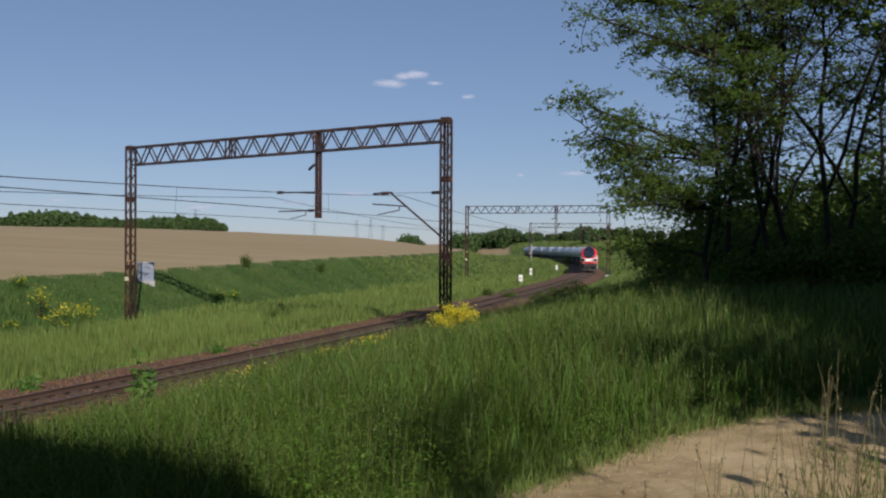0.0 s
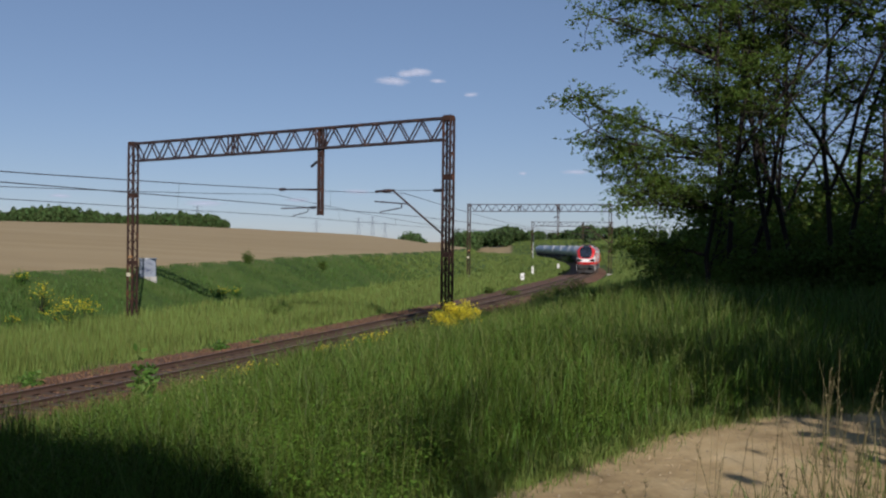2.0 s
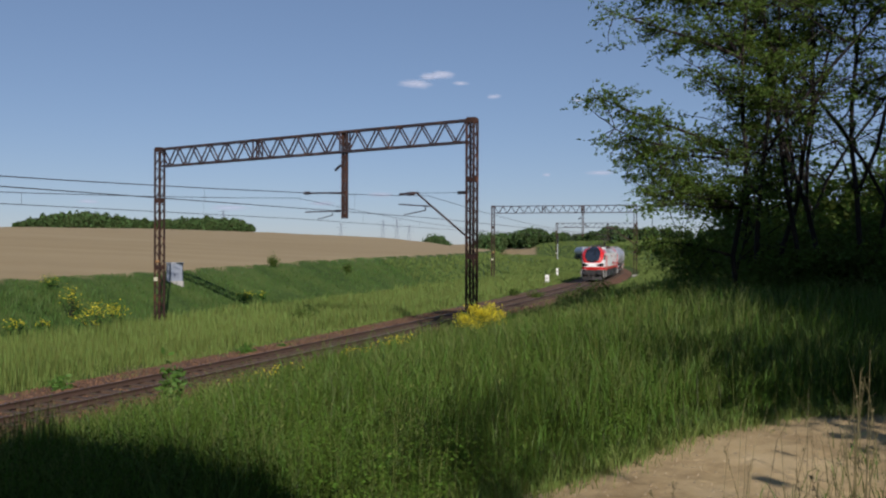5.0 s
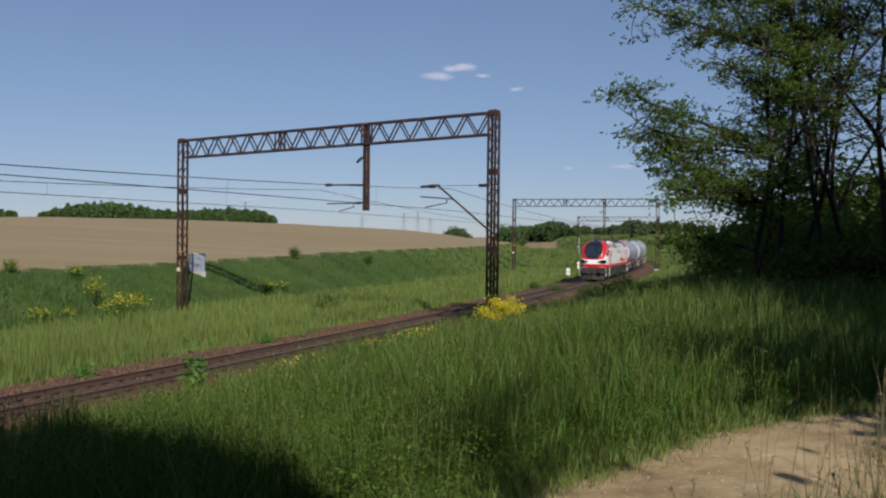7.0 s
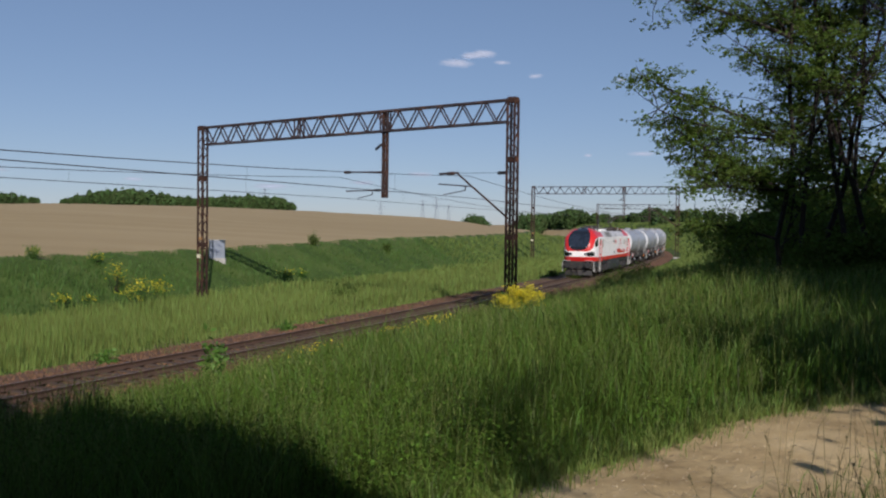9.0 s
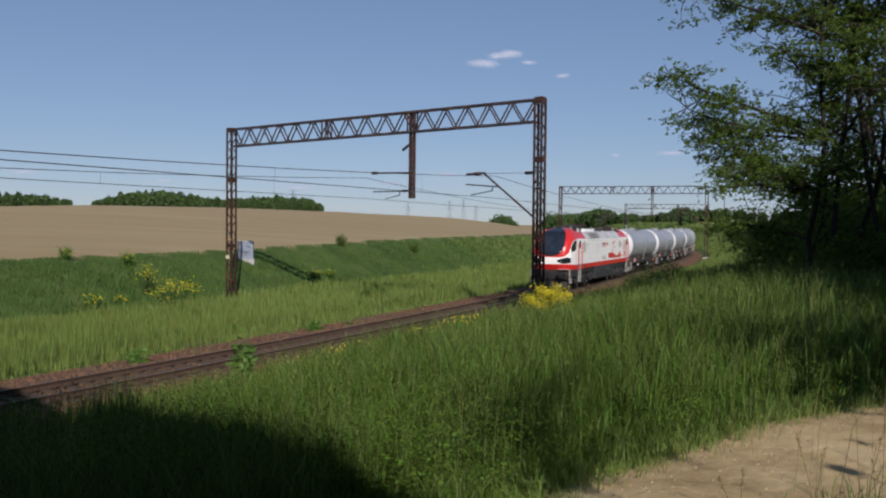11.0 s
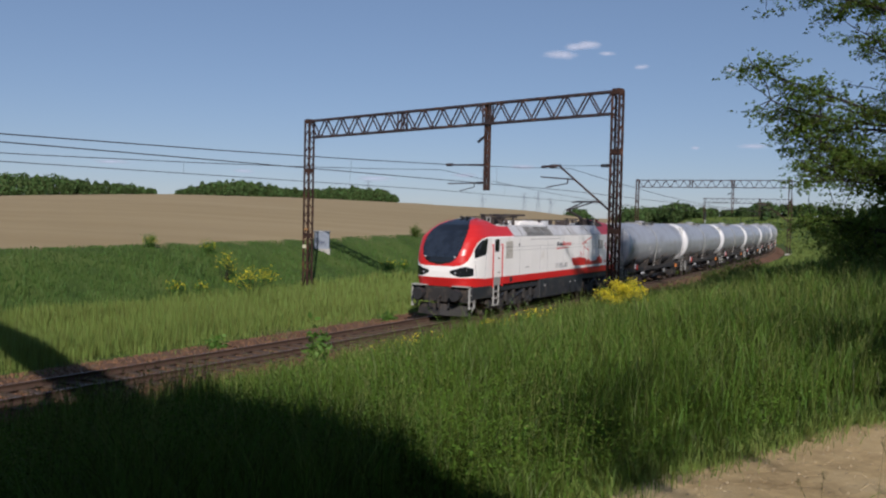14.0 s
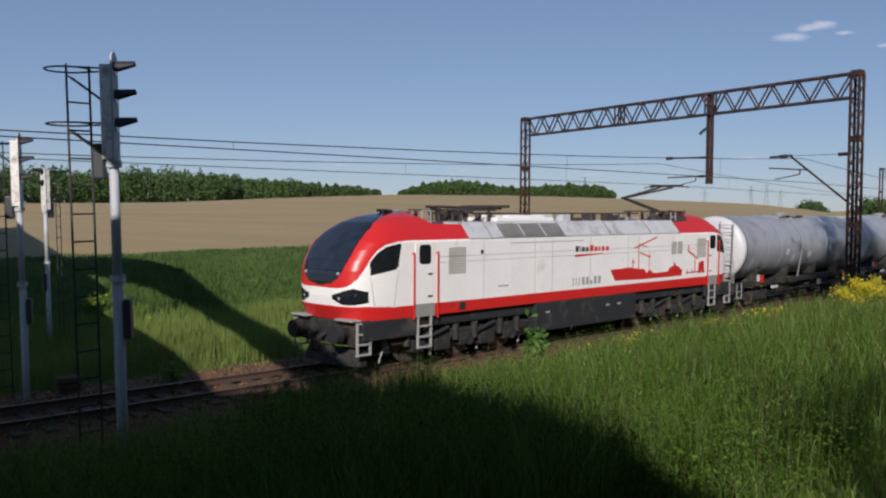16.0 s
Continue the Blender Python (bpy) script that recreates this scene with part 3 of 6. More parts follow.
    h = rng(16).uniform(0.55, 1.05, len(x))
    blades("grass_stalks", x, y, h, np.maximum(0.0025, 0.00036 * d), 0.22, PALE_STALK, "thin grey-green flowering grass stalks", 17)
    g = rng(37)
    k = np.repeat(np.nonzero(g.random(len(x)) < 0.5)[0], 7)
    f = g.uniform(0.72, 0.98, len(k))
    c = np.stack([x[k], y[k], ground_z(x[k], y[k]) + h[k] * f], 1) + g.normal(0, 0.035, (len(k), 3))
    ob = put("grass_plumes", leaf_mesh("grass_plumes", c, np.maximum(0.03, 0.0024 * d[k])[:, None], 38, 2.5, 0.22), PALE_STALK)
    tagged(ob, "feathery pale seed plumes above the meadow grass", "grass", kind="stuff")
    g = rng(12)
    # broad-leaved herbs among the blades
    x, y, d = fan(26000, -32, 50, 4.6, 42, 0.8, 301)
    s, u = to_line(x, y)
    k = (u > 3.3) & (lane_mask(x, y) < 0.1) & (wobble(x, y, 1.7, 8) + 0.6 * wobble(x, y, 0.6, 2) > -0.12 - 0.5 * (1 - smooth01(d, 12, 22)))
    x, y, d = x[k], y[k], d[k]
    g = rng(302)
    k = np.repeat(np.arange(len(x)), 20)
    f = g.random(len(k))
    tall = g.uniform(0.35, 1.0, len(x))[k] * (0.75 + 0.3 * wobble(x, y, 2.3, 1))[k]
    wide = 0.035 + 0.07 * (1 - f)
    cx, cy = x[k] + g.normal(0, 1, len(k)) * wide, y[k] + g.normal(0, 1, len(k)) * wide
    zz = ground_z(cx, cy) + 0.05 + tall * f
    big = (np.maximum(0.03, 0.0019 * d)[k] * (1.15 - 0.55 * f))[:, None]
    ob = put("meadow_herbs", leaf_mesh("meadow_herbs", np.stack([cx, cy, zz], 1), big, 303, 0.6, 0.42), HERB)
    tagged(ob, "leafy nettles and herbs among the meadow grass", "herbs", kind="stuff")
    # far verge and slope
    x, y, d = fan(330000, -12, 58, 17, 130, 0.9, 18)
    s, u = to_line(x, y)
    v = -u
    g = rng(19)
    ver = (v > 5.0 + 0.45 * wobble(x, y, 2.2, 2)) & (v < 20.5 + 0.8 * wobble(x, y, 3, 1))
    n = ver.sum()
    h = g.uniform(0.5, 1.1, n) * (0.85 + 0.25 * wobble(x[ver], y[ver], 4, 2)) * (0.4 + 0.6 * smooth01(v[ver], 4.9, 7))
    blades("verge_grass", x[ver], y[ver], h, np.maximum(0.015, 0.0009 * d[ver]) * g.uniform(0.5, 1.1, n), 0.14, GRASS_LIGHT, "tall pale green grass between the ballast and the bank", 20)
    slo = (v >= 19.5 + 0.8 * wobble(x, y, 3, 1)) & (v < 28.8 + 0.6 * wobble(x, y, 4, 3))
    n = slo.sum()
    h = g.uniform(0.25, 0.6, n) * (0.8 + 0.35 * wobble(x[slo], y[slo], 5, 7)) * (1 - 0.6 * smooth01(v[slo], 24, 27.5))
    blades("slope_grass", x[slo], y[slo], h, np.maximum(0.016, 0.0008 * d[slo]) * g.uniform(0.6, 1.4, n), 0.4, GRASS_DEEP, "deep green grass on the slope below the field", 21)
    # sparse tufts in the ballast and far cutting
    x, y, d = fan(90000, -14, 44, 18, 120, 0.8, 22)
    s, u = to_line(x, y)
    k = ((np.abs(u) > 1.9) & (np.abs(u) < 5.4) & (wobble(x, y, 1.4, 6) + 0.5 * wobble(x, y, 0.5, 3) + 0.25 * smooth01(np.abs(u), 3.4, 5.0) > 0.3))
    blades("ballast_weeds", x[k], y[k], rng(23).uniform(0.1, 0.4, k.sum()), np.maximum(0.015, 0.001 * d[k]), 0.5, GRASS_LIGHT, "sparse grass tufts growing in the ballast", 24)
    k = (np.abs(u) > 1.6) & (np.abs(u) < 5.0) & (wobble(x, y, 1.1, 12) > 0.25) & (d < 80)
    blades("dry_litter", x[k], y[k], rng(28).uniform(0.08, 0.45, k.sum()), np.maximum(0.01, 0.0007 * d[k]), 0.6, STALK, "brown dead stems standing in the track bed", 29)
    x, y, d = fan(110000, -24, 6, 55, 430, 0.9, 25)
    s, u = to_line(x, y)
    k = (np.abs(u) > 4.0) & (u > -27) & (u < 110) & ((u > 0) | (d > 115)) & ((u < 6) | (beyond_bend(x, y, s) < 0.5))
    blades("cutting_grass", x[k], y[k], rng(26).uniform(0.25, 0.6, k.sum()), 0.0012 * d[k], 0.3, GRASS_CUT, "light green grass on the sides of the cutting", 27)
    # tufts on and beside the lane
    g = rng(31)
    cx = np.array([2.0, 2.6, 3.2, 3.0, 3.9, 4.4, 3.5, 2.3])
    cy = np.array([5.2, 5.5, 5.6, 6.3, 6.4, 7.2, 5.1, 4.6])
    k = g.integers(0, 8, 1300)
    x, y = cx[k] + g.normal(0, 0.24, 1300), cy[k] + g.normal(0, 0.24, 1300)
    blades("lane_tuft", x, y, g.uniform(0.06, 0.27, 1300), np.full(1300, 0.007), 0.6, GRASS, "grass tufts on the crown of the sandy lane", 32)
    k = g.integers(0, 8, 130)
    x, y = cx[k] + g.normal(0, 0.4, 130), cy[k] + g.normal(0, 0.4, 130)
    blades("lane_stalks", x, y, g.uniform(0.5, 0.95, 130), np.full(130, 0.0045), 0.35, STALK, "dry grass stalks beside the sandy lane", 33)


# ---------- leaves, trees, shrubs ----------


def leaf_mesh(name, centres, size, seed, flat=0.6, aspect=0.45):
    """Small pointed leaves (two triangles each) at the given places."""
    g = rng(seed)
    n = len(centres)
    a = g.normal(size=(n, 3))
    a[:, 2] *= flat
    a /= np.linalg.norm(a, axis=1)[:, None]
    b = np.cross(a, g.normal(size=(n, 3)))
    b /= np.linalg.norm(b, axis=1)[:, None]
    ln = size * g.uniform(0.6, 1.35, n)[:, None]
    v = np.empty((n, 4, 3), np.float32)
    v[:, 0] = centres - a * ln / 2
    v[:, 1] = centres + b * ln * aspect / 2
    v[:, 2] = centres + a * ln / 2
    v[:, 3] = centres - b * ln * aspect / 2
    f = (np.arange(n) * 4)[:, None] + np.arange(4)
    return mesh_from(name, v.reshape(-1, 3), f)


def tubes(name, paths, sides=7):
    """One mesh of tapering tubes, each a list of (point, radius)."""
    vs, fs, at = [], [], 0
    ring = [(math.cos(2 * math.pi * k / sides), math.sin(2 * math.pi * k / sides)) for k in range(sides)]
    for path in paths:
        pts = [Vector(p) for p, _ in path]
        for i, (p, r) in enumerate(path):
            d = (pts[min(i + 1, len(pts) - 1)] - pts[max(i - 1, 0)]).normalized()
            q = d.orthogonal().normalized()
            w = d.cross(q)
            vs += [tuple(Vector(p) + q * (c * r) + w * (s * r)) for c, s in ring]
        for i in range(len(path) - 1):
            for k in range(sides):
                k2 = (k + 1) % sides
                fs.append((at + i * sides + k, at + i * sides + k2, at + (i + 1) * sides + k2, at + (i + 1) * sides + k))
        at += len(path) * sides
    return mesh_from(name, vs, fs)


build_grass()


def locust_tree(x, y, h, spread, seed, leaves, fork=0.3, lean=(0, 0), label="", bias=(0, 0), size=0.092, reach=()):
    """A slender tree: leaning trunk, rising limbs, feathery crown with gaps."""
    r = random.Random(seed)
    th = empty("locust_tree", pose(x, y, gz(x, y) - 0.1))
    tagged(th, label or "slender locust tree with dark bark and a feathery open crown", "tree", group="trees beside the lane")
    stems = []
    r0 = 0.004 * h + 0.018

    def limb(p, d, length, rad, n, droop):
        path, q, dd = [(tuple(p), rad)], Vector(p), Vector(d).normalized()
        for i in range(n):
            dd = (dd + Vector((r.gauss(0, 0.13), r.gauss(0, 0.13), droop + r.gauss(0, 0.06)))).normalized()
            q = q + dd * (length / n)
            path.append((tuple(q), rad * (1 - 0.8 * (i + 1) / n) + 0.006))
        return path

    trunk = limb((0, 0, 0), (lean[0], lean[1], 1), h, r0, 10, 0.05)
    stems.append(trunk)
    if r.random() < 0.6:
        stems.append(limb(trunk[2][0], (r.gauss(0, 0.3) + bias[0] * 0.3, r.gauss(0, 0.3), 1), h * 0.75, r0 * 0.7, 8, 0.05))
    tips = []
    for base in list(stems):
        for i in range(2, len(base)):
            for _ in range(3 if i > 3 else 2):
                p, rad = base[i]
                f = i / (len(base) - 1)
                if f < fork and r.random() < 0.6:
                    continue
                az = r.uniform(0, 2 * math.pi)
                ln = spread * (1.05 - 0.62 * f) * r.uniform(0.55, 1.15)
                d = Vector((math.cos(az) + bias[0], math.sin(az) + bias[1], 0.25 + 0.6 * f))
                path = limb(p, d, ln, max(0.012, rad * 0.5), 5, 0.02)
                stems.append(path)
                for j in range(1, 6):
                    for _ in range(2):
                        q = Vector(path[j][0])
                        d2 = Vector((r.gauss(0, 1), r.gauss(0, 1), r.gauss(0.1, 0.5))).normalized()
                        tw = limb(q, d2, r.uniform(0.35, 0.95) * spread / 3.2, 0.012, 3, -0.03)
                        stems.append(tw)
                        tips += [tw[2][0], tw[3][0]]
    for i, d, ln in reach:
        path = limb(trunk[i][0], d, ln, 0.06, 8, 0.01)
        stems.append(path)
        for j in range(2, 9):
            for _ in range(5):
                tw = limb(path[j][0], (r.gauss(0, 1) + 0.3 * d[0], r.gauss(0, 1), r.gauss(0.1, 0.6)), r.uniform(0.4, 1.3), 0.014, 3, -0.02)
                stems.append(tw)
                tips += [tw[2][0], tw[3][0], tw[3][0]]
    put("trunk", tubes("trunk", stems[:2]), BARK, th, smooth=True)
    tagged(put("branchwork", tubes("branchwork", stems[2:], 4), BARK, th), kind="stuff")
    g = rng(seed)
    tips = np.array(tips)
    tips = tips[g.random(len(tips)) < 0.66]
    # pinnate sprays: leaflets strung along short drooping stalks round each tip
    sprays = max(1, leaves // 6)
    k = g.integers(0, len(tips), sprays)
    root = tips[k] + g.normal(0, 1, (sprays, 3)) * np.array([0.19, 0.19, 0.06]) * (0.7 + spread / 8)
    way = g.normal(0, 1, (sprays, 3)) * np.array([1, 1, 0.35]) - np.array([0, 0, 0.3])
    way *= (0.34 * size / 0.092 / np.linalg.norm(way, axis=1))[:, None]
    k = np.repeat(np.arange(sprays), 10)
    c = root[k] + way[k] * g.uniform(0, 1, (len(k), 1)) + g.normal(0, 0.022, (len(k), 3))
    put("crown", leaf_mesh("crown", c, size, seed + 1, 0.5, 0.5), LEAF, th, "feathery mid-green foliage")
    return th


def shrub(x, y, r, h, seed, leaves, mat, label, size=0.12, flowers=0, name="shrub", flower_size=0.10, zoff=0.0, group=""):
    """A low bush of stems and leaf clumps; blossom heads on its upper side."""
    th = empty(name, pose(x, y, gz(x, y) + zoff - 0.05))
    tagged(th, label, "shrub", group)
    g = rng(seed)
    n = 26
    az, rr = g.uniform(0, 2 * math.pi, n), r * np.sqrt(g.random(n)) * 0.85
    tops = np.stack([np.cos(az) * rr, np.sin(az) * rr, h * (0.98 - 0.45 * (rr / r) ** 2) * g.uniform(0.6, 1.05, n)], 1)
    paths = [[((t[0] * 0.12, t[1] * 0.12, 0), 0.018), ((t[0] * 0.6, t[1] * 0.6, t[2] * 0.55), 0.012), (tuple(t * 0.97), 0.005)] for t in tops]
    tagged(put("stemwork", tubes("stemwork", paths, 4), BARK if name != "weed" else LEAF_WEED, th), kind="stuff")
    k = g.integers(0, n, leaves)
    f = g.random(leaves) ** 0.55
    c = tops[k] * f[:, None] + g.normal(0, 1, (leaves, 3)) * np.array([0.2 * r, 0.2 * r, 0.12 * h])
    c[:, 2] = np.abs(c[:, 2])
    put("foliage", leaf_mesh("foliage", c, size, seed + 1), mat, th)
    if flowers:
        k = g.integers(0, n, flowers)
        c = tops[k] * g.uniform(0.8, 1.06, flowers)[:, None] + g.normal(0, 1, (flowers, 3)) * np.array([0.15 * r, 0.15 * r, 0.05 * h])
        put("blossom", leaf_mesh("blossom", c, flower_size, seed + 2, 0.3, 0.9), YELLOW, th, "clusters of bright yellow blossom")
    return th


def build_trees():
    L1 = "slender locust tree at the wood edge, branch over the meadow"
    dense = "locust tree filling out the dense wood and its shade"
    # x, y, height, spread, seed, leaves, lean, bias
    rows = [
        (8.55, 28.3, 15.5, 4.3, 41, 50000, (-0.03, 0), (-0.35, -0.1), L1),
        (9.1, 28.0, 15.5, 4.2, 42, 27000, (-0.04, 0), (-0.4, -0.1), ""),
        (9.2, 30.4, 6.5, 2.4, 60, 9000, (-0.03, 0), (-0.2, -0.2), ""),
        (9.9, 28.9, 16.5, 3.6, 43, 8000, (-0.02, 0.02), (-0.1, 0), ""),
        (10.5, 27.9, 15.5, 2.8, 44, 6500, (0.03, 0), (0, 0), ""),
        (11.5, 28.6, 16.0, 2.8, 61, 5500, (-0.05, 0), (0, 0), ""),
        (12.2, 27.4, 17.0, 3.0, 45, 5600, (-0.05, 0), (0, 0), ""),
        (12.9, 28.6, 16.0, 2.8, 62, 5500, (0.02, 0), (0, 0), ""),
        (14.8, 27.8, 16.0, 3.4, 46, 8000, (0.03, 0), (0, 0), dense),
        (14.2, 24.5, 15.0, 3.2, 47, 7000, (-0.02, 0), (0, 0), dense),
        (16.8, 27.0, 16.0, 3.4, 48, 5000, (0, 0), (0, 0), dense),
        (13.2, 35.5, 15.0, 3.4, 49, 1800, (0, 0), (0, 0), dense),
        (17.5, 35.0, 17.0, 3.6, 50, 2200, (0, 0), (0, 0), dense),
        (21.0, 37.5, 17.0, 3.8, 51, 4500, (0, 0), (0, 0), dense),
        (16.2, 21.5, 14.5, 3.2, 52, 7000, (0.03, 0), (0, 0), dense),
        (20.5, 31.0, 16.0, 3.6, 53, 5000, (0, 0), (0, 0), dense),
        # from here on unseen, added to shade the ground before the wood
        (16.5, 14.5, 13.5, 3.4, 54, 9000, (0, 0), (0, 0), dense),
        (15.5, 9.0, 13.0, 3.4, 55, 9000, (0, 0), (0, 0), dense),
        (18.5, 17.5, 14.0, 3.4, 56, 8000, (0, 0), (0, 0), dense),
        (14.2, 3.5, 12.5, 3.2, 57, 8000, (0, 0), (0, 0), dense),
        (17.5, 5.0, 13.0, 3.4, 58, 8000, (0, 0), (0, 0), dense),
    ]
    for x, y, h, sp, seed, lv, lean, bias, lab in rows:
        locust_tree(x, y, h, sp, seed, lv, 0.2 if sp > 4 else 0.3, lean, lab, bias, size=0.092 if y > 25 else 0.19, reach=((3, (-1, 0.1, 0.42), 5.2), (3, (-1, 0, 0.34), 4.6), (2, (-1, 0, 0.35), 4.0), (5, (-1, -0.1, 0.4), 4.3), (6, (-1, 0.1, 0.3), 3.6), (8, (-1, 0.1, 0.2), 3.0), (7, (-1, 0, 0.1), 3.6), (5, (-1, 0.05, 0.8), 4.2), (2, (-1, -0.1, 0.05), 3.0), (2, (-1, 0.2, 0.12), 3.0), (1, (-1, -0.2, 0.3), 2.6), (3, (-1, -0.3, -0.02), 3.2)) if seed == 41 else ())
    # out of view, added to throw a dappled shadow patch on the meadow
    locust_tree(2.6, -3.9, 5.8, 1.9, 71, 700, 0.6, label="unseen young locust tree, added for its patch of shade")
    # unseen trees, placed only to shade the lane and the right of the meadow
    for i, (x, y, h) in enumerate(((15.5, -9.0, 15), (14.6, -1.5, 14), (15.6, -4.0, 15), (14.6, 0.5, 14), (14.0, 5.0, 13), (15.5, 10.0, 13), (18.5, -4.0, 16), (19.5, 7.0, 14))):
        locust_tree(x, y, h, 4.2, 400 + 5 * i, 5500, 0.2, label="unseen locust tree behind the lane, added for its shade", size=0.4)
    wood = "leafy dark green undergrowth shrub at the wood's edge"
    for i, (x, y, r, h) in enumerate(((10.6, 31.5, 1.9, 2.8), (12.6, 31.5, 2.0, 3.4), (14.8, 31.5, 2.2, 3.8), (13.6, 26.5, 1.5, 2.3), (9.2, 27.0, 0.9, 1.5), (10.4, 26.6, 1.1, 1.7), (12.0, 25.8, 1.3, 2.0), (16.2, 29.0, 2.2, 4.2),
                                      (17.5, 24.0, 2.2, 4.4), (15.6, 21.5, 1.9, 3.6), (18.6, 32.0, 2.6, 5.0), (13.8, 18.2, 1.5, 2.6), (22.0, 33.5, 2.8, 5.5), (11.5, 27.0, 1.1, 1.6), (19.5, 26.5, 2.6, 5.2), (10.0, 40.0, 2.2, 2.6), (12.5, 42.0, 2.4, 3.4))):
        shrub(x, y, r, h, 80 + 3 * i, 5200, LEAF, wood, 0.15, group="undergrowth of the wood")
    # those with y below 21 are unseen, added to shade lane and meadow
    for i, (x, y, h) in enumerate(((12.5, 38.0, 4.5), (15.5, 39.0, 5.5), (18.5, 38.5, 6.0), (7.1, 1.8, 7.4), (9.8, 5.4, 7.5), (10.6, 9.0, 7.0), (12.6, 13.6, 7.0), (10.8, 0.0, 8.5), (11.6, 5.0, 11.5), (13.4, 9.5, 12.5), (12.0, -5.0, 10.0), (15.5, 15.0, 9.0), (14.8, 12.0, 13.0), (17.5, 17.0, 9.0), (19.0, 20.0, 9.0), (15.0, 19.0, 7.0), (22.0, 40.0, 8.0), (24.5, 37.0, 8.0), (27.0, 42.0, 9.0), (21.5, 29.0, 7.0))):
        shrub(x, y, 2.7, h, 560 + 3 * i, 5200, LEAF, "tall dense thicket filling out the wood and its shade", 0.34, group="undergrowth of the wood")


build_trees()


def at_bearing(b, d):
    return -math.sin(radians(b)) * d, math.cos(radians(b)) * d


def build_shrubs():
    x, y = 0.5, 31.2
    shrub(x, y, 0.88, 1.25, 140, 3000, LEAF_WEED, "round bush covered in bright yellow blossom in the meadow", 0.07, 5200, "yellow_bush", 0.055, 0.0)
    for i, (b, d, r, h, fl) in enumerate(((23.1, 57, 1.7, 2.0, 900), (24.6, 60, 0.8, 2.3, 420), (22.2, 60, 0.9, 1.7, 420), (27.6, 55, 0.8, 1.1, 330), (26.1, 56, 0.6, 1.0, 240),
                                          (14.3, 76, 0.9, 1.1, 260), (13.4, 78, 0.7, 0.9, 160), (25.7, 64, 0.7, 1.0, 160), (29.2, 62, 0.6, 1.0, 130), (46.3, 45, 0.7, 0.9, 240), (43.0, 41, 0.5, 0.6, 130), (44.6, 40, 0.45, 0.6, 90))):
        x, y = at_bearing(b, d)
        shrub(x, y, r, h, 150 + 3 * i, int(600 + 700 * r), LEAF_WEED, "wild bush with yellow flower heads on the grassy bank", 0.10, int(fl * 0.38), "yellow_bush", 0.09, group="yellow bushes on the bank")
    for i, (b, d, r, h) in enumerate(((10.7, 58, 0.9, 1.1), (12.6, 90, 0.8, 1.3), (7.9, 100, 0.7, 1.2), (-4.3, 78, 1.0, 1.3), (-6.3, 66, 1.0, 1.2), (-7.3, 62, 1.1, 1.3), (-8.6, 57, 1.2, 1.5), (-2.9, 86, 0.7, 0.9), (-9.5, 190, 2.5, 3.0), (-8.2, 230, 2.5, 3.0))):
        x, y = at_bearing(b, d)
        shrub(x, y, r, h, 200 + 3 * i, int(1500 * r), LEAF, "small dark green bush by the railway", 0.13)
    # leafy saplings beside the rails
    for i, (s, u, h) in enumerate(((25.5, -3.1, 0.75), (15.3, -3.2, 0.75), (43.5, 2.9, 0.7), (39, -3.0, 0.5), (36.3, -3.2, 0.75))):
        x, y = on_line(s, u)
        shrub(float(x), float(y), 0.32 + 0.15 * h, h, 240 + 3 * i, int(260 * h), LEAF_WEED, "broad-leaved green weed growing beside the rails", 0.17, 0, "weed")
    for i, (b, d, h) in enumerate(((18.85, 23.5, 1.75), (3.0, 37.0, 0.9))):
        x, y = at_bearing(b, d)
        shrub(x, y, 0.5, h, 270 + 3 * i, 430, LEAF_WEED, "broad-leaved green sapling at the foot of the bank", 0.19, 0, "weed")
    # low yellow flowers in front of the ballast
    g = rng(77)
    n = 420
    k = g.integers(0, 3, n)
    x = np.array([-6.4, -4.5, -3.4])[k] + g.normal(0, 0.35, n)
    y = np.array([24.0, 27.8, 30.2])[k] + g.normal(0, 0.45, n)
    s, u = to_line(x, y)
    x, y = on_line(s, u + 1.0)
    c = np.stack([x, y, ground_z(x, y) + g.uniform(0.5, 0.82, n)], 1)
    ob = put("yellow_wildflowers", leaf_mesh("yellow_wildflowers", c, 0.055, 78, 0.3, 0.9), YELLOW)
    tagged(ob, "low yellow wildflowers along the foot of the bank", "flowers", kind="stuff")


build_shrubs()


def distant_wood(b0, b1, d, tops, seed, label, count):
    """A belt of far trees as clumps of foliage on uneven crowns."""
    g = rng(seed)
    pts = []
    for i in range(count):
        f = (i + g.uniform(0, 1)) / count
        b = b0 + (b1 - b0) * f
        dd = d + g.uniform(0, 50)
        x, y = at_bearing(b, dd)
        z0 = gz(x, y)
        top = dd * math.tan(radians(float(np.interp(f, [t[0] for t in tops], [t[1] for t in tops])))) + EYE_Z
        hh = max(3.0, (top - z0) * g.uniform(0.78, 1.04))
        r = min(hh * 0.42, 6.5) * g.uniform(0.8, 1.2)
        n = 950
        a = g.normal(size=(n, 3))
        a /= np.linalg.norm(a, axis=1)[:, None]
        a *= g.uniform(0.75, 1.08, (n, 1))
        lump = 1 + 0.25 * np.sin(a[:, 0] * 5 + i) * np.cos(a[:, 1] * 4 + 2 * i)
        pts.append(np.stack([x + a[:, 0] * r * lump, y + a[:, 1] * r * lump, z0 + hh * 0.5 + a[:, 2] * hh * 0.5 * lump], 1))
    c = np.concatenate(pts)
    ob = put("distant_wood", leaf_mesh("distant_wood", c, 0.95, seed + 1, 0.9, 0.8), LEAF_FAR)
    tagged(ob, label, "woodland", kind="stuff")


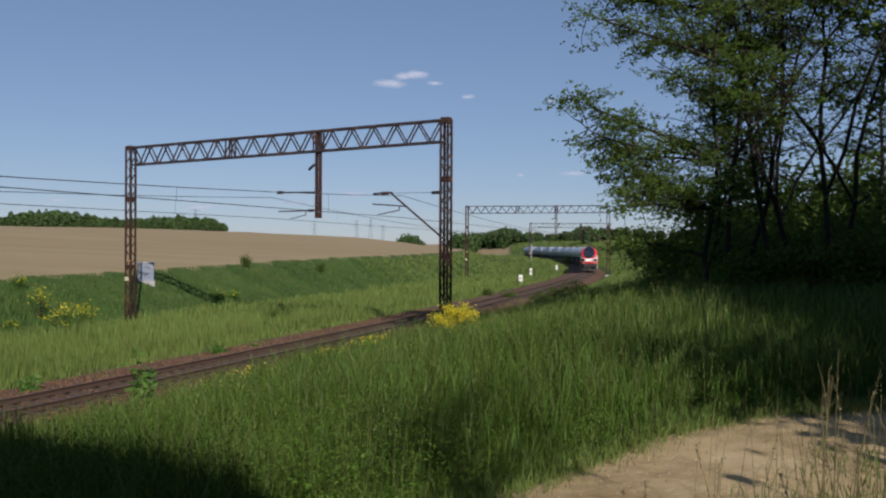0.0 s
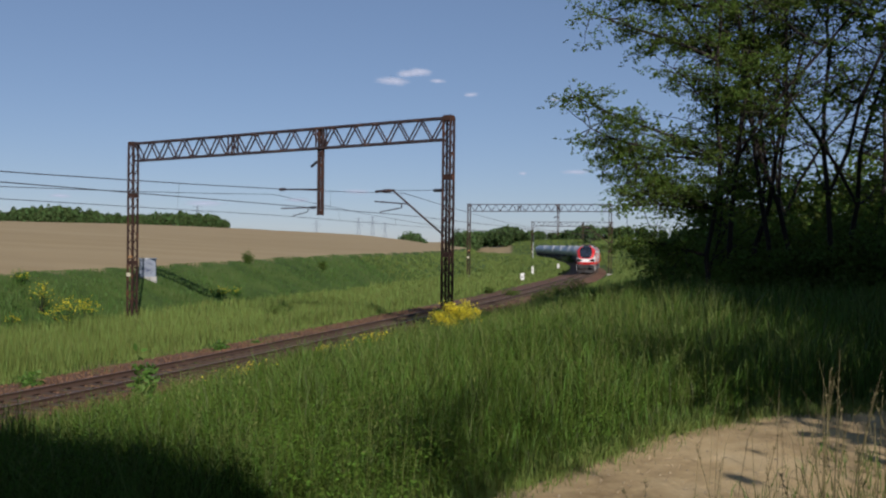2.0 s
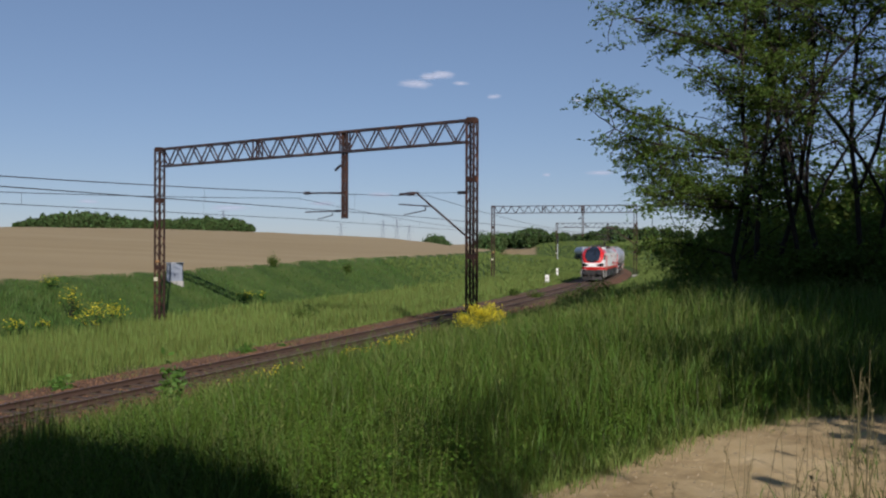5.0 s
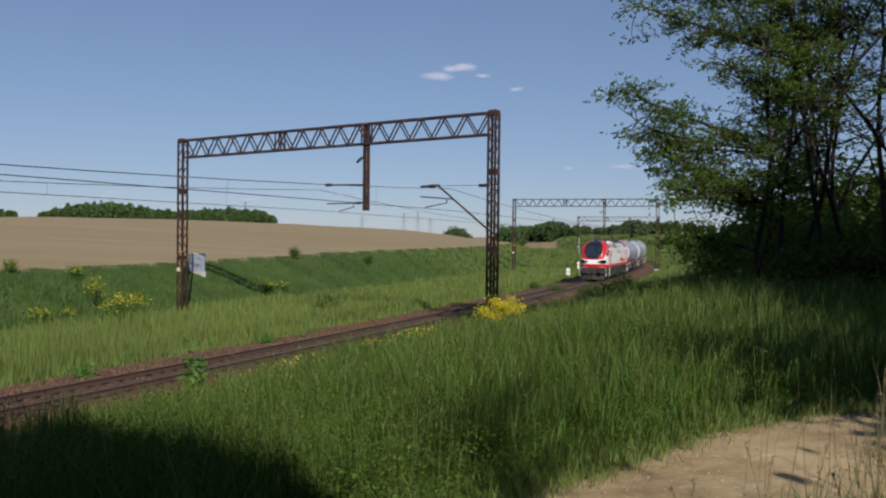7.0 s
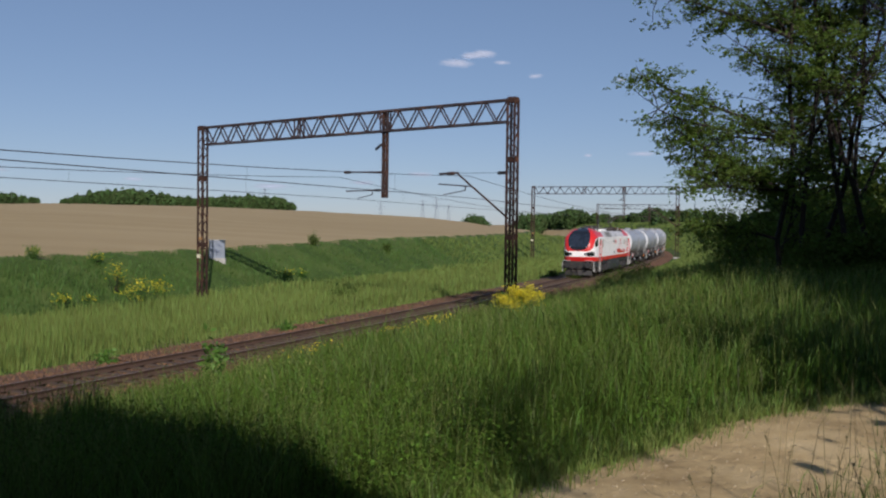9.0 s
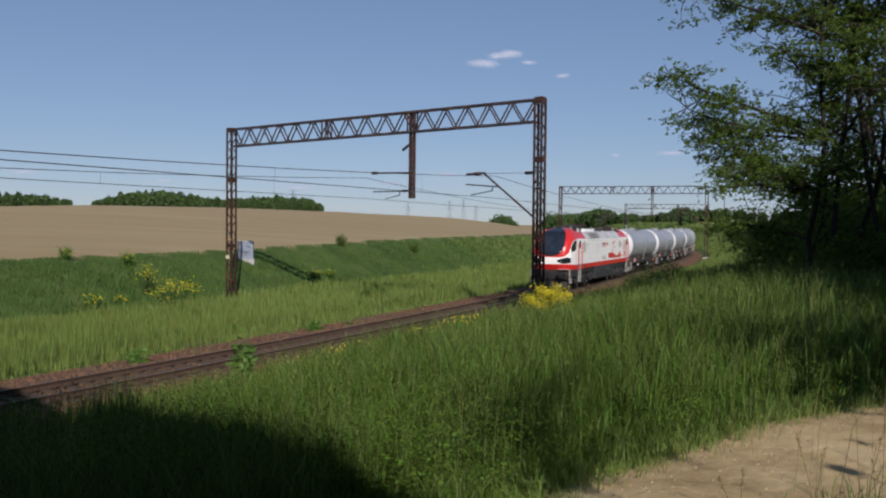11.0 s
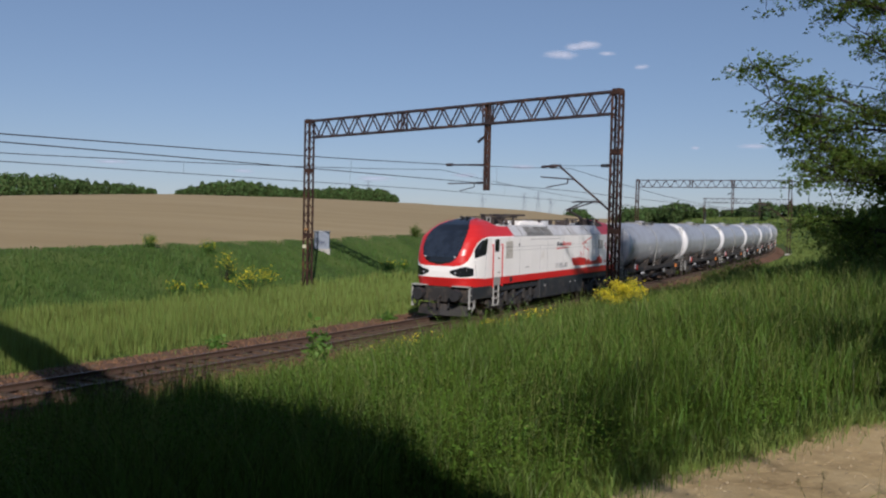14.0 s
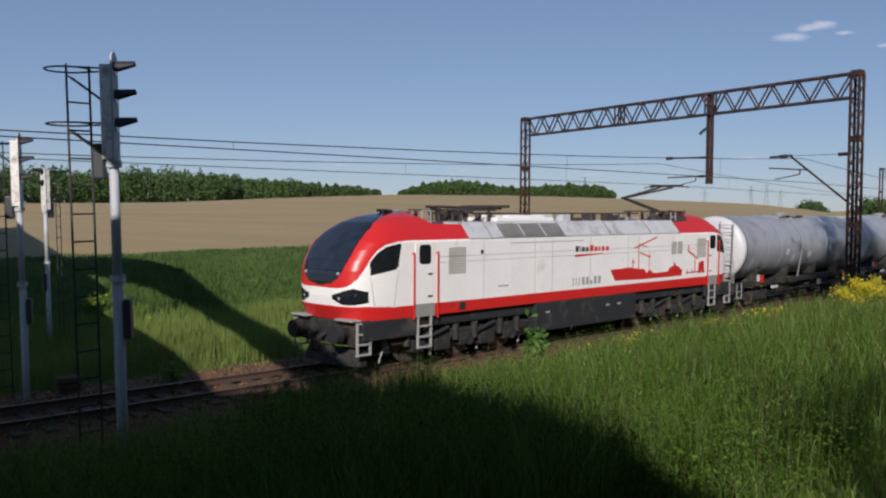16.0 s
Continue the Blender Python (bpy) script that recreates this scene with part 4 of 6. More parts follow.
distant_wood(60, 28.9, 345, ((0, 2.2), (0.35, 2.3), (0.6, 2.5), (0.8, 2.0), (0.93, 1.6), (1, 1.3)), 301, "dark green wood on the crest of the field", 84)
distant_wood(27.5, 13.9, 345, ((0, 1.3), (0.12, 1.75), (0.3, 2.0), (0.42, 1.75), (0.5, 1.6), (0.6, 1.55), (0.8, 1.75), (0.92, 1.7), (1, 1.2)), 311, "second green wood behind the field's crest", 54)
distant_wood(2.7, 1.5, 420, ((0, 0.6), (0.5, 0.92), (1, 0.6)), 321, "small clump of trees on the horizon", 4)
distant_wood(-0.6, -9.5, 400, ((0, 0.6), (0.08, 1.15), (0.2, 0.9), (0.3, 1.0), (0.42, 1.25), (0.5, 0.85), (0.6, 0.9), (0.75, 0.7), (0.85, 1.1), (1, 1.4)), 331, "green trees beyond the bend of the line", 36)
distant_wood(-9.0, -30, 300, ((0, 1.3), (0.3, 1.0), (1, 2.0)), 341, "trees on the rise behind the cutting", 40)
# ---------- the train ----------
WHITE_BODY = material("white_locomotive_paint", (0.84, 0.83, 0.81), 0.38, 0.0, 0.06, 1.2, 14, 0.03, (0.58, 0.55, 0.50), 0.06, 1.3)
RED_PAINT = material("bright_red_paint", (0.56, 0.022, 0.02), 0.32, 0.0, 0.08, 1.5, 14, 0.02, (0.22, 0.03, 0.03), 0.1, 1.0)
GLASS_DARK = material("dark_tinted_windscreen", (0.012, 0.014, 0.018), 0.06, 0.0, 0.2, 1.5, 10, 0.0, spec=0.7)
SCREEN_GLASS = material("blue_grey_windscreen_glass", (0.018, 0.024, 0.036), 0.08, 0.0, 0.6, 0.9, 3, 0.0, spec=0.8)
ROOF_GREY = material("light_grey_roof_paint", (0.50, 0.51, 0.53), 0.5, 0.0, 0.12, 1.5, 16, 0.05, (0.25, 0.22, 0.2), 0.3, 1.2)
GRILLE = material("grey_grille", (0.30, 0.30, 0.29), 0.7, 0.2, 0.2, 4, 40, 0.3, (0.12, 0.1, 0.08), 0.3, 2)
UNDER = material("sooty_underframe", (0.02, 0.019, 0.019), 0.75, 0.0, 0.35, 3, 24, 0.3, (0.10, 0.075, 0.055), 0.35, 2)
SKIRT = material("dark_grey_skirt_paint", (0.026, 0.028, 0.032), 0.5, 0.0, 0.15, 2, 20, 0.08, (0.12, 0.1, 0.085), 0.25, 1.5)
STEEL = material("worn_wheel_steel", (0.20, 0.17, 0.15), 0.5, 0.8, 0.2, 5, 40, 0.1)
STEP_GREY = material("pale_grey_step_paint", (0.33, 0.33, 0.315), 0.6, 0.0, 0.15, 4, 30, 0.1)
TANK_GREY = material("weathered_grey_tank_paint", (0.345, 0.36, 0.395), 0.36, 0.15, 0.14, 0.8, 10, 0.04, (0.17, 0.16, 0.155), 0.3, 0.7)
TANK_WHITE = material("white_tank_end_paint", (0.54, 0.545, 0.56), 0.42, 0.0, 0.08, 1.0, 12, 0.03, (0.40, 0.39, 0.38), 0.15, 0.8)
DARK_LETTER = material("dark_lettering", (0.035, 0.035, 0.04), 0.5, 0, 0.1, 4, 20, 0)
PALE_LETTER = material("grey_lettering", (0.33, 0.33, 0.34), 0.5, 0, 0.1, 4, 20, 0)
GRIME = material("exhaust_grime_grille", (0.40, 0.38, 0.34), 0.7, 0, 0.3, 6, 40, 0.2)
ORANGE = material("orange_enamel", (0.60, 0.20, 0.03), 0.5, 0, 0.15, 4, 30, 0.05)
LAMP_GLASS = material("clear_lamp_glass", (0.42, 0.43, 0.45), 0.12, 0.2, 0.05, 4, 20, 0)
COPPER = material("dark_bronze_roof_gear", (0.07, 0.055, 0.05), 0.6, 0.4, 0.3, 5, 30, 0.1)

SPEED = 8.55
HALF_LOCO = 10.65
DOOR = {1: 7.85, -1: -8.5}


def front_at(t):
    """Distance along the line of the locomotive's nose."""
    return 18.36 + SPEED * (16.0 - t)


def profile(table, v):
    return float(np.interp(v, [p[0] for p in table], [p[1] for p in table]))


NOSE = ((1.38, 10.16), (1.72, 10.32), (2.0, 10.36), (2.4, 10.36), (2.7, 10.32), (2.95, 10.23), (3.25, 10.05), (3.5, 9.83), (3.72, 9.57), (3.97, 9.12), (4.12, 8.66), (4.2, 8.3), (4.25, 8.0), (4.27, 7.8))
HALF_W = ((1.38, 1.45), (3.44, 1.45), (3.52, 1.39), (3.96, 1.02), (4.12, 0.78), (4.21, 0.5), (4.25, 0.28), (4.27, 0.1))
SCREEN = ((2.3, 0.0), (2.36, 0.45), (2.46, 0.66), (2.66, 0.82), (3.0, 0.93), (3.5, 0.94), (3.8, 0.84), (4.0, 0.68), (4.15, 0.45), (4.28, 0.3))
RED_EDGE = ((6.0, 3.47), (8.5, 3.48), (8.9, 3.45), (9.25, 3.38), (9.52, 3.22), (9.72, 3.0), (9.9, 2.72), (10.05, 2.5), (10.16, 2.38), (10.26, 2.28), (10.34, 2.24), (10.6, 2.22))


def cab_paint(x, y, z):
    """Which shell a spot of the cab belongs to."""
    ay = abs(y)
    if z < 1.71 + 0.06 * max(0.0, min(1.0, (x - 9.0))):
        return "red_stripe"
    if x > 7.7 and z > 2.28 and ay < profile(SCREEN, z):
        if z > 2.62 and ay < profile(SCREEN, z) - 0.05 and z < 3.72:
            return "windscreen"
        return "black_panel"
    if z > profile(RED_EDGE, x):
        return "red_mask"
    if 1.80 + 0.4 * max(0, 0.85 - ay) + 0.3 * max(0, ay - 1.15) < z < 2.08 + 0.3 * (ay - 0.6) - 0.8 * max(0, ay - 1.15) and 0.48 < ay < 1.34 and x > 9.6:
        return "headlight left" if y > 0 else "headlight right"
    if 8.86 - 0.2 * (z - 2.74) < x < 9.74 and 2.58 + 0.16 * (9.74 - x) < z < profile(RED_EDGE, x) - 0.06 and ay > 0.8:
        return "side_window left" if y > 0 else "side_window right"
    return "cab_shell"


def build_cab(loco, sign):
    zs = np.concatenate([np.linspace(1.38, 2.2, 44), np.linspace(2.2, 3.9, 90)[1:], np.linspace(3.9, 4.27, 30)[1:]])
    an = np.radians(np.concatenate([[-90.0], np.linspace(-90, -60, 34), np.linspace(-60, 60, 90)[1:-1], np.linspace(60, 90, 34), [90.0]]))
    e = 0.47
    grid = []
    for z in zs:
        xf, w = profile(NOSE, z), profile(HALF_W, z)
        c, s = np.cos(an), np.sin(an)
        xb = min(8.1, xf - 0.7)
        x = xb + (xf - xb) * np.abs(np.clip(c, 0, 1)) ** e
        x[0] = x[-1] = float(np.interp(z, (3.9, 3.94, 4.2, 4.27), (6.0, 7.2, 7.55, 7.7)))
        y = w * np.sign(s) * np.abs(s) ** e
        grid.append(np.stack([x, y, np.full_like(x, z)], 1))
    grid = np.array(grid)
    groups = {}
    for i in range(len(zs) - 1):
        for j in range(len(an) - 1):
            p = (grid[i, j] + grid[i + 1, j + 1]) / 2
            groups.setdefault(cab_paint(*p), []).append((i, j))
    mats = {"red_stripe": RED_PAINT, "windscreen": SCREEN_GLASS, "black_panel": GLASS_DARK, "red_mask": RED_PAINT, "headlight": GLASS_DARK, "side_window": GLASS_DARK, "cab_shell": WHITE_BODY}
    labels = {"windscreen": "large black raked windscreen", "red_mask": "glossy red mask round the windscreen", "headlight": "black almond-shaped lamp cluster", "side_window": "dark cab side window", "red_stripe": "red stripe along the sill"}
    m = len(an)
    for key, cells in groups.items():
        name = key.split()[0]
        verts = grid.reshape(-1, 3).copy()
        verts[:, 0] *= sign
        verts[:, 1] *= sign
        f = np.array([(i * m + j, i * m + j + 1, (i + 1) * m + j + 1, (i + 1) * m + j) for i, j in cells])
        used, inv = np.unique(f, return_inverse=True)
        me = mesh_from(name, verts[used], inv.reshape(f.shape))
        put(name, me, mats[name], loco, labels.get(name, ""), True)
    for (xa, za), (xb, zb), w in (((9.74, 2.52), (9.62, 1.74), 0.016), ((8.84, 2.7), (8.98, 1.74), 0.01)):
        for sy in (-1, 1):
            bm = bmesh.new()
            pts = []
            for f in np.linspace(0, 1, 7):
                x, z = xa + (xb - xa) * f, za + (zb - za) * f
                row = grid[int(np.abs(zs - z).argmin())]
                row = row[row[:, 1] * sy > 0]
                pts.append((sign * x, sign * (float(row[np.abs(row[:, 0] - x).argmin(), 1]) + sy * 0.006), z))
            for p, q in zip(pts, pts[1:]):
                bar(bm, p, q, w, w)
            part("panel_seam", bm, PALE_LETTER, loco)
    ends = [i for i in range(len(zs)) if zs[i] > 3.895]
    verts = [(sign * grid[i, j, 0], sign * grid[i, j, 1], grid[i, j, 2]) for i in ends for j in (0, -1)]
    put("dome_back", mesh_from("dome_back", verts, [(2 * k, 2 * k + 1, 2 * k + 3, 2 * k + 2) for k in range(len(ends) - 1)]), COPPER, loco, "dark back wall of the cab dome")
    bm = bmesh.new()
    bmesh.ops.create_grid(bm, x_segments=1, y_segments=1, size=1)
    bmesh.ops.transform(bm, verts=bm.verts, matrix=Matrix.Translation((sign * 6.68, 0, 3.9)) @ Matrix.Diagonal((0.68, 1.06, 1, 1)))
    part("roof_cap", bm, ROOF_GREY, loco)
    bm = bmesh.new()
    rod(bm, (sign * 7.9, -0.2, 4.3), (sign * 8.15, -0.2, 4.3), 0.025, 0.05, 10)
    rod(bm, (sign * 7.9, 0.1, 4.3), (sign * 8.2, 0.1, 4.3), 0.025, 0.05, 10)
    box(bm, sign * 7.95 - 0.08, -0.24, 4.22, sign * 7.95 + 0.08, 0.14, 4.3)
    part("horn", bm, BLACK, loco, "pair of dark roof horns")
    for y in (-0.55, 0.55):
        bm = bmesh.new()
        rod(bm, (sign * 6.75, y, 3.9), (sign * 6.75, y, 4.3), 0.025, seg=8)
        rod(bm, (sign * 7.1, y, 3.9), (sign * 7.1, y, 4.3), 0.025, seg=8)
        rod(bm, (sign * 6.75, y, 4.3), (sign * 7.1, y, 4.3), 0.025, seg=8)
        rod(bm, (sign * 6.75, y, 4.1), (sign * 7.1, y, 4.1), 0.025, seg=8)
        part("roof_guard", bm, STEP_GREY, loco, "pale steel guard rail")
    for sy in (-1, 1):
        for k in range(3):
            bm = bmesh.new()
            bmesh.ops.create_uvsphere(bm, u_segments=12, v_segments=8, radius=0.07, matrix=Matrix.Translation((sign * (10.27, 10.2, 10.06)[k], sign * sy * (0.74 + 0.19 * k), 1.97 + 0.05 * k)))
            part("lamp", bm, LAMP_GLASS, loco, "round clear lamp")
        bm = bmesh.new()
        bmesh.ops.create_uvsphere(bm, u_segments=10, v_segments=6, radius=0.05, matrix=Matrix.Translation((sign * 10.3, sign * sy * 0.7, 2.62)))
        part("marker_lamp", bm, LAMP_GLASS, loco, "small white marker lamp")


def side_poly(loco, name, pts, mat, y=1.452, thick=0.006, label=""):
    """A flat shape of (x, z) corners on the flank of the body."""
    bm = bmesh.new()
    lo = [bm.verts.new((x, y, z)) for x, z in pts]
    hi = [bm.verts.new((x, y + thick, z)) for x, z in pts]
    bm.faces.new(hi)
    bm.faces.new(lo[::-1])
    for i in range(len(pts)):
        j = (i + 1) % len(pts)
        bm.faces.new((lo[i], lo[j], hi[j], hi[i]))
    bmesh.ops.recalc_face_normals(bm, faces=bm.faces)
    return part(name, bm, mat, loco, label)


def rounded_plate(bm, x, y, z, hw, hh, r):
    """A thin upright plate with rounded corners, facing y."""
    pts = []
    for cx, cz, a0 in ((hw - r, hh - r, 0), (r - hw, hh - r, 90), (r - hw, r - hh, 180), (hw - r, r - hh, 270)):
        pts += [(x + cx + r * math.cos(radians(a0 + a)), z + cz + r * math.sin(radians(a0 + a))) for a in (0, 30, 60, 90)]
    loft(bm, [[(px, y + dy, pz) for px, pz in pts] for dy in (-0.008, 0.008)])
    bmesh.ops.recalc_face_normals(bm, faces=bm.faces)


def rect(x0, z0, x1, z1):
    return ((x0, z0), (x1, z0), (x1, z1), (x0, z1))


def wheelset(parent, x, r, name="wheelset"):
    bm = bmesh.new()
    for sy in (-1, 1):
        m = Matrix.Rotation(math.pi / 2, 4, "Z")
        prof = [(0.68, r * 0.25), (0.68, r * 0.8), (0.68, r * 0.97), (0.72, r), (0.80, r), (0.82, r * 0.95), (0.82, r * 0.85), (0.79, r * 0.8), (0.79, r * 0.3), (0.84, r * 0.28), (0.84, 0.01)]
        spun(bm, [(sy * a, b) for a, b in prof], m, 24)
        for k in range(6):
            a = k * math.pi / 3
            bar(bm, (r * 0.35 * math.cos(a), sy * 0.8, r * 0.35 * math.sin(a)), (r * 0.8 * math.cos(a), sy * 0.8, r * 0.8 * math.sin(a)), 0.05, 0.03)
    rod(bm, (0, -0.7, 0), (0, 0.7, 0), 0.09)
    ob = part(name, bm, STEEL, parent)
    ob.matrix_basis = pose(x, 0, r)
    return ob


def loco_bogie(loco, cx):
    bm = bmesh.new()
    for sy in (-1, 1):
        y = sy * 1.12
        box(bm, cx - 2.9, y - 0.1, 0.62, cx + 2.9, y + 0.1, 0.86, 0.03)
        for dx in (-1.95, 0, 1.95):
            box(bm, cx + dx - 0.26, y - 0.14, 0.36, cx + dx + 0.26, y + 0.16, 0.72, 0.04)
        for dx in (-0.98, 0.98):
            box(bm, cx + dx - 0.34, y - 0.12, 0.3, cx + dx + 0.34, y + 0.12, 0.66, 0.05)
    bogie = part("bogie", bm, UNDER, loco, "sooty three-axle bogie frame")
    for sy in (-1, 1):
        y = sy * 1.2
        for dx in (-2.35, -1.55, -0.4, 0.4, 1.55, 2.35):
            bm = bmesh.new()
            rod(bm, (cx + dx, y, 0.55), (cx + dx, y, 1.02), 0.11, seg=12)
            part("spring", bm, UNDER, bogie)
        for dx in (-1.95, 0, 1.95):
            bm = bmesh.new()
            rod(bm, (cx + dx, y + sy * 0.04, 0.53), (cx + dx, y + sy * 0.2, 0.53), 0.16, seg=14)
            part("axle_box", bm, SKIRT, bogie)
        for dx in (-0.9, 1.1):
            bm = bmesh.new()
            rod(bm, (cx + dx - 0.3, y + sy * 0.1, 0.95), (cx + dx + 0.45, y + sy * 0.1, 0.75), 0.06)
            part("damper", bm, SKIRT, bogie)
        for dx in (-2.95, -1.0, 1.0, 2.95):
            bm = bmesh.new()
            rod(bm, (cx + dx, sy * 1.0, 0.75), (cx + dx + 0.12, sy * 0.85, 0.1), 0.03, seg=6)
            part("sand_pipe", bm, STEP_GREY, bogie)
    return bogie, [wheelset(bogie, cx + dx, 0.6) for dx in (-1.95, 0, 1.95)]


def ladder(parent, x0, x1, y, z0, z1, rungs, mat=None):
    bm = bmesh.new()
    for x in (x0, x1):
        box(bm, x - 0.025, y - 0.03, z0, x + 0.025, y + 0.03, z1)
    bar(bm, (x0, y, z1 - 0.03), (x1, y, z1 - 0.03), 0.04)
    frame_ob = part("step_ladder", bm, mat or STEP_GREY, parent, "pale grey step ladder")
    for k in range(rungs - 1):
        z = z0 + 0.03 + (z1 - z0 - 0.06) * k / (rungs - 1)
        bm = bmesh.new()
        box(bm, x0, y - 0.07, z - 0.02, x1, y + 0.05, z + 0.02)
        part("rung", bm, mat or STEP_GREY, frame_ob)
    return frame_ob


def build_loco():
    loco = empty("electric_locomotive")
    tagged(loco, "white and red electric locomotive with a grey roof", "locomotive")
    # middle of the body
    for name, sec, mat, lab in (
        ("body_side", [(1.45, 1.70), (1.45, 3.44), (1.40, 3.49)], WHITE_BODY, "white smooth body side"),
        ("roof_slope", [(1.40, 3.49), (1.38, 3.52), (1.02, 3.95), (0.96, 3.97)], ROOF_GREY, "light grey sloping roof panels"),
        ("sill_stripe", [(1.43, 1.37), (1.45, 1.39), (1.45, 1.70)], RED_PAINT, "red stripe along the sill"),
    ):
        for sy in (-1, 1):
            bm = bmesh.new()
            rows = [[bm.verts.new((x, sy * y, z)) for y, z in sec] for x in (6.0, 3.0, 0.0, -3.0, -6.0)]
            for a, b in zip(rows, rows[1:]):
                for i in range(len(sec) - 1):
                    bm.faces.new((a[i], a[i + 1], b[i + 1], b[i]))
            bmesh.ops.recalc_face_normals(bm, faces=bm.faces)
            part(name, bm, mat, loco, lab)
    bm = bmesh.new()
    box(bm, -6.0, -0.97, 3.6, 6.0, 0.97, 3.965)
    part("roof", bm, ROOF_GREY, loco)
    bm = bmesh.new()
    box(bm, -9.8, -1.3, 1.05, 9.8, 1.3, 1.42, 0.03)
    part("underframe", bm, SKIRT, loco)
    build_cab(loco, 1)
    build_cab(loco, -1)
    # skirts and underfloor boxes
    for sy in (-1, 1):
        for x0, x1 in ((8.0, 10.05), (-10.05, -8.0)):
            bm = bmesh.new()
            box(bm, x0, sy * 1.38 - 0.06, 0.86, x1, sy * 1.38 + 0.06, 1.375, 0.03)
            part("skirt", bm, SKIRT, loco, "dark grey skirt panel")
        bm = bmesh.new()
        box(bm, -2.9, sy * 1.2 - 0.24, 0.45, 2.9, sy * 1.2 + 0.24, 1.375, 0.04)
        part("transformer_skirt", bm, SKIRT, loco, "dark grey underfloor box")
        for x in (2.2, -1.2, -1.9):
            side_poly(loco, "inspection_plate", rect(x, 1.02, x + 0.22, 1.08), PALE_LETTER, sy * 1.442 if sy > 0 else -1.448)
    wheels = []
    for cx in (5.95, -5.95):
        _, ws = loco_bogie(loco, cx)
        wheels += ws
    # ends: buffer beam, buffers, coupling, plough, walkway plate, rails
    for e in (1, -1):
        bm = bmesh.new()
        box(bm, e * 9.95 - 0.2, -1.32, 0.72, e * 9.95 + 0.2, 1.32, 1.37, 0.04)
        part("buffer_beam", bm, UNDER, loco, "dark buffer beam")
        for sy in (-1, 1):
            bm = bmesh.new()
            rod(bm, (e * 10.05, sy * 0.88, 1.05), (e * 10.46, sy * 0.88, 1.05), 0.16, seg=18)
            rod(bm, (e * 10.44, sy * 0.88, 1.05), (e * 10.63, sy * 0.88, 1.05), 0.27, 0.24, 20)
            part("buffer", bm, BLACK, loco, "black round buffer")
            bm = bmesh.new()
            box(bm, e * 10.2 - 0.16, sy * 0.98 - 0.36, 1.39, e * 10.2 + 0.16, sy * 0.98 + 0.36, 1.43)
            part("step_plate", bm, STEP_GREY, loco)
            bm = bmesh.new()
            rod(bm, (e * 10.25, sy * 0.5, 0.95), (e * 10.32, sy * 0.45, 0.5), 0.03)
            rod(bm, (e * 10.32, sy * 0.45, 0.5), (e * 10.1, sy * 0.4, 0.42), 0.03)
            part("air_hose", bm, BLACK, loco)
            ladder(loco, e * 9.98 - 0.22, e * 9.98 + 0.22, sy * 1.37, 0.48, 1.36, 4)
            ladder(loco, DOOR[e] - 0.25, DOOR[e] + 0.25, sy * 1.45, 0.48, 1.42, 4)
        bm = bmesh.new()
        rod(bm, (e * 10.1, 0, 0.98), (e * 10.4, 0, 0.9), 0.06)
        rod(bm, (e * 10.4, 0, 0.92), (e * 10.37, 0, 0.5), 0.05)
        part("screw_coupling", bm, UNDER, loco)
        bm = bmesh.new()
        prof = [(10.3, 0.16), (10.1, 0.62), (9.97, 0.62), (10.07, 0.16)]
        loft(bm, [[(e * (x - 0.25 * abs(y)), y, z) for x, z in prof] for y in (-1.2, -0.6, 0.0, 0.6, 1.2)])
        bmesh.ops.recalc_face_normals(bm, faces=bm.faces)
        part("plough", bm, UNDER, loco, "dark steel obstacle plough")
    # doors, handrails and vents on both flanks
    for sy in (1, -1):
        for e in (1, -1):
            xd = DOOR[e]
            bm = bmesh.new()
            box(bm, xd - 0.36, sy * 1.455 - 0.012, 1.40, xd + 0.36, sy * 1.455 + 0.012, 3.42, 0.008)
            door = part("cab_door", bm, WHITE_BODY, loco, "white cab door with a small window")
            bm = bmesh.new()
            rounded_plate(bm, xd, sy * 1.47, 3.09, 0.22, 0.27, 0.1)
            part("window", bm, GLASS_DARK, door, "small dark rounded window")
            bm = bmesh.new()
            box(bm, xd - 0.38, sy * 1.468 - 0.006, 1.36, xd + 0.38, sy * 1.468 + 0.006, 1.72)
            part("kick_plate", bm, GRILLE, door)
            for dx in (-0.46, 0.46):
                bm = bmesh.new()
                rod(bm, (xd + dx, sy * 1.52, 1.3), (xd + dx, sy * 1.52, 3.16), 0.022, seg=8)
                for z in (1.35, 3.12):
                    rod(bm, (xd + dx, sy * 1.45, z), (xd + dx, sy * 1.53, z), 0.022, seg=6)
                part("handrail", bm, RED_PAINT, loco, "red vertical handrail")
            for k in range(2):
                bm = bmesh.new()
                box(bm, xd - e * 0.2 - 0.08, sy * 1.475 - 0.012, 2.52 - 0.62 * k, xd - e * 0.2 + 0.08, sy * 1.475 + 0.012, 2.56 - 0.62 * k)
                part("door_handle", bm, BLACK, door)
            # vent with slats
            xv = 6.55 if e > 0 else -7.6
            bm = bmesh.new()
            for k in range(12):
                z = 2.5 + 0.064 * k
                box(bm, xv - 0.36, sy * 1.452 - 0.006, z, xv + 0.36, sy * 1.452 + 0.01, z + 0.045)
            part("vent_grille", bm, GRIME, loco, "grimy pale vent grille")
        for x, z0, z1 in ((4.0, 1.95, 2.85), (2.6, 2.15, 2.62)):
            bm = bmesh.new()
            for k in range(9):
                z = z0 + (z1 - z0) * k / 9
                box(bm, x - 0.22, sy * 1.45 - 0.004, z, x + 0.22, sy * 1.45 + 0.006, z + (z1 - z0) / 15)
            part("vent_grille", bm, WHITE_BODY, loco)
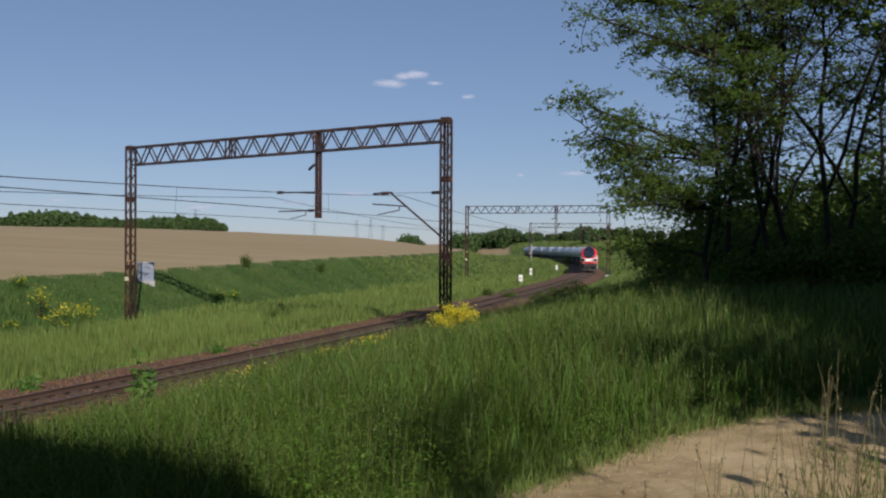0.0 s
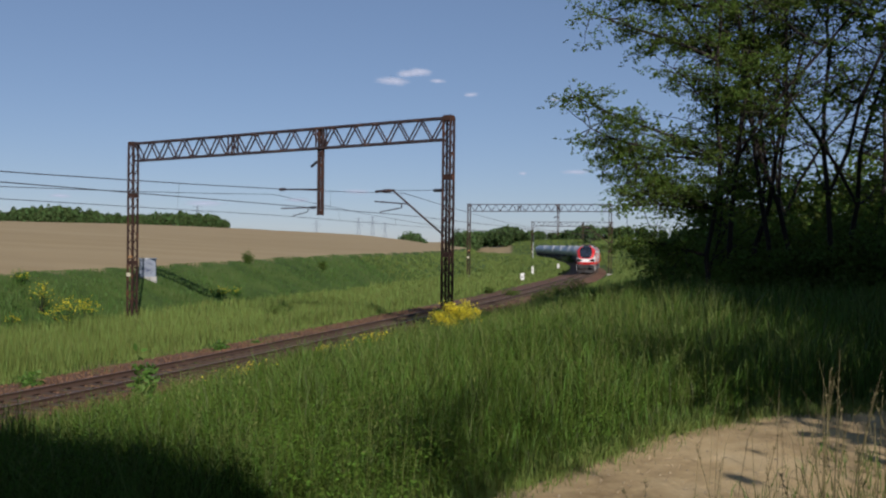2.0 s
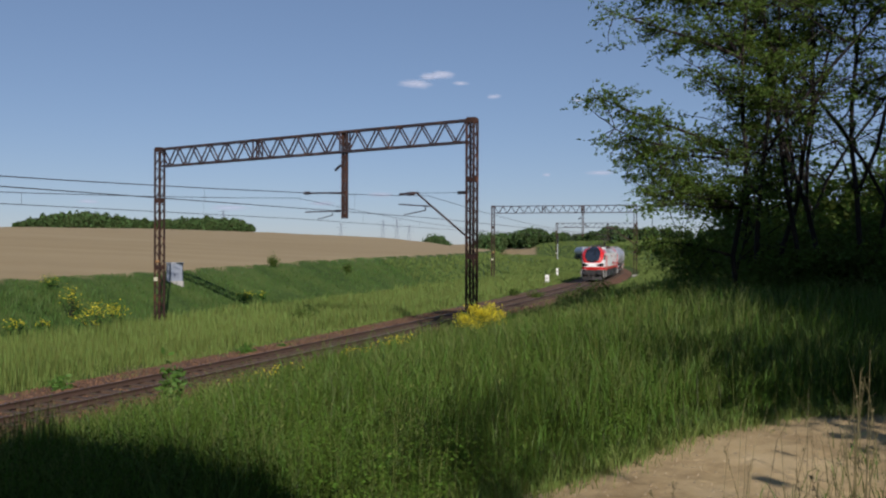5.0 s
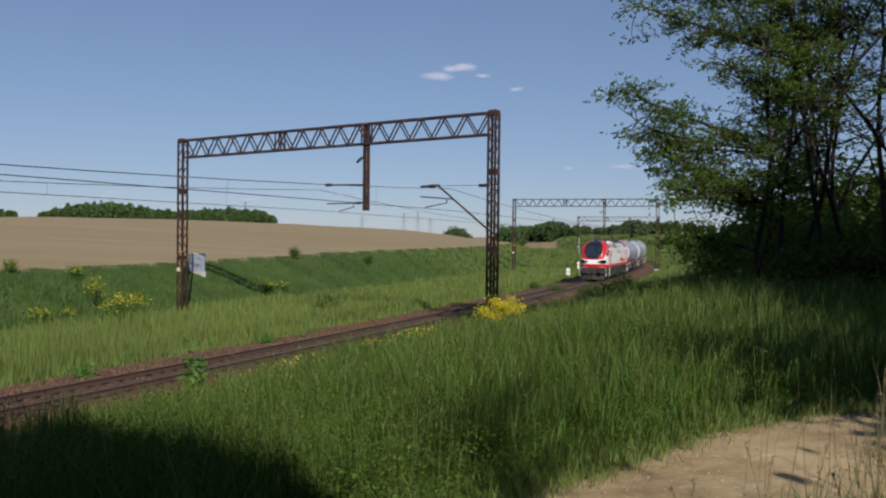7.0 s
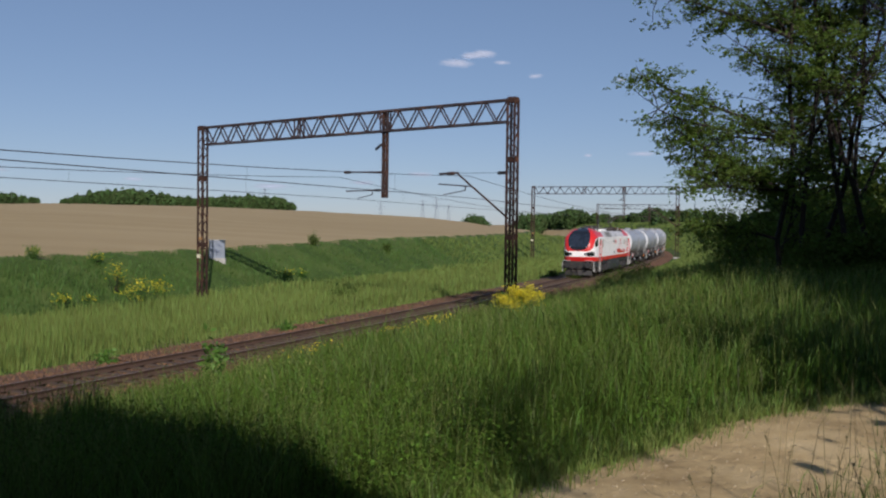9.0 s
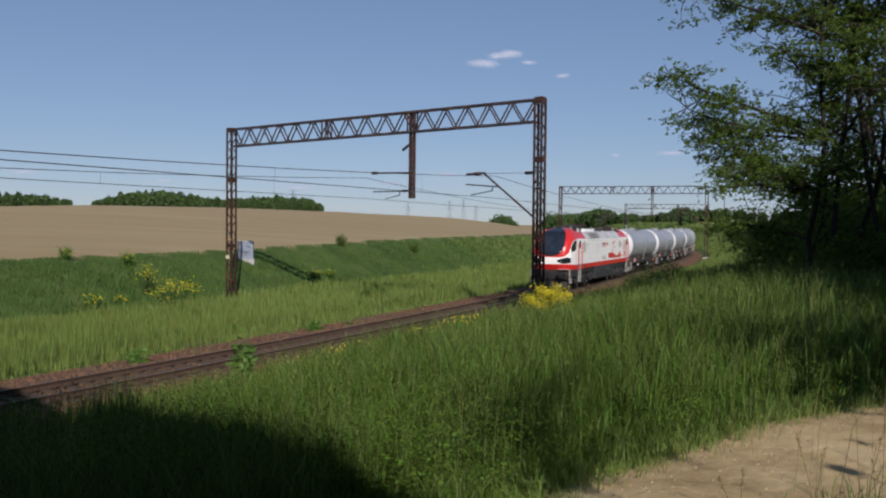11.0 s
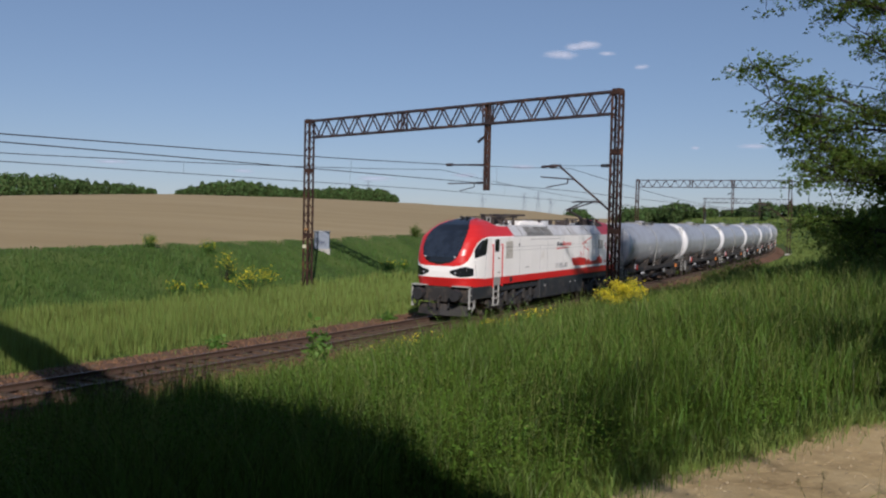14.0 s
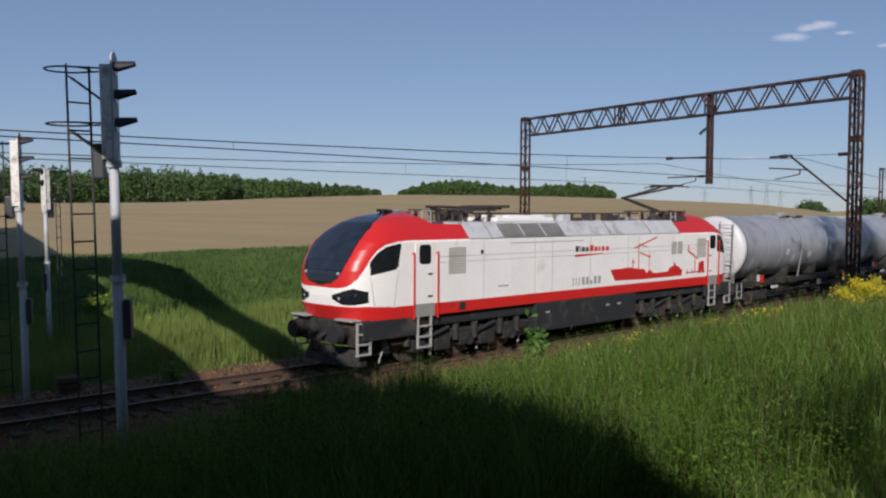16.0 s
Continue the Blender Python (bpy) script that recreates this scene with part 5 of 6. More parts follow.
        for x in (3.0, 0.0, -3.0, 5.4, -5.4):
            bm = bmesh.new()
            box(bm, x - 0.008, sy * 1.4505 - 0.002, 1.71, x + 0.008, sy * 1.4505 + 0.002, 3.44)
            part("panel_seam", bm, PALE_LETTER, loco)
        bm = bmesh.new()
        box(bm, -6.0, sy * 1.43 - 0.012, 3.475, 6.0, sy * 1.43 + 0.012, 3.5)
        part("rain_gutter", bm, GRILLE, loco)
        bm = bmesh.new()
        rod(bm, (5.49, sy * 1.44, 3.09), (5.49, sy * 1.46, 3.09), 0.065, seg=14)
        part("sand_filler", bm, BLACK, loco)
        bm = bmesh.new()
        box(bm, 6.2, sy * 1.455 - 0.008, 1.44, 6.46, sy * 1.455 + 0.008, 1.66, 0.01)
        part("socket_cover", bm, SKIRT, loco)
        # roof louvres
        for k in range(3):
            x0 = 1.4 + 1.05 * k
            bm = bmesh.new()
            for j in range(7):
                f0 = j / 7
                box(bm, x0, sy * (1.40 - 0.36 * f0) - 0.03, 3.535 + 0.41 * f0, x0 + 0.96, sy * (1.40 - 0.36 * f0) + 0.03, 3.555 + 0.41 * f0)
            part("roof_louvre", bm, GRILLE, loco, "grey roof louvre panel")
        for x in (1.4, -1.3, -3.9, 5.0):
            bm = bmesh.new()
            bar(bm, (x, sy * 1.39, 3.53), (x, sy * 1.03, 3.96), 0.035, 0.02)
            part("roof_seam", bm, GRILLE, loco)
    # livery shapes on the camera's flank: emblem bars, number bars, ship and cranes
    for k, (w, h) in enumerate(((0.17, 0.26), (0.05, 0.26), (0.16, 0.2), (0.16, 0.2), (0.2, 0.28), (0.16, 0.2), (0.1, 0.2), (0.18, 0.2), (0.18, 0.2))):
        x = 0.86 - (0, 0.24, 0.36, 0.58, 0.82, 1.09, 1.32, 1.5, 1.76)[k]
        mat = DARK_LETTER if k < 4 else RED_PAINT
        side_poly(loco, "emblem", rect(x - w, 2.95, x, 2.95 + 0.75 * h), mat)
    side_poly(loco, "emblem", ((0.9, 2.78), (-0.72, 2.84), (-0.72, 2.87), (0.9, 2.86)), RED_PAINT)
    for k in range(8):
        w = 0.05 if k < 3 else 0.15
        x = 1.0 - (0, 0.17, 0.34, 0.52, 0.76, 0.98, 1.22, 1.46)[k]
        side_poly(loco, "number_bar", rect(x, 1.83, x - w, 2.09 if k != 5 else 1.96), PALE_LETTER)
    hull = ((-1.2, 2.26), (-1.48, 1.87), (-3.2, 1.83), (-6.05, 1.83), (-6.12, 2.06), (-5.92, 2.1), (-5.86, 2.2), (-5.64, 2.22), (-5.58, 2.36), (-5.5, 2.36), (-5.46, 2.22), (-5.2, 2.2), (-5.06, 2.04), (-4.5, 2.02), (-4.0, 2.02), (-3.8, 2.16), (-3.5, 2.04), (-3.4, 2.2), (-2.9, 2.23), (-2.4, 2.3), (-2.0, 2.28))
    side_poly(loco, "ship_picture", hull, RED_PAINT, label="red silhouette of a cargo ship")
    side_poly(loco, "crane_picture", ((-7.35, 1.86), (-7.4, 2.3), (-7.8, 2.34), (-7.85, 1.86), (-7.7, 1.86), (-7.62, 2.0), (-7.52, 1.86)), RED_PAINT, label="red silhouette of a harbour crane")
    for (x0, z0), (x1, z1), w in (((-3.0, 2.22), (-3.0, 3.12), 0.022), ((-2.7, 2.98), (-4.25, 3.36), 0.022), ((-3.0, 3.12), (-3.6, 3.0), 0.016), ((-3.1, 2.8), (-3.8, 2.62), 0.022), ((-2.62, 2.28), (-2.62, 2.62), 0.022), ((-2.54, 2.48), (-2.72, 2.48), 0.022),
                                  ((-3.72, 2.1), (-3.72, 2.8), 0.012), ((-6.55, 2.78), (-7.3, 2.45), 0.035), ((-6.6, 3.0), (-6.6, 2.72), 0.035), ((-7.1, 2.5), (-7.1, 1.9), 0.025), ((-6.4, 1.92), (-7.9, 1.92), 0.022), ((-6.5, 1.86), (-6.5, 2.04), 0.03), ((-6.85, 1.86), (-6.85, 2.04), 0.03)):
        dx, dz = x1 - x0, z1 - z0
        q = w / math.hypot(dx, dz)
        side_poly(loco, "crane_picture", ((x0 - dz * q, z0 + dx * q), (x1 - dz * q, z1 + dx * q), (x1 + dz * q, z1 - dx * q), (x0 + dz * q, z0 - dx * q)), RED_PAINT)
    for x0 in (-5.66, -6.1):
        side_poly(loco, "vent_grille", rect(x0, 2.68, x0 + 0.36, 3.16), GRIME, label="grimy pale vent grille")
    for x0, z0, x1, z1, w in ((-8.0, 3.0, 7.3, 3.0, 0.007), (-8.0, 2.84, 7.3, 2.84, 0.006), (0.4, 3.32, 4.2, 3.32, 0.012), (2.1, 1.72, 2.1, 3.4, 0.008), (-2.3, 1.72, -2.3, 3.4, 0.008), (4.3, 2.03, 4.75, 2.03, 0.02)):
        dx, dz = x1 - x0, z1 - z0
        q = w / math.hypot(dx, dz)
        side_poly(loco, "panel_seam", ((x0 - dz * q, z0 + dx * q), (x1 - dz * q, z1 + dx * q), (x1 + dz * q, z1 - dx * q), (x0 + dz * q, z0 - dx * q)), PALE_LETTER, thick=0.003)
    # roof gear
    for x0, x1 in ((3.9, 6.6), (-7.9, -5.1)):
        bm = bmesh.new()
        for y in (-0.55, 0.55):
            bar(bm, (x0, y, 4.32), (x1, y, 4.32), 0.05)
        for x in (x0, (x0 + x1) / 2, x1):
            bar(bm, (x, -0.55, 4.32), (x, 0.55, 4.32), 0.05)
        base = part("pantograph_base", bm, COPPER, loco, "dark pantograph base frame")
        for x in (x0 + 0.25, (x0 + x1) / 2 + 0.2, x1 - 0.25):
            for y in (-0.5, 0.5):
                bm = bmesh.new()
                rod(bm, (x, y, 3.96), (x, y, 4.3), 0.05, seg=10)
                for k in range(4):
                    rod(bm, (x, y, 4.02 + 0.07 * k), (x, y, 4.045 + 0.07 * k), 0.085, seg=10)
                part("insulator", bm, COPPER, base)
    # folded front pantograph
    bm = bmesh.new()
    for y in (-0.35, 0.35):
        rod(bm, (3.4, y, 4.38), (6.2, y * 0.6, 4.42), 0.04)
    rod(bm, (3.6, -0.85, 4.44), (3.6, 0.85, 4.44), 0.045)
    rod(bm, (4.0, -0.85, 4.44), (4.0, 0.85, 4.44), 0.045)
    rod(bm, (5.2, -0.3, 4.13), (5.9, -0.3, 4.4), 0.06)
    rod(bm, (5.0, 0.3, 4.08), (5.0, 0.3, 4.3), 0.09)
    box(bm, 5.3, -0.25, 4.0, 5.75, 0.3, 4.28, 0.03)
    part("folded_pantograph", bm, COPPER, loco, "folded dark pantograph")
    # raised rear pantograph
    bm = bmesh.new()
    rod(bm, (-6.6, 0, 4.34), (-4.2, 0, 4.82), 0.075, 0.06)
    rod(bm, (-6.3, 0.12, 4.32), (-4.3, 0.05, 4.76), 0.03)
    for y in (-0.3, 0.3):
        rod(bm, (-4.2, y * 0.2, 4.83), (-7.3, y, 5.3), 0.04)
    rod(bm, (-4.2, -0.1, 4.83), (-4.2, 0.1, 4.83), 0.05)
    pan = part("raised_pantograph", bm, COPPER, loco, "raised pantograph touching the wire")
    for x in (-7.1, -7.5):
        bm = bmesh.new()
        rod(bm, (x, -0.6, 5.36), (x, 0.6, 5.36), 0.045)
        for s in (-1, 1):
            rod(bm, (x, s * 0.6, 5.36), (x, s * 0.9, 5.28), 0.02)
        part("contact_strip", bm, COPPER, pan)
    g = random.Random(9)
    for k in range(16):
        x = g.uniform(-4.6, 3.6)
        y = g.uniform(-0.7, 0.8)
        w = g.uniform(0.12, 0.4)
        bm = bmesh.new()
        box(bm, x - w, y - 0.15, 3.96, x + w, y + 0.15, 3.96 + g.uniform(0.1, 0.28), 0.03)
        part("roof_box", bm, ROOF_GREY if k % 2 else COPPER, loco)
    bm = bmesh.new()
    rod(bm, (-4.5, 0.45, 4.24), (4.6, 0.45, 4.22), 0.025)
    part("roof_busbar", bm, COPPER, loco)
    for x in (-3.2, -1.4, 0.4, 2.2, 4.0):
        bm = bmesh.new()
        rod(bm, (x, 0.45, 3.96), (x, 0.45, 4.22), 0.06, 0.04, 10)
        part("insulator", bm, COPPER, loco)
    bm = bmesh.new()
    box(bm, 1.2, -0.75, 3.96, 4.1, 0.8, 4.1, 0.05)
    box(bm, 1.6, -0.6, 4.08, 3.4, 0.7, 4.17, 0.04)
    part("roof_housing", bm, WHITE_BODY, loco, "white equipment housing on the roof")
    for k in range(14):
        x, y = (g.uniform(4.2, 6.5), g.uniform(-7.9, -5.0))[k % 2], g.uniform(-0.7, 0.75)
        bm = bmesh.new()
        rod(bm, (x, y, 4.0), (x + g.uniform(-0.1, 0.1), y, 4.0 + g.uniform(0.15, 0.45)), g.uniform(0.04, 0.1), seg=8)
        rod(bm, (x, y, 4.2), (x + g.uniform(-0.5, 0.5), y + g.uniform(-0.3, 0.3), 4.3), 0.03, seg=6)
        part("roof_gear", bm, COPPER, loco, "dark roof switchgear")
    return loco, wheels


def wagon_bogie(wagon, cx):
    bm = bmesh.new()
    for sy in (-1, 1):
        y = sy * 1.02
        box(bm, cx - 1.35, y - 0.07, 0.5, cx + 1.35, y + 0.07, 0.74, 0.03)
        box(bm, cx - 0.42, y - 0.1, 0.34, cx + 0.42, y + 0.1, 0.72, 0.04)
        for dx in (-0.9, 0.9):
            box(bm, cx + dx - 0.2, y - 0.1, 0.32, cx + dx + 0.2, y + 0.12, 0.62, 0.03)
            rod(bm, (cx + dx - 0.28, y, 0.42), (cx + dx - 0.28, y, 0.7), 0.08, seg=10)
            rod(bm, (cx + dx + 0.28, y, 0.42), (cx + dx + 0.28, y, 0.7), 0.08, seg=10)
    box(bm, cx - 0.2, -1.0, 0.5, cx + 0.2, 1.0, 0.85)
    bogie = part("bogie", bm, UNDER, wagon, "sooty two-axle bogie")
    return [wheelset(bogie, cx + dx, 0.46) for dx in (-0.9, 0.9)]


def build_wagon():
    wg = empty("tank_wagon")
    tagged(wg, "grey bogie tank wagon with white dished ends in the train", "tank wagon", "tank wagons of the train")
    R, ZC, HL = 1.44, 2.68, 7.05
    bm = bmesh.new()
    spun(bm, [(-HL, R)] + [(-HL + 0.02 + (2 * HL - 0.04) * k / 12, R) for k in range(13)] + [(HL, R)], Matrix.Translation((0, 0, ZC)), 56)
    tank = part("tank", bm, TANK_GREY, wg, "weathered grey cylindrical tank", True)
    for e in (1, -1):
        bm = bmesh.new()
        prof = [(HL - 0.22, R + 0.004), (HL + 0.05, R + 0.004)] + [(HL + 0.05 + 0.30 * math.sin(a), (R + 0.004) * math.cos(a) ** 0.75) for a in np.radians((15, 30, 45, 60, 72, 82, 89))]
        spun(bm, [(e * a, b) for a, b in prof], Matrix.Translation((0, 0, ZC)), 56)
        bmesh.ops.recalc_face_normals(bm, faces=bm.faces)
        part("tank_end", bm, TANK_WHITE, wg, "white dished tank end", True)
    for k in range(9):
        x = -HL + 0.9 + k * (2 * HL - 1.8) / 8
        bm = bmesh.new()
        spun(bm, [(x - 0.03, R + 0.001), (x - 0.02, R + 0.008), (x + 0.02, R + 0.008), (x + 0.03, R + 0.001)], Matrix.Translation((0, 0, ZC)), 48)
        bmesh.ops.recalc_face_normals(bm, faces=bm.faces)
        part("seam_ring", bm, TANK_GREY, tank)
    bm = bmesh.new()
    box(bm, -7.75, -1.25, 0.98, 7.75, -1.05, 1.22, 0.02)
    box(bm, -7.75, 1.05, 0.98, 7.75, 1.25, 1.22, 0.02)
    for x in (-7.6, -5.2, -2, 2, 5.2, 7.6):
        box(bm, x - 0.12, -1.2, 1.0, x + 0.12, 1.2, 1.2)
    part("underframe", bm, UNDER, wg)
    for x in (-5.2, -1.8, 1.8, 5.2):
        bm = bmesh.new()
        loft(bm, [[(x + dx, y, z) for y, z in ((-1.1, 1.2), (1.1, 1.2), (1.25, 1.85), (0.7, 1.38), (-0.7, 1.38), (-1.25, 1.85))] for dx in (-0.09, 0.09)])
        bmesh.ops.recalc_face_normals(bm, faces=bm.faces)
        part("saddle", bm, UNDER, wg)
    bm = bmesh.new()
    rod(bm, (0, 0, ZC + R - 0.1), (0, 0, ZC + R + 0.12), 0.3, seg=20)
    rod(bm, (0, 0, ZC + R + 0.12), (0, 0, ZC + R + 0.17), 0.34, seg=20)
    part("manway", bm, TANK_GREY, wg)
    bm = bmesh.new()
    box(bm, -1.6, 0.3, ZC + R + 0.03, 1.6, 0.62, ZC + R + 0.07)
    box(bm, -1.6, -0.62, ZC + R + 0.03, 1.6, -0.3, ZC + R + 0.07)
    for x in (-1.55, 0, 1.55):
        box(bm, x - 0.03, -0.6, ZC + R - 0.12, x + 0.03, 0.6, ZC + R + 0.05)
    part("walkway", bm, GRILLE, wg, "narrow grey roof walkway")
    bm = bmesh.new()
    rod(bm, (0.9, 1.3, 1.2), (0.9, 1.53, 2.68), 0.03, seg=8)
    a = [(0.9, (R + 0.1) * math.cos(t), ZC + (R + 0.1) * math.sin(t)) for t in np.radians((0, 25, 50, 66))]
    for p, q in zip(a, a[1:]):
        rod(bm, p, q, 0.02, seg=8)
    part("drain_pipe", bm, GRILLE, wg)
    for e in (1, -1):
        bm = bmesh.new()
        box(bm, e * 7.8 - 0.08, -1.3, 0.85, e * 7.8 + 0.08, 1.3, 1.25, 0.02)
        part("headstock", bm, UNDER, wg)
        for sy in (-1, 1):
            bm = bmesh.new()
            rod(bm, (e * 7.85, sy * 0.88, 1.05), (e * 8.0, sy * 0.88, 1.05), 0.22, seg=16)
            part("buffer", bm, BLACK, wg)
            bm = bmesh.new()
            for z in (0.55, 0.85):
                box(bm, e * 7.4 - 0.22, sy * 1.32 - 0.04, z, e * 7.4 + 0.22, sy * 1.32 + 0.04, z + 0.03)
            for dx in (-0.22, 0.22):
                box(bm, e * 7.4 + dx - 0.015, sy * 1.32 - 0.015, 0.55, e * 7.4 + dx + 0.015, sy * 1.32 + 0.015, 1.2)
            part("step", bm, STEP_GREY, wg)
            bm = bmesh.new()
            rod(bm, (e * 7.72, sy * 1.2, 1.2), (e * 7.72, sy * 1.2, 2.2), 0.02, seg=6)
            rod(bm, (e * 7.72, sy * 1.2, 2.2), (e * 7.72, sy * 0.4, 2.2), 0.02, seg=6)
            part("end_rail", bm, STEP_GREY, wg)
    for sy in (1, -1):
        for x, z, w, h, mat in ((5.0, 1.28, 0.28, 0.34, RED_PAINT), (5.4, 1.34, 0.2, 0.3, TANK_WHITE), (-5.6, 1.0, 0.3, 0.26, ORANGE), (3.6, 0.86, 0.7, 0.12, TANK_WHITE), (-2.0, 0.8, 0.5, 0.25, GRILLE)):
            bm = bmesh.new()
            box(bm, x - w / 2, sy * 1.3 - 0.03, z - h / 2, x + w / 2, sy * 1.3 + 0.03, z + h / 2, 0.01)
            part("side_plate", bm, mat, wg)
        for t0, x, w in ((-10, 2.4, 0.3), (-22, 1.6, 0.35), (-18, -0.4, 0.45), (4, -4.6, 0.9)):
            t = radians(t0)
            bm = bmesh.new()
            rr = R + 0.006
            a, b = t - 0.11, t + 0.11
            loft(bm, [[(x - w / 2, sy * rr * math.cos(q), ZC + rr * math.sin(q)), (x + w / 2, sy * rr * math.cos(q), ZC + rr * math.sin(q))] for q in np.linspace(a, b, 5)], False, False)
            part("marking_panel", bm, TANK_WHITE if t0 < 0 else PALE_LETTER, tank)
    # brake rods and valves under the tank
    bm = bmesh.new()
    rod(bm, (-3.6, 0.6, 0.75), (3.6, 0.6, 0.75), 0.05, seg=8)
    rod(bm, (-1.2, 0.2, 0.8), (0.4, 0.2, 0.8), 0.22, seg=14)
    for x in (-3.4, 2.6):
        box(bm, x - 0.35, 0.45, 0.5, x + 0.35, 1.1, 0.98, 0.04)
    for x in (-2.6, -0.2, 1.4, 3.4):
        bar(bm, (x, 1.1, 0.98), (x + 0.3, 0.6, 0.55), 0.06)
    rod(bm, (-4.0, 1.12, 0.62), (4.0, 1.12, 0.62), 0.035, seg=8)
    part("brake_gear", bm, UNDER, wg)
    for e in (1, -1):
        bm = bmesh.new()
        for y in (-0.3, 0.3):
            rod(bm, (e * 7.62, y + 0.75, 1.2), (e * 7.5, y + 0.75, 3.9), 0.022, seg=6)
        for k in range(8):
            z = 1.5 + 0.32 * k
            rod(bm, (e * (7.62 - 0.014 * k), 0.45, z), (e * (7.62 - 0.014 * k), 1.05, z), 0.016, seg=6)
        part("end_ladder", bm, GRILLE, wg, "grey end ladder up to the walkway")
    wheels = []
    for cx in (5.2, -5.2):
        wheels += wagon_bogie(wg, cx)
    return wg, wheels


LOCO, LOCO_WHEELS = build_loco()
WAGON, _first = build_wagon()
WAGONS = [WAGON]
for _k in range(8):
    WAGONS.append(copy_thing(WAGON, pose(0, 200 + 20 * _k, 0)))


def wheels_of(thing):
    return sorted([o for o in thing.children_recursive if o.name.startswith("wheelset")], key=lambda o: o.name)


def on_rails(s_mid, half):
    """Pose of a vehicle whose pivots run on the curve, nose towards the camera."""
    x0, y0 = on_line(s_mid - half)
    x1, y1 = on_line(s_mid + half)
    return pose(float(x0 + x1) / 2, float(y0 + y1) / 2, 0.0, 0, 0, math.degrees(math.atan2(float(y0 - y1), float(x0 - x1))))


def motions():
    times = [0.5 * k for k in range(33)]
    walk(LOCO, [(t, on_rails(front_at(t) + 10.0, 5.95)) for t in times])
    for i, wg in enumerate(WAGONS):
        walk(wg, [(t, on_rails(front_at(t) + 10.0 + HALF_LOCO + 8.05 + 16.0 * i, 5.2)) for t in times])
    steps = [k / 15 for k in range(241)]
    for thing, r in [(LOCO, 0.6)] + [(wg, 0.46) for wg in WAGONS]:
        turn = math.degrees(SPEED / 15 / r)
        for w in wheels_of(thing):
            p = w.matrix_basis.translation.copy()
            walk(w, [(t, pose(p.x, p.y, p.z, 0, k * turn % 360, 0)) for k, t in enumerate(steps)])


# ---------- signals by the line ----------


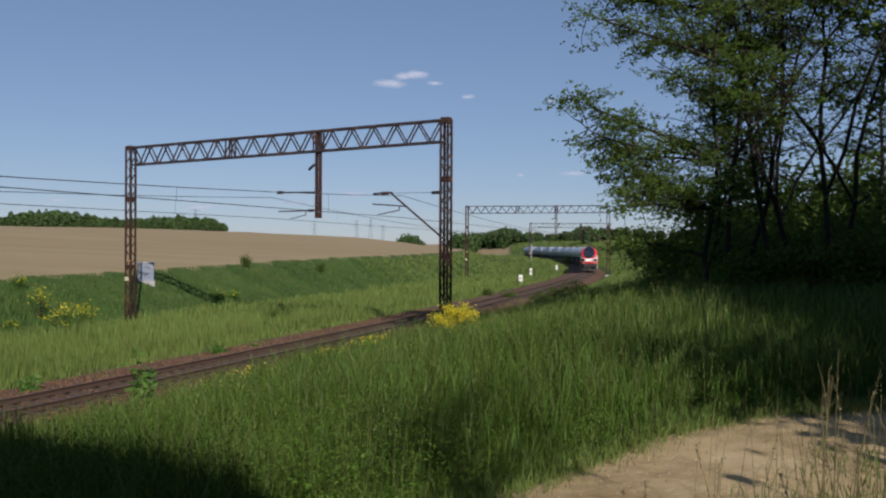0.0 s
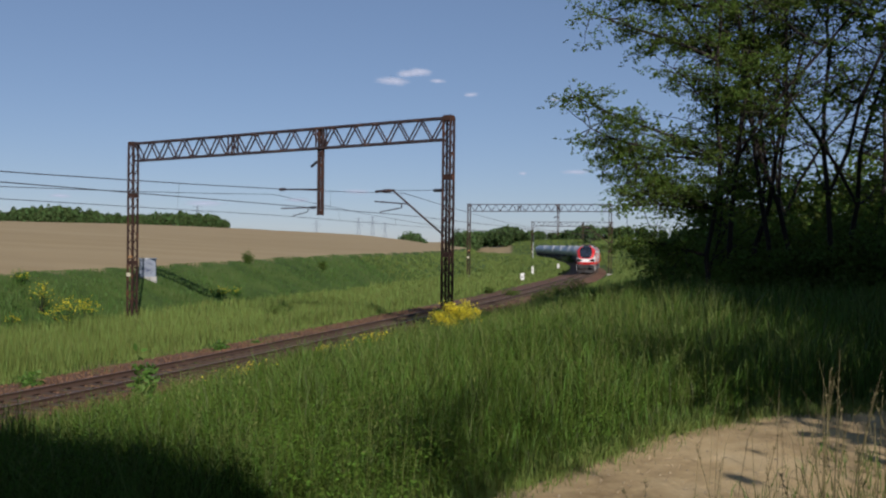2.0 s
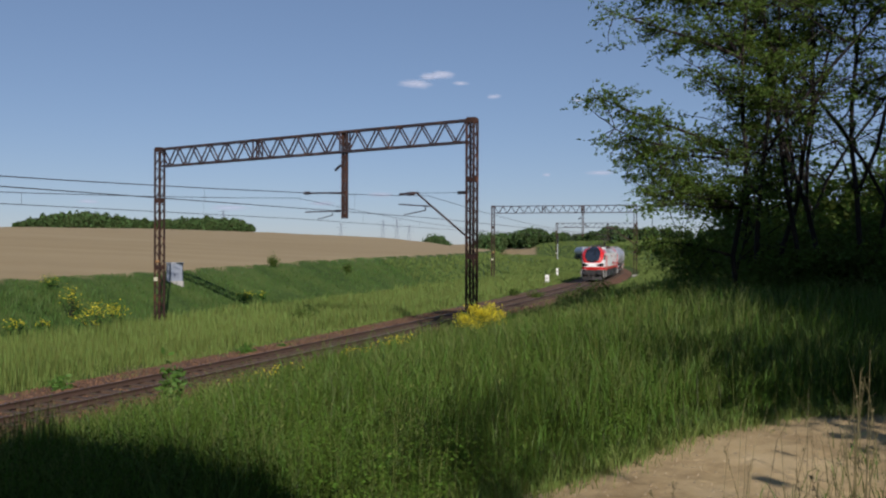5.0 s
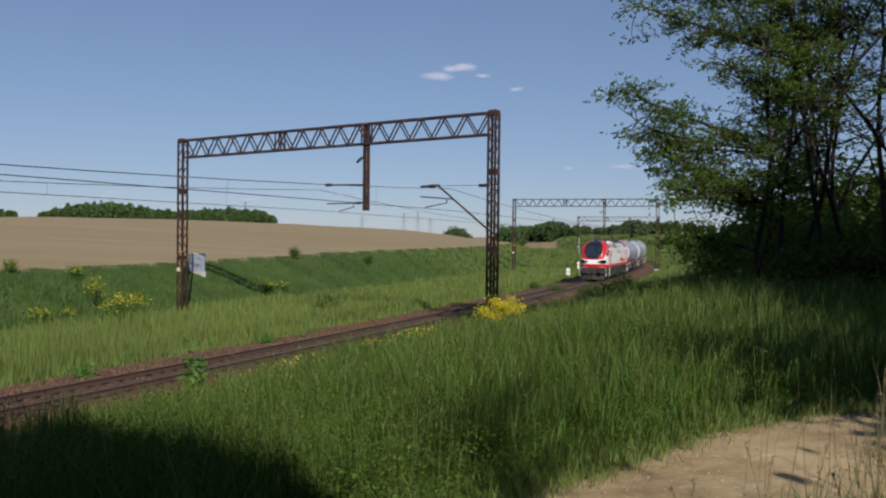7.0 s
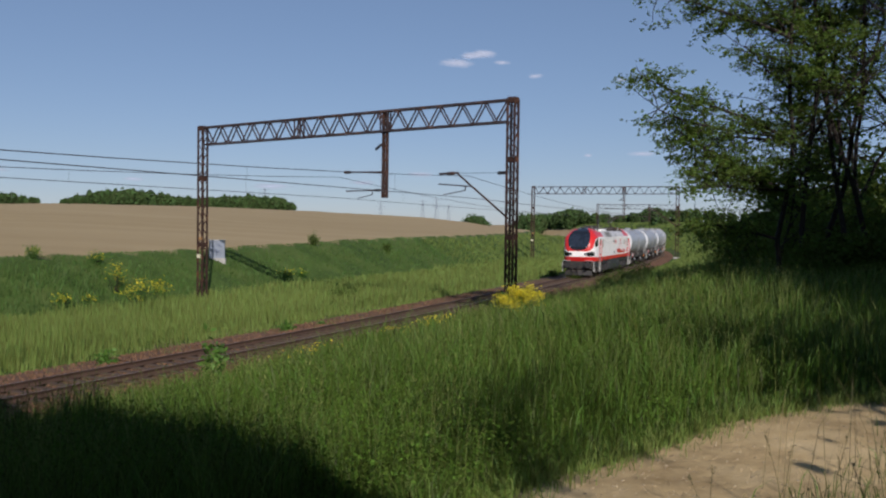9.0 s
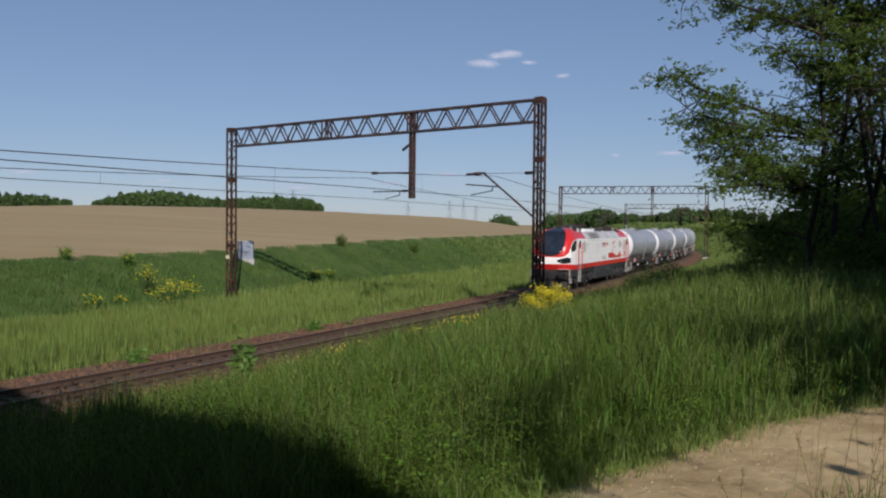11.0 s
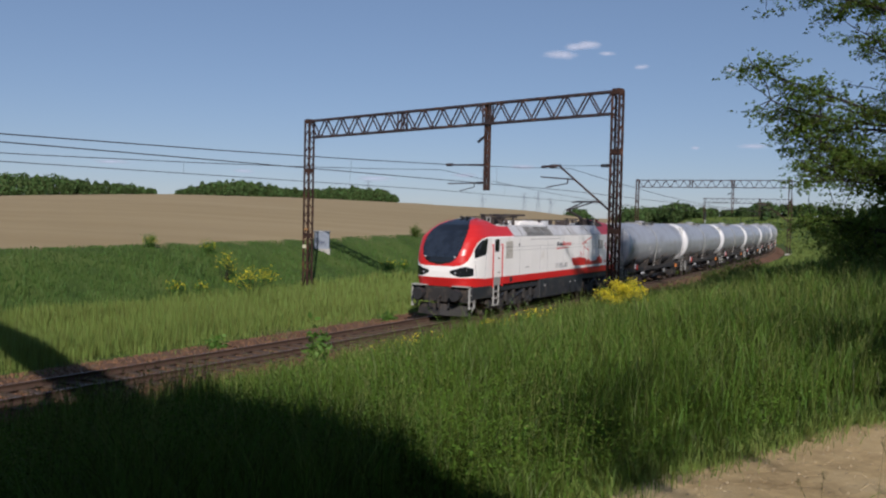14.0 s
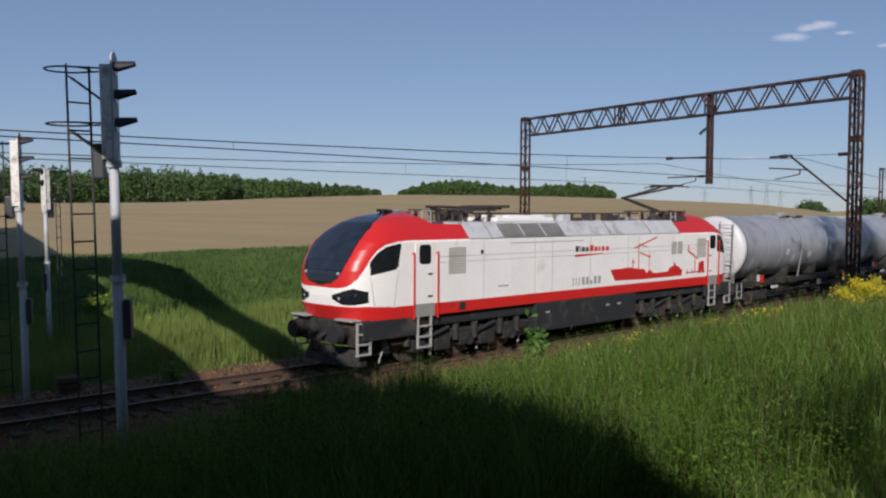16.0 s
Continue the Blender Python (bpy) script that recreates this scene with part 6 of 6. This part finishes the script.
def signal(x, y, z0, top, head_h, facing, label, ladder_side=True, lamps=3, scale=1.0, board=None):
    """A colour-light signal: tube mast, tall head with hooded lamps, caged ladder behind."""
    # the mast leans a little along the line of the bank
    th = empty("railway_signal", Matrix.Translation((x, y, z0)) @ Matrix.Rotation(radians(-1.2), 4, Vector((x, y, 0)).normalized()) @ Matrix.Rotation(radians(facing), 4, "Z"))
    tagged(th, label, "signal", "railway signals")
    h = top - z0
    hb = h - head_h
    bm = bmesh.new()
    rod(bm, (0, 0, -0.4), (0, 0, hb * 0.62), 0.085 * scale, seg=16)
    rod(bm, (0, 0, hb * 0.62), (0, 0, hb + 0.2), 0.075 * scale, seg=16)
    mast = part("mast", bm, GREY_PAINT, th, "grey painted tube mast", True)
    for z in (hb * 0.62, hb - 0.02):
        bm = bmesh.new()
        rod(bm, (0, 0, z - 0.05), (0, 0, z + 0.05), 0.12 * scale, seg=16)
        part("collar", bm, GREY_PAINT, mast)
    bm = bmesh.new()
    box(bm, -0.14, -0.17, hb + 0.05, 0.03, 0.17, h - 0.05, 0.03)
    head = part("head", bm, SCUFFED, th, "tall white signal head, scuffed")
    bm = bmesh.new()
    box(bm, 0.03, -0.2, hb + 0.0, 0.06, 0.2, h, 0.01)
    part("backboard", bm, board or GREY_PAINT, head)
    bm = bmesh.new()
    loft(bm, [[(0.045 + dx, 0.2 * math.cos(a), h - 0.02 + 0.17 * math.sin(a)) for a in np.linspace(0, math.pi, 9)] for dx in (-0.012, 0.012)])
    bmesh.ops.recalc_face_normals(bm, faces=bm.faces)
    part("head_cap", bm, GREY_PAINT, head)
    for k in range(lamps):
        z = h - 0.12 - 0.43 * k
        bm = bmesh.new()
        ring0 = [(0.06, 0.13 * math.cos(a), z + 0.13 * math.sin(a)) for a in np.radians(np.linspace(-10, 190, 13))]
        ring1 = [(0.36, 0.09 * math.cos(a), z + 0.03 + 0.10 * math.sin(a)) for a in np.radians(np.linspace(20, 160, 13))]
        loft(bm, [ring0, ring1], False, False)
        ring2 = [(0.06, 0.122 * math.cos(a), z + 0.122 * math.sin(a)) for a in np.radians(np.linspace(-10, 190, 13))]
        ring3 = [(0.36, 0.082 * math.cos(a), z + 0.03 + 0.092 * math.sin(a)) for a in np.radians(np.linspace(20, 160, 13))]
        loft(bm, [ring3, ring2], False, False)
        part("hood", bm, BLACK, head, "black lamp hood")
        bm = bmesh.new()
        rod(bm, (0.05, 0, z), (0.075, 0, z), 0.1, seg=16)
        part("lens", bm, GLASS_DARK, head, "unlit dark lens")
    bm = bmesh.new()
    box(bm, -0.3, -0.1, hb - 0.25, -0.12, 0.1, hb + 0.3, 0.03)
    part("cable_box", bm, SKIRT, mast)
    bm = bmesh.new()
    box(bm, 0.085, -0.11, hb * 0.42, 0.2, 0.11, hb * 0.42 + 0.62, 0.02)
    part("relay_box", bm, SKIRT, mast, "dark grey box on the mast")
    if ladder_side:
        bm = bmesh.new()
        for y_ in (-0.17, 0.17):
            rod(bm, (-0.47 + 0.8 * y_, y_ * 0.7, -0.3), (-0.49 + 0.8 * y_, y_ * 0.7, h - 0.05), 0.018, seg=6)
        n = int(h / 0.42)
        for k in range(n):
            z = 0.1 + k * (h - 0.3) / n
            rod(bm, (-0.616, -0.119, z), (-0.344, 0.119, z), 0.014, seg=6)
        part("ladder", bm, BLACK, th, "thin dark steel ladder")
        for z in (h - 0.12, h - 0.95):
            bm = bmesh.new()
            pts = [(-0.64 - 0.33 * math.cos(a), 0.33 * math.sin(a), z) for a in np.linspace(0, 2 * math.pi, 19)]
            for p, q in zip(pts, pts[1:]):
                rod(bm, p, q, 0.014, seg=6)
            for y_ in (-0.3, 0.3):
                rod(bm, (-0.5, y_, z), (-0.1, y_ * 0.5, z), 0.014, seg=6)
                rod(bm, (-0.62, y_ * 0.4, z - 0.1), (-0.1, y_ * 0.4, z - 0.5), 0.012, seg=6)
            part("safety_hoop", bm, BLACK, th, "round steel safety hoop")
    return th


SCUFFED = material("scuffed_white_paint", (0.72, 0.70, 0.66), 0.6, 0.0, 0.15, 5, 40, 0.08, (0.10, 0.095, 0.09), 0.42, 4.0)


def build_signals():
    heading = math.degrees(math.atan2(math.cos(radians(22)), math.sin(radians(22))))
    x, y = at_bearing(44.85, 14.6)
    signal(x, y, gz(x, y), 6.56, 1.55, heading - 36, "grey signal mast with hooded lamps and a caged ladder")
    x, y = at_bearing(50.2, 24.0)
    signal(x, y, gz(x, y), 6.0, 1.7, heading - 30, "white and grey signal mast beyond the rails", board=SCUFFED)
    x, y = at_bearing(48.9, 36.5)
    signal(x, y, gz(x, y), 5.8, 1.6, heading - 175, "distant white signal mast seen from behind", lamps=2, board=SCUFFED)


build_signals()

# ---------- small lineside things ----------


def build_lineside():
    CAB_PAINT = material("pale_blue_grey_cabinet_paint", (0.19, 0.22, 0.27), 0.6, 0, 0.25, 2, 20, 0.05)
    # cabinet covered in faded scrawls
    x, y = at_bearing(18.62, 73.6)
    z = gz(x, y)
    cab = tagged(empty("equipment_cabinet", pose(x, y, z, 0, 0, 14)), "pale grey cabinet with faded blue scrawls on the bank", "cabinet")
    bm = bmesh.new()
    box(bm, -0.62, -0.3, 0.1, 0.62, 0.3, 1.5, 0.03)
    body = part("body", bm, CAB_PAINT, cab)
    bm = bmesh.new()
    box(bm, -0.68, -0.36, 1.5, 0.68, 0.36, 1.57, 0.02)
    part("lid", bm, GREY_PAINT, cab)
    bm = bmesh.new()
    box(bm, -0.7, -0.4, -0.4, 0.7, 0.4, 0.1, 0.02)
    part("plinth", bm, CONCRETE, cab)
    scrawl = material("faded_blue_scrawl", (0.08, 0.11, 0.19), 0.7, 0, 0.2, 4, 30, 0)
    g = random.Random(4)
    for k in range(24):
        a = g.uniform(0, math.pi)
        cx, cz = g.uniform(-0.42, 0.42), g.uniform(0.35, 1.3)
        dx, dz = 0.17 * math.cos(a), 0.17 * math.sin(a)
        bm = bmesh.new()
        bar(bm, (cx - dx, -0.304, cz - dz), (cx + dx, -0.304, cz + dz), 0.08, 0.006 + 0.0008 * k)
        part("scrawl", bm, scrawl, body)
    # white marker boards along the far side
    for b, d, h, w in ((-5.05, 118, 1.3, 0.5), (-7.35, 170, 1.1, 0.4), (-5.7, 150, 1.5, 0.35)):
        x, y = at_bearing(b, d)
        z = gz(x, y)
        th = tagged(empty("marker_post", pose(x, y, z, 0, 0, -10)), "white lineside marker board on a short post", "marker post", "lineside markers")
        bm = bmesh.new()
        box(bm, -w / 2, -0.04, 0.25, w / 2, 0.04, h, 0.02)
        part("board", bm, WHITE_PAINT, th)
        bm = bmesh.new()
        box(bm, -0.05, -0.05, -0.4, 0.05, 0.05, 0.3)
        part("stake", bm, GREY_PAINT, th)
        bm = bmesh.new()
        box(bm, -w * 0.3, -0.046, h * 0.55, w * 0.3, -0.0405, h * 0.72)
        part("bar_mark", bm, PALE_LETTER, th)
    x, y = at_bearing(-5.72, 222)
    th = tagged(empty("railway_signal", pose(x, y, gz(x, y), 0, 0, 60)), "small distant signal by the bend", "signal", "railway signals")
    bm = bmesh.new()
    rod(bm, (0, 0, -0.3), (0, 0, 4.6), 0.09)
    mast = part("mast", bm, GREY_PAINT, th)
    bm = bmesh.new()
    box(bm, -0.3, -0.15, 4.4, 0.3, 0.15, 6.2, 0.05)
    part("head", bm, BLACK, mast)
    # stacked old sleepers on the far side of the rails
    x, y = on_line(12.6, -3.4)
    th = tagged(empty("sleeper_stack", pose(float(x), float(y), -0.62, 0, 0, 60)), "small stack of old brown wooden blocks", "timber")
    for k in range(4):
        bm = bmesh.new()
        box(bm, -0.28, -0.22, 0.16 * k, 0.28, 0.22, 0.16 * k + 0.13, 0.015)
        part("block", bm, SLEEPER if k % 2 else RAIL, th)
    # concrete cable trough on the near side
    ss = np.arange(-10, 19, 1.0)
    for k, s in enumerate(ss):
        x, y = on_line(s, 3.15)
        th = tagged(empty("trough_cover", pose(float(x), float(y), -0.44, 0, 0, -math.degrees(float(np.interp(s, ARC, HEAD))))), "mossy concrete cable trough cover slab", "cable trough", "cable trough covers")
        bm = bmesh.new()
        box(bm, -0.19, -0.49, -0.3, 0.19, 0.49, 0.06 + 0.01 * (k % 3), 0.012)
        part("slab", bm, CONCRETE, th)


build_lineside()


# ---------- power pylons on the horizon ----------


def pylon(b, d, h, label="distant lattice power pylon on the horizon"):
    x, y = at_bearing(b, d)
    th = tagged(empty("power_pylon", pose(x, y, gz(x, y), 0, 0, b + 20)), label, "pylon", "power pylons")
    bm = bmesh.new()
    for sx in (-1, 1):
        for sy in (-1, 1):
            bar(bm, (sx * 2.6, sy * 2.6, -1), (sx * 0.35, sy * 0.35, h), 0.16)
    for k in range(9):
        f, f2 = k / 9, (k + 1) / 9
        w0, w1 = 2.6 - 2.25 * f, 2.6 - 2.25 * f2
        for s in (-1, 1):
            bar(bm, (-w0, s * w0, h * f), (w1, s * w1, h * f2), 0.07)
            bar(bm, (w0, s * w0, h * f), (-w1, s * w1, h * f2), 0.07)
    tower = part("tower", bm, PYLON, th)
    for z, w in ((0.97, 4.5), (0.82, 6.5), (0.70, 5.0)):
        bm = bmesh.new()
        bar(bm, (-w, 0, h * z), (w, 0, h * z), 0.14)
        bar(bm, (-w, 0, h * z), (0, 0, h * z + 1.4), 0.15)
        bar(bm, (w, 0, h * z), (0, 0, h * z + 1.4), 0.15)
        part("crossarm", bm, PYLON, tower)


# blue-grey base colour puts the haze of distance into the steel
PYLON = material("hazy_grey_galvanised_steel", (0.20, 0.23, 0.28), 0.7, 0.2, 0.1, 1, 5, 0)
for _b, _d, _h in ((15.7, 800, 30), (5.6, 1000, 28), (4.7, 950, 28), (20.4, 950, 28), (3.9, 1100, 25), (8.3, 1100, 28), (36.6, 900, 28)):
    pylon(_b, _d, _h)

# ---------- small fair-weather clouds ----------


def cloud_material():
    m = bpy.data.materials.new("thin_white_cloud")
    m.use_nodes = True
    nt, n = m.node_tree, m.node_tree.nodes
    ln = nt.links.new
    n.remove(n["Principled BSDF"])
    tc = n.new("ShaderNodeTexCoord")
    oi = n.new("ShaderNodeObjectInfo")
    ns = n.new("ShaderNodeTexNoise")
    ns.noise_dimensions = "4D"
    ns.inputs["Scale"].default_value, ns.inputs["Detail"].default_value, ns.inputs["Roughness"].default_value = 2.4, 6, 0.6
    sep = n.new("ShaderNodeMapping")
    sep.inputs["Scale"].default_value = (1.0, 1.0, 1.0)
    ln(tc.outputs["Object"], sep.inputs[0])
    ln(sep.outputs[0], ns.inputs["Vector"])
    mw = n.new("ShaderNodeMath")
    mw.operation = "MULTIPLY"
    mw.inputs[1].default_value = 37.0
    ln(oi.outputs["Random"], mw.inputs[0])
    ln(mw.outputs[0], ns.inputs["W"])
    ln_ = n.new("ShaderNodeVectorMath")
    ln_.operation = "LENGTH"
    ln(tc.outputs["Object"], ln_.inputs[0])
    sub = n.new("ShaderNodeMath")
    sub.operation = "MULTIPLY_ADD"
    sub.inputs[1].default_value = -1.15
    ln(ln_.outputs["Value"], sub.inputs[0])
    ln(ns.outputs["Fac"], sub.inputs[2])
    rg = n.new("ShaderNodeMapRange")
    rg.inputs[1].default_value, rg.inputs[2].default_value = -0.22, 0.45
    rg.inputs[4].default_value = 0.95
    ln(sub.outputs[0], rg.inputs[0])
    tr = n.new("ShaderNodeBsdfTransparent")
    # flat cards glow: the clouds' sunlit brightness is put into the emission
    em = n.new("ShaderNodeEmission")
    em.inputs[0].default_value, em.inputs[1].default_value = (0.60, 0.63, 0.71, 1), 0.85
    mx = n.new("ShaderNodeMixShader")
    ln(rg.outputs[0], mx.inputs[0])
    ln(tr.outputs[0], mx.inputs[1])
    ln(em.outputs[0], mx.inputs[2])
    ln(mx.outputs[0], n["Material Output"].inputs[0])
    return m


def build_clouds():
    mat = cloud_material()
    for b, e, w, h in ((2.05, 10.93, 1.7, 0.5), (1.7, 11.02, 1.3, 0.42), (2.6, 10.85, 1.2, 0.4), (3.75, 10.42, 1.6, 0.46), (3.15, 10.38, 1.3, 0.5), (0.6, 10.45, 1.0, 0.25), (-1.6, 9.6, 0.8, 0.3), (-8.3, 4.7, 1.7, 0.28), (-5.0, 4.6, 0.5, 0.2), (5.7, 3.3, 1.6, 0.3), (15.3, 2.35, 2.2, 0.35), (23.6, 2.6, 1.2, 0.22), (9.5, 2.7, 1.5, 0.25), (31.5, 2.9, 2.0, 0.22), (-7.0, 9.3, 0.6, 0.2)):
        d = 3000.0
        x, y = at_bearing(b, d)
        z = EYE_Z + d * math.tan(radians(e))
        me = mesh_from("cloud", [(-1, 0, -1), (1, 0, -1), (1, 0, 1), (-1, 0, 1)], [(0, 1, 2, 3)])
        ob = put("cloud_backdrop", me, mat)
        ob.matrix_basis = pose(x, y, z, 0, 0, b) @ Matrix.Diagonal((d * radians(w), 1, d * radians(h), 1))
        ob.visible_shadow = False
        tagged(ob, "small thin white fair-weather cloud", "cloud", kind="structure")


build_clouds()

# ---------- the unseen overbridge behind the camera, shaped to cast the shade on the line ---


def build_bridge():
    th = tagged(empty("road_overbridge"), "unseen concrete bridge, shaped to cast the shade on the line", "bridge")
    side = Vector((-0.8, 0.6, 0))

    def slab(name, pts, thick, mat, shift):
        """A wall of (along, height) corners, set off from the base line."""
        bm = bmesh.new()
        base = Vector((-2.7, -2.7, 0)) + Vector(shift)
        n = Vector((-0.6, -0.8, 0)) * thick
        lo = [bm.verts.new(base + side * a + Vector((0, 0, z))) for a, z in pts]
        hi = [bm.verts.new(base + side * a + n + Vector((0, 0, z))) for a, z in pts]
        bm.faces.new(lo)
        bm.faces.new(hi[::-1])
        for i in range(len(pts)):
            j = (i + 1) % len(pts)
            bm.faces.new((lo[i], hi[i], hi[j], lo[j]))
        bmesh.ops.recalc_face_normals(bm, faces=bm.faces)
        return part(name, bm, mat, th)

    # outlines traced back along the sun from the shadow edges on the ground
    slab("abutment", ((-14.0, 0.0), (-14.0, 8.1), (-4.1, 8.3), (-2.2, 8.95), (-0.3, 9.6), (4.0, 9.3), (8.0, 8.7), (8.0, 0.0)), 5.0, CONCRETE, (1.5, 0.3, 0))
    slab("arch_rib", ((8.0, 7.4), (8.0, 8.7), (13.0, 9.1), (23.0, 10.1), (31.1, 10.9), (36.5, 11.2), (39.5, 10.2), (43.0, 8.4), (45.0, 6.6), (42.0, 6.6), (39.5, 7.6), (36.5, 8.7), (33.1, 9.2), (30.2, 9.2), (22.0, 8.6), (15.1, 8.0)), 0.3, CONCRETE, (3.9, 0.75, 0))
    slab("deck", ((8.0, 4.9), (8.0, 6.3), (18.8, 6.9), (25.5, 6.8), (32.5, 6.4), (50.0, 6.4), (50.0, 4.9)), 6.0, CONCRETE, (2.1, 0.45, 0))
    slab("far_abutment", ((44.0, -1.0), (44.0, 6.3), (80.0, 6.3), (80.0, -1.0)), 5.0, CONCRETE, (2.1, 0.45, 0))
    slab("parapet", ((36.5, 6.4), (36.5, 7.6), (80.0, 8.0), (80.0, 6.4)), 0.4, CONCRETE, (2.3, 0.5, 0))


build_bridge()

# ---------- pieces of the track bed ----------


def build_stalks():
    """Tall flowering grass stalks close to the lane."""
    g = rng(611)
    b = np.concatenate([g.uniform(-27, -17, 18), g.uniform(-30, -21, 16), np.array([-13.6, -14.2, -12.9])])
    d = g.uniform(3.3, 5.2, len(b))
    x, y = -np.sin(np.radians(b)) * d, np.cos(np.radians(b)) * d
    h = np.where(b < -23, g.uniform(0.6, 1.1, len(b)), g.uniform(0.35, 0.62, len(b)))
    z = ground_z(x, y)
    lx, ly = g.normal(0, 0.12, len(b)) * h, g.normal(0, 0.06, len(b)) * h
    paths = [[((x[i], y[i], z[i] - 0.02), 0.0032), ((x[i] + 0.3 * lx[i], y[i] + 0.3 * ly[i], z[i] + 0.55 * h[i]), 0.0026), ((x[i] + lx[i], y[i] + ly[i], z[i] + h[i]), 0.0015)] for i in range(len(b))]
    th = put("grass_stalk_clump", tubes("grass_stalk_clump", paths, 4), STALK)
    tagged(th, "tall olive-brown flowering grass stalks beside the sandy lane", "grass", kind="stuff")
    k = np.repeat(np.arange(len(b)), 20)
    f = g.uniform(0.74, 1.02, len(k))
    f2 = np.clip((f - 0.55) / 0.45, 0, 1)
    c = np.stack([x[k] + lx[k] * (0.3 + 0.7 * f2), y[k] + ly[k] * (0.3 + 0.7 * f2), z[k] + h[k] * f], 1) + g.normal(0, 0.006, (len(k), 3))
    ob = put("seed_heads", leaf_mesh("seed_heads", c, 0.017, 612, 3.0, 0.3), STALK)
    tagged(ob, "fine brownish grass seed heads beside the lane", "grass", kind="stuff")


build_stalks()


def build_stones():
    """Loose ballast stones along the near stretch."""
    g = rng(501)
    n = 15000
    s = 6 + 60 * g.random(n) ** 1.3
    u = np.where(g.random(n) < 0.5, g.uniform(-5.0, -1.0, n), g.uniform(-1.2, 2.9, n))
    x, y = on_line(s, u)
    z = np.interp(u, (-5.6, -4.4, -3.0, -1.9, -1.2, 1.2, 1.9, 2.8, 3.6), (-0.80, -0.52, -0.42, -0.27, -0.23, -0.23, -0.30, -0.58, -0.85)) + 0.015
    r = g.uniform(0.025, 0.06, n)
    unit = np.array([(1, 0, 0), (0, 1, 0), (-1, 0, 0), (0, -1, 0), (0, 0, 0.8), (0, 0, -0.8)])
    v = np.stack([x, y, z], 1)[:, None] + unit[None] * r[:, None, None] * g.uniform(0.6, 1.3, (n, 6, 1))
    f = np.array([(0, 1, 4), (1, 2, 4), (2, 3, 4), (3, 0, 4), (1, 0, 5), (2, 1, 5), (3, 2, 5), (0, 3, 5)])
    f = ((np.arange(n) * 6)[:, None, None] + f[None]).reshape(-1, 3)
    ob = put("ballast_stones", mesh_from("ballast_stones", v.reshape(-1, 3), f), STONE)
    tagged(ob, "loose rusty brown crushed stones of the track bed", "stones", kind="stuff")


build_stones()


def build_pebbles():
    """Small stones and clods on the sandy lane."""
    g = rng(521)
    b, d = np.radians(g.uniform(-34, 8, 9000)), g.uniform(4.2, 13, 9000)
    x, y = -np.sin(b) * d, np.cos(b) * d
    k = lane_mask(x, y) > 0.5
    x, y = x[k], y[k]
    n = len(x)
    r = 0.003 + 0.011 * g.random(n) ** 3
    unit = np.array([(1, 0, 0), (0, 1, 0), (-1, 0, 0), (0, -1, 0), (0, 0, 0.6), (0, 0, -0.6)])
    v = np.stack([x, y, ground_z(x, y) + 0.002], 1)[:, None] + unit[None] * r[:, None, None] * g.uniform(0.6, 1.3, (n, 6, 1))
    f = np.array([(0, 1, 4), (1, 2, 4), (2, 3, 4), (3, 0, 4), (1, 0, 5), (2, 1, 5), (3, 2, 5), (0, 3, 5)])
    f = ((np.arange(n) * 6)[:, None, None] + f[None]).reshape(-1, 3)
    ob = put("lane_pebbles", mesh_from("lane_pebbles", v.reshape(-1, 3), f), PEBBLE)
    tagged(ob, "small pale stones and clods on the sandy lane", "stones", kind="stuff")
    # short ragged grass along the lane's edge
    x, y = [], []
    for (ax, ay), (bx, by) in zip(LANE[1:], LANE[2:7]):
        t = g.random(1500)
        off = g.normal(-0.05, 0.14, 1500)
        ln = math.hypot(bx - ax, by - ay)
        x.append(ax + (bx - ax) * t + off * (by - ay) / ln)
        y.append(ay + (by - ay) * t - off * (bx - ax) / ln)
    x, y = np.concatenate(x), np.concatenate(y)
    blades("lane_edge_grass", x, y, g.uniform(0.04, 0.2, len(x)), np.full(len(x), 0.007), 0.7, GRASS_LIGHT, "short ragged grass along the edge of the sandy lane", 523)


PEBBLE = material("pale_lane_stone", (0.36, 0.29, 0.19), 0.95, 0, 0.3, 6, 40, 0.2, island=0.5)
build_pebbles()
build_sleepers()
motions()
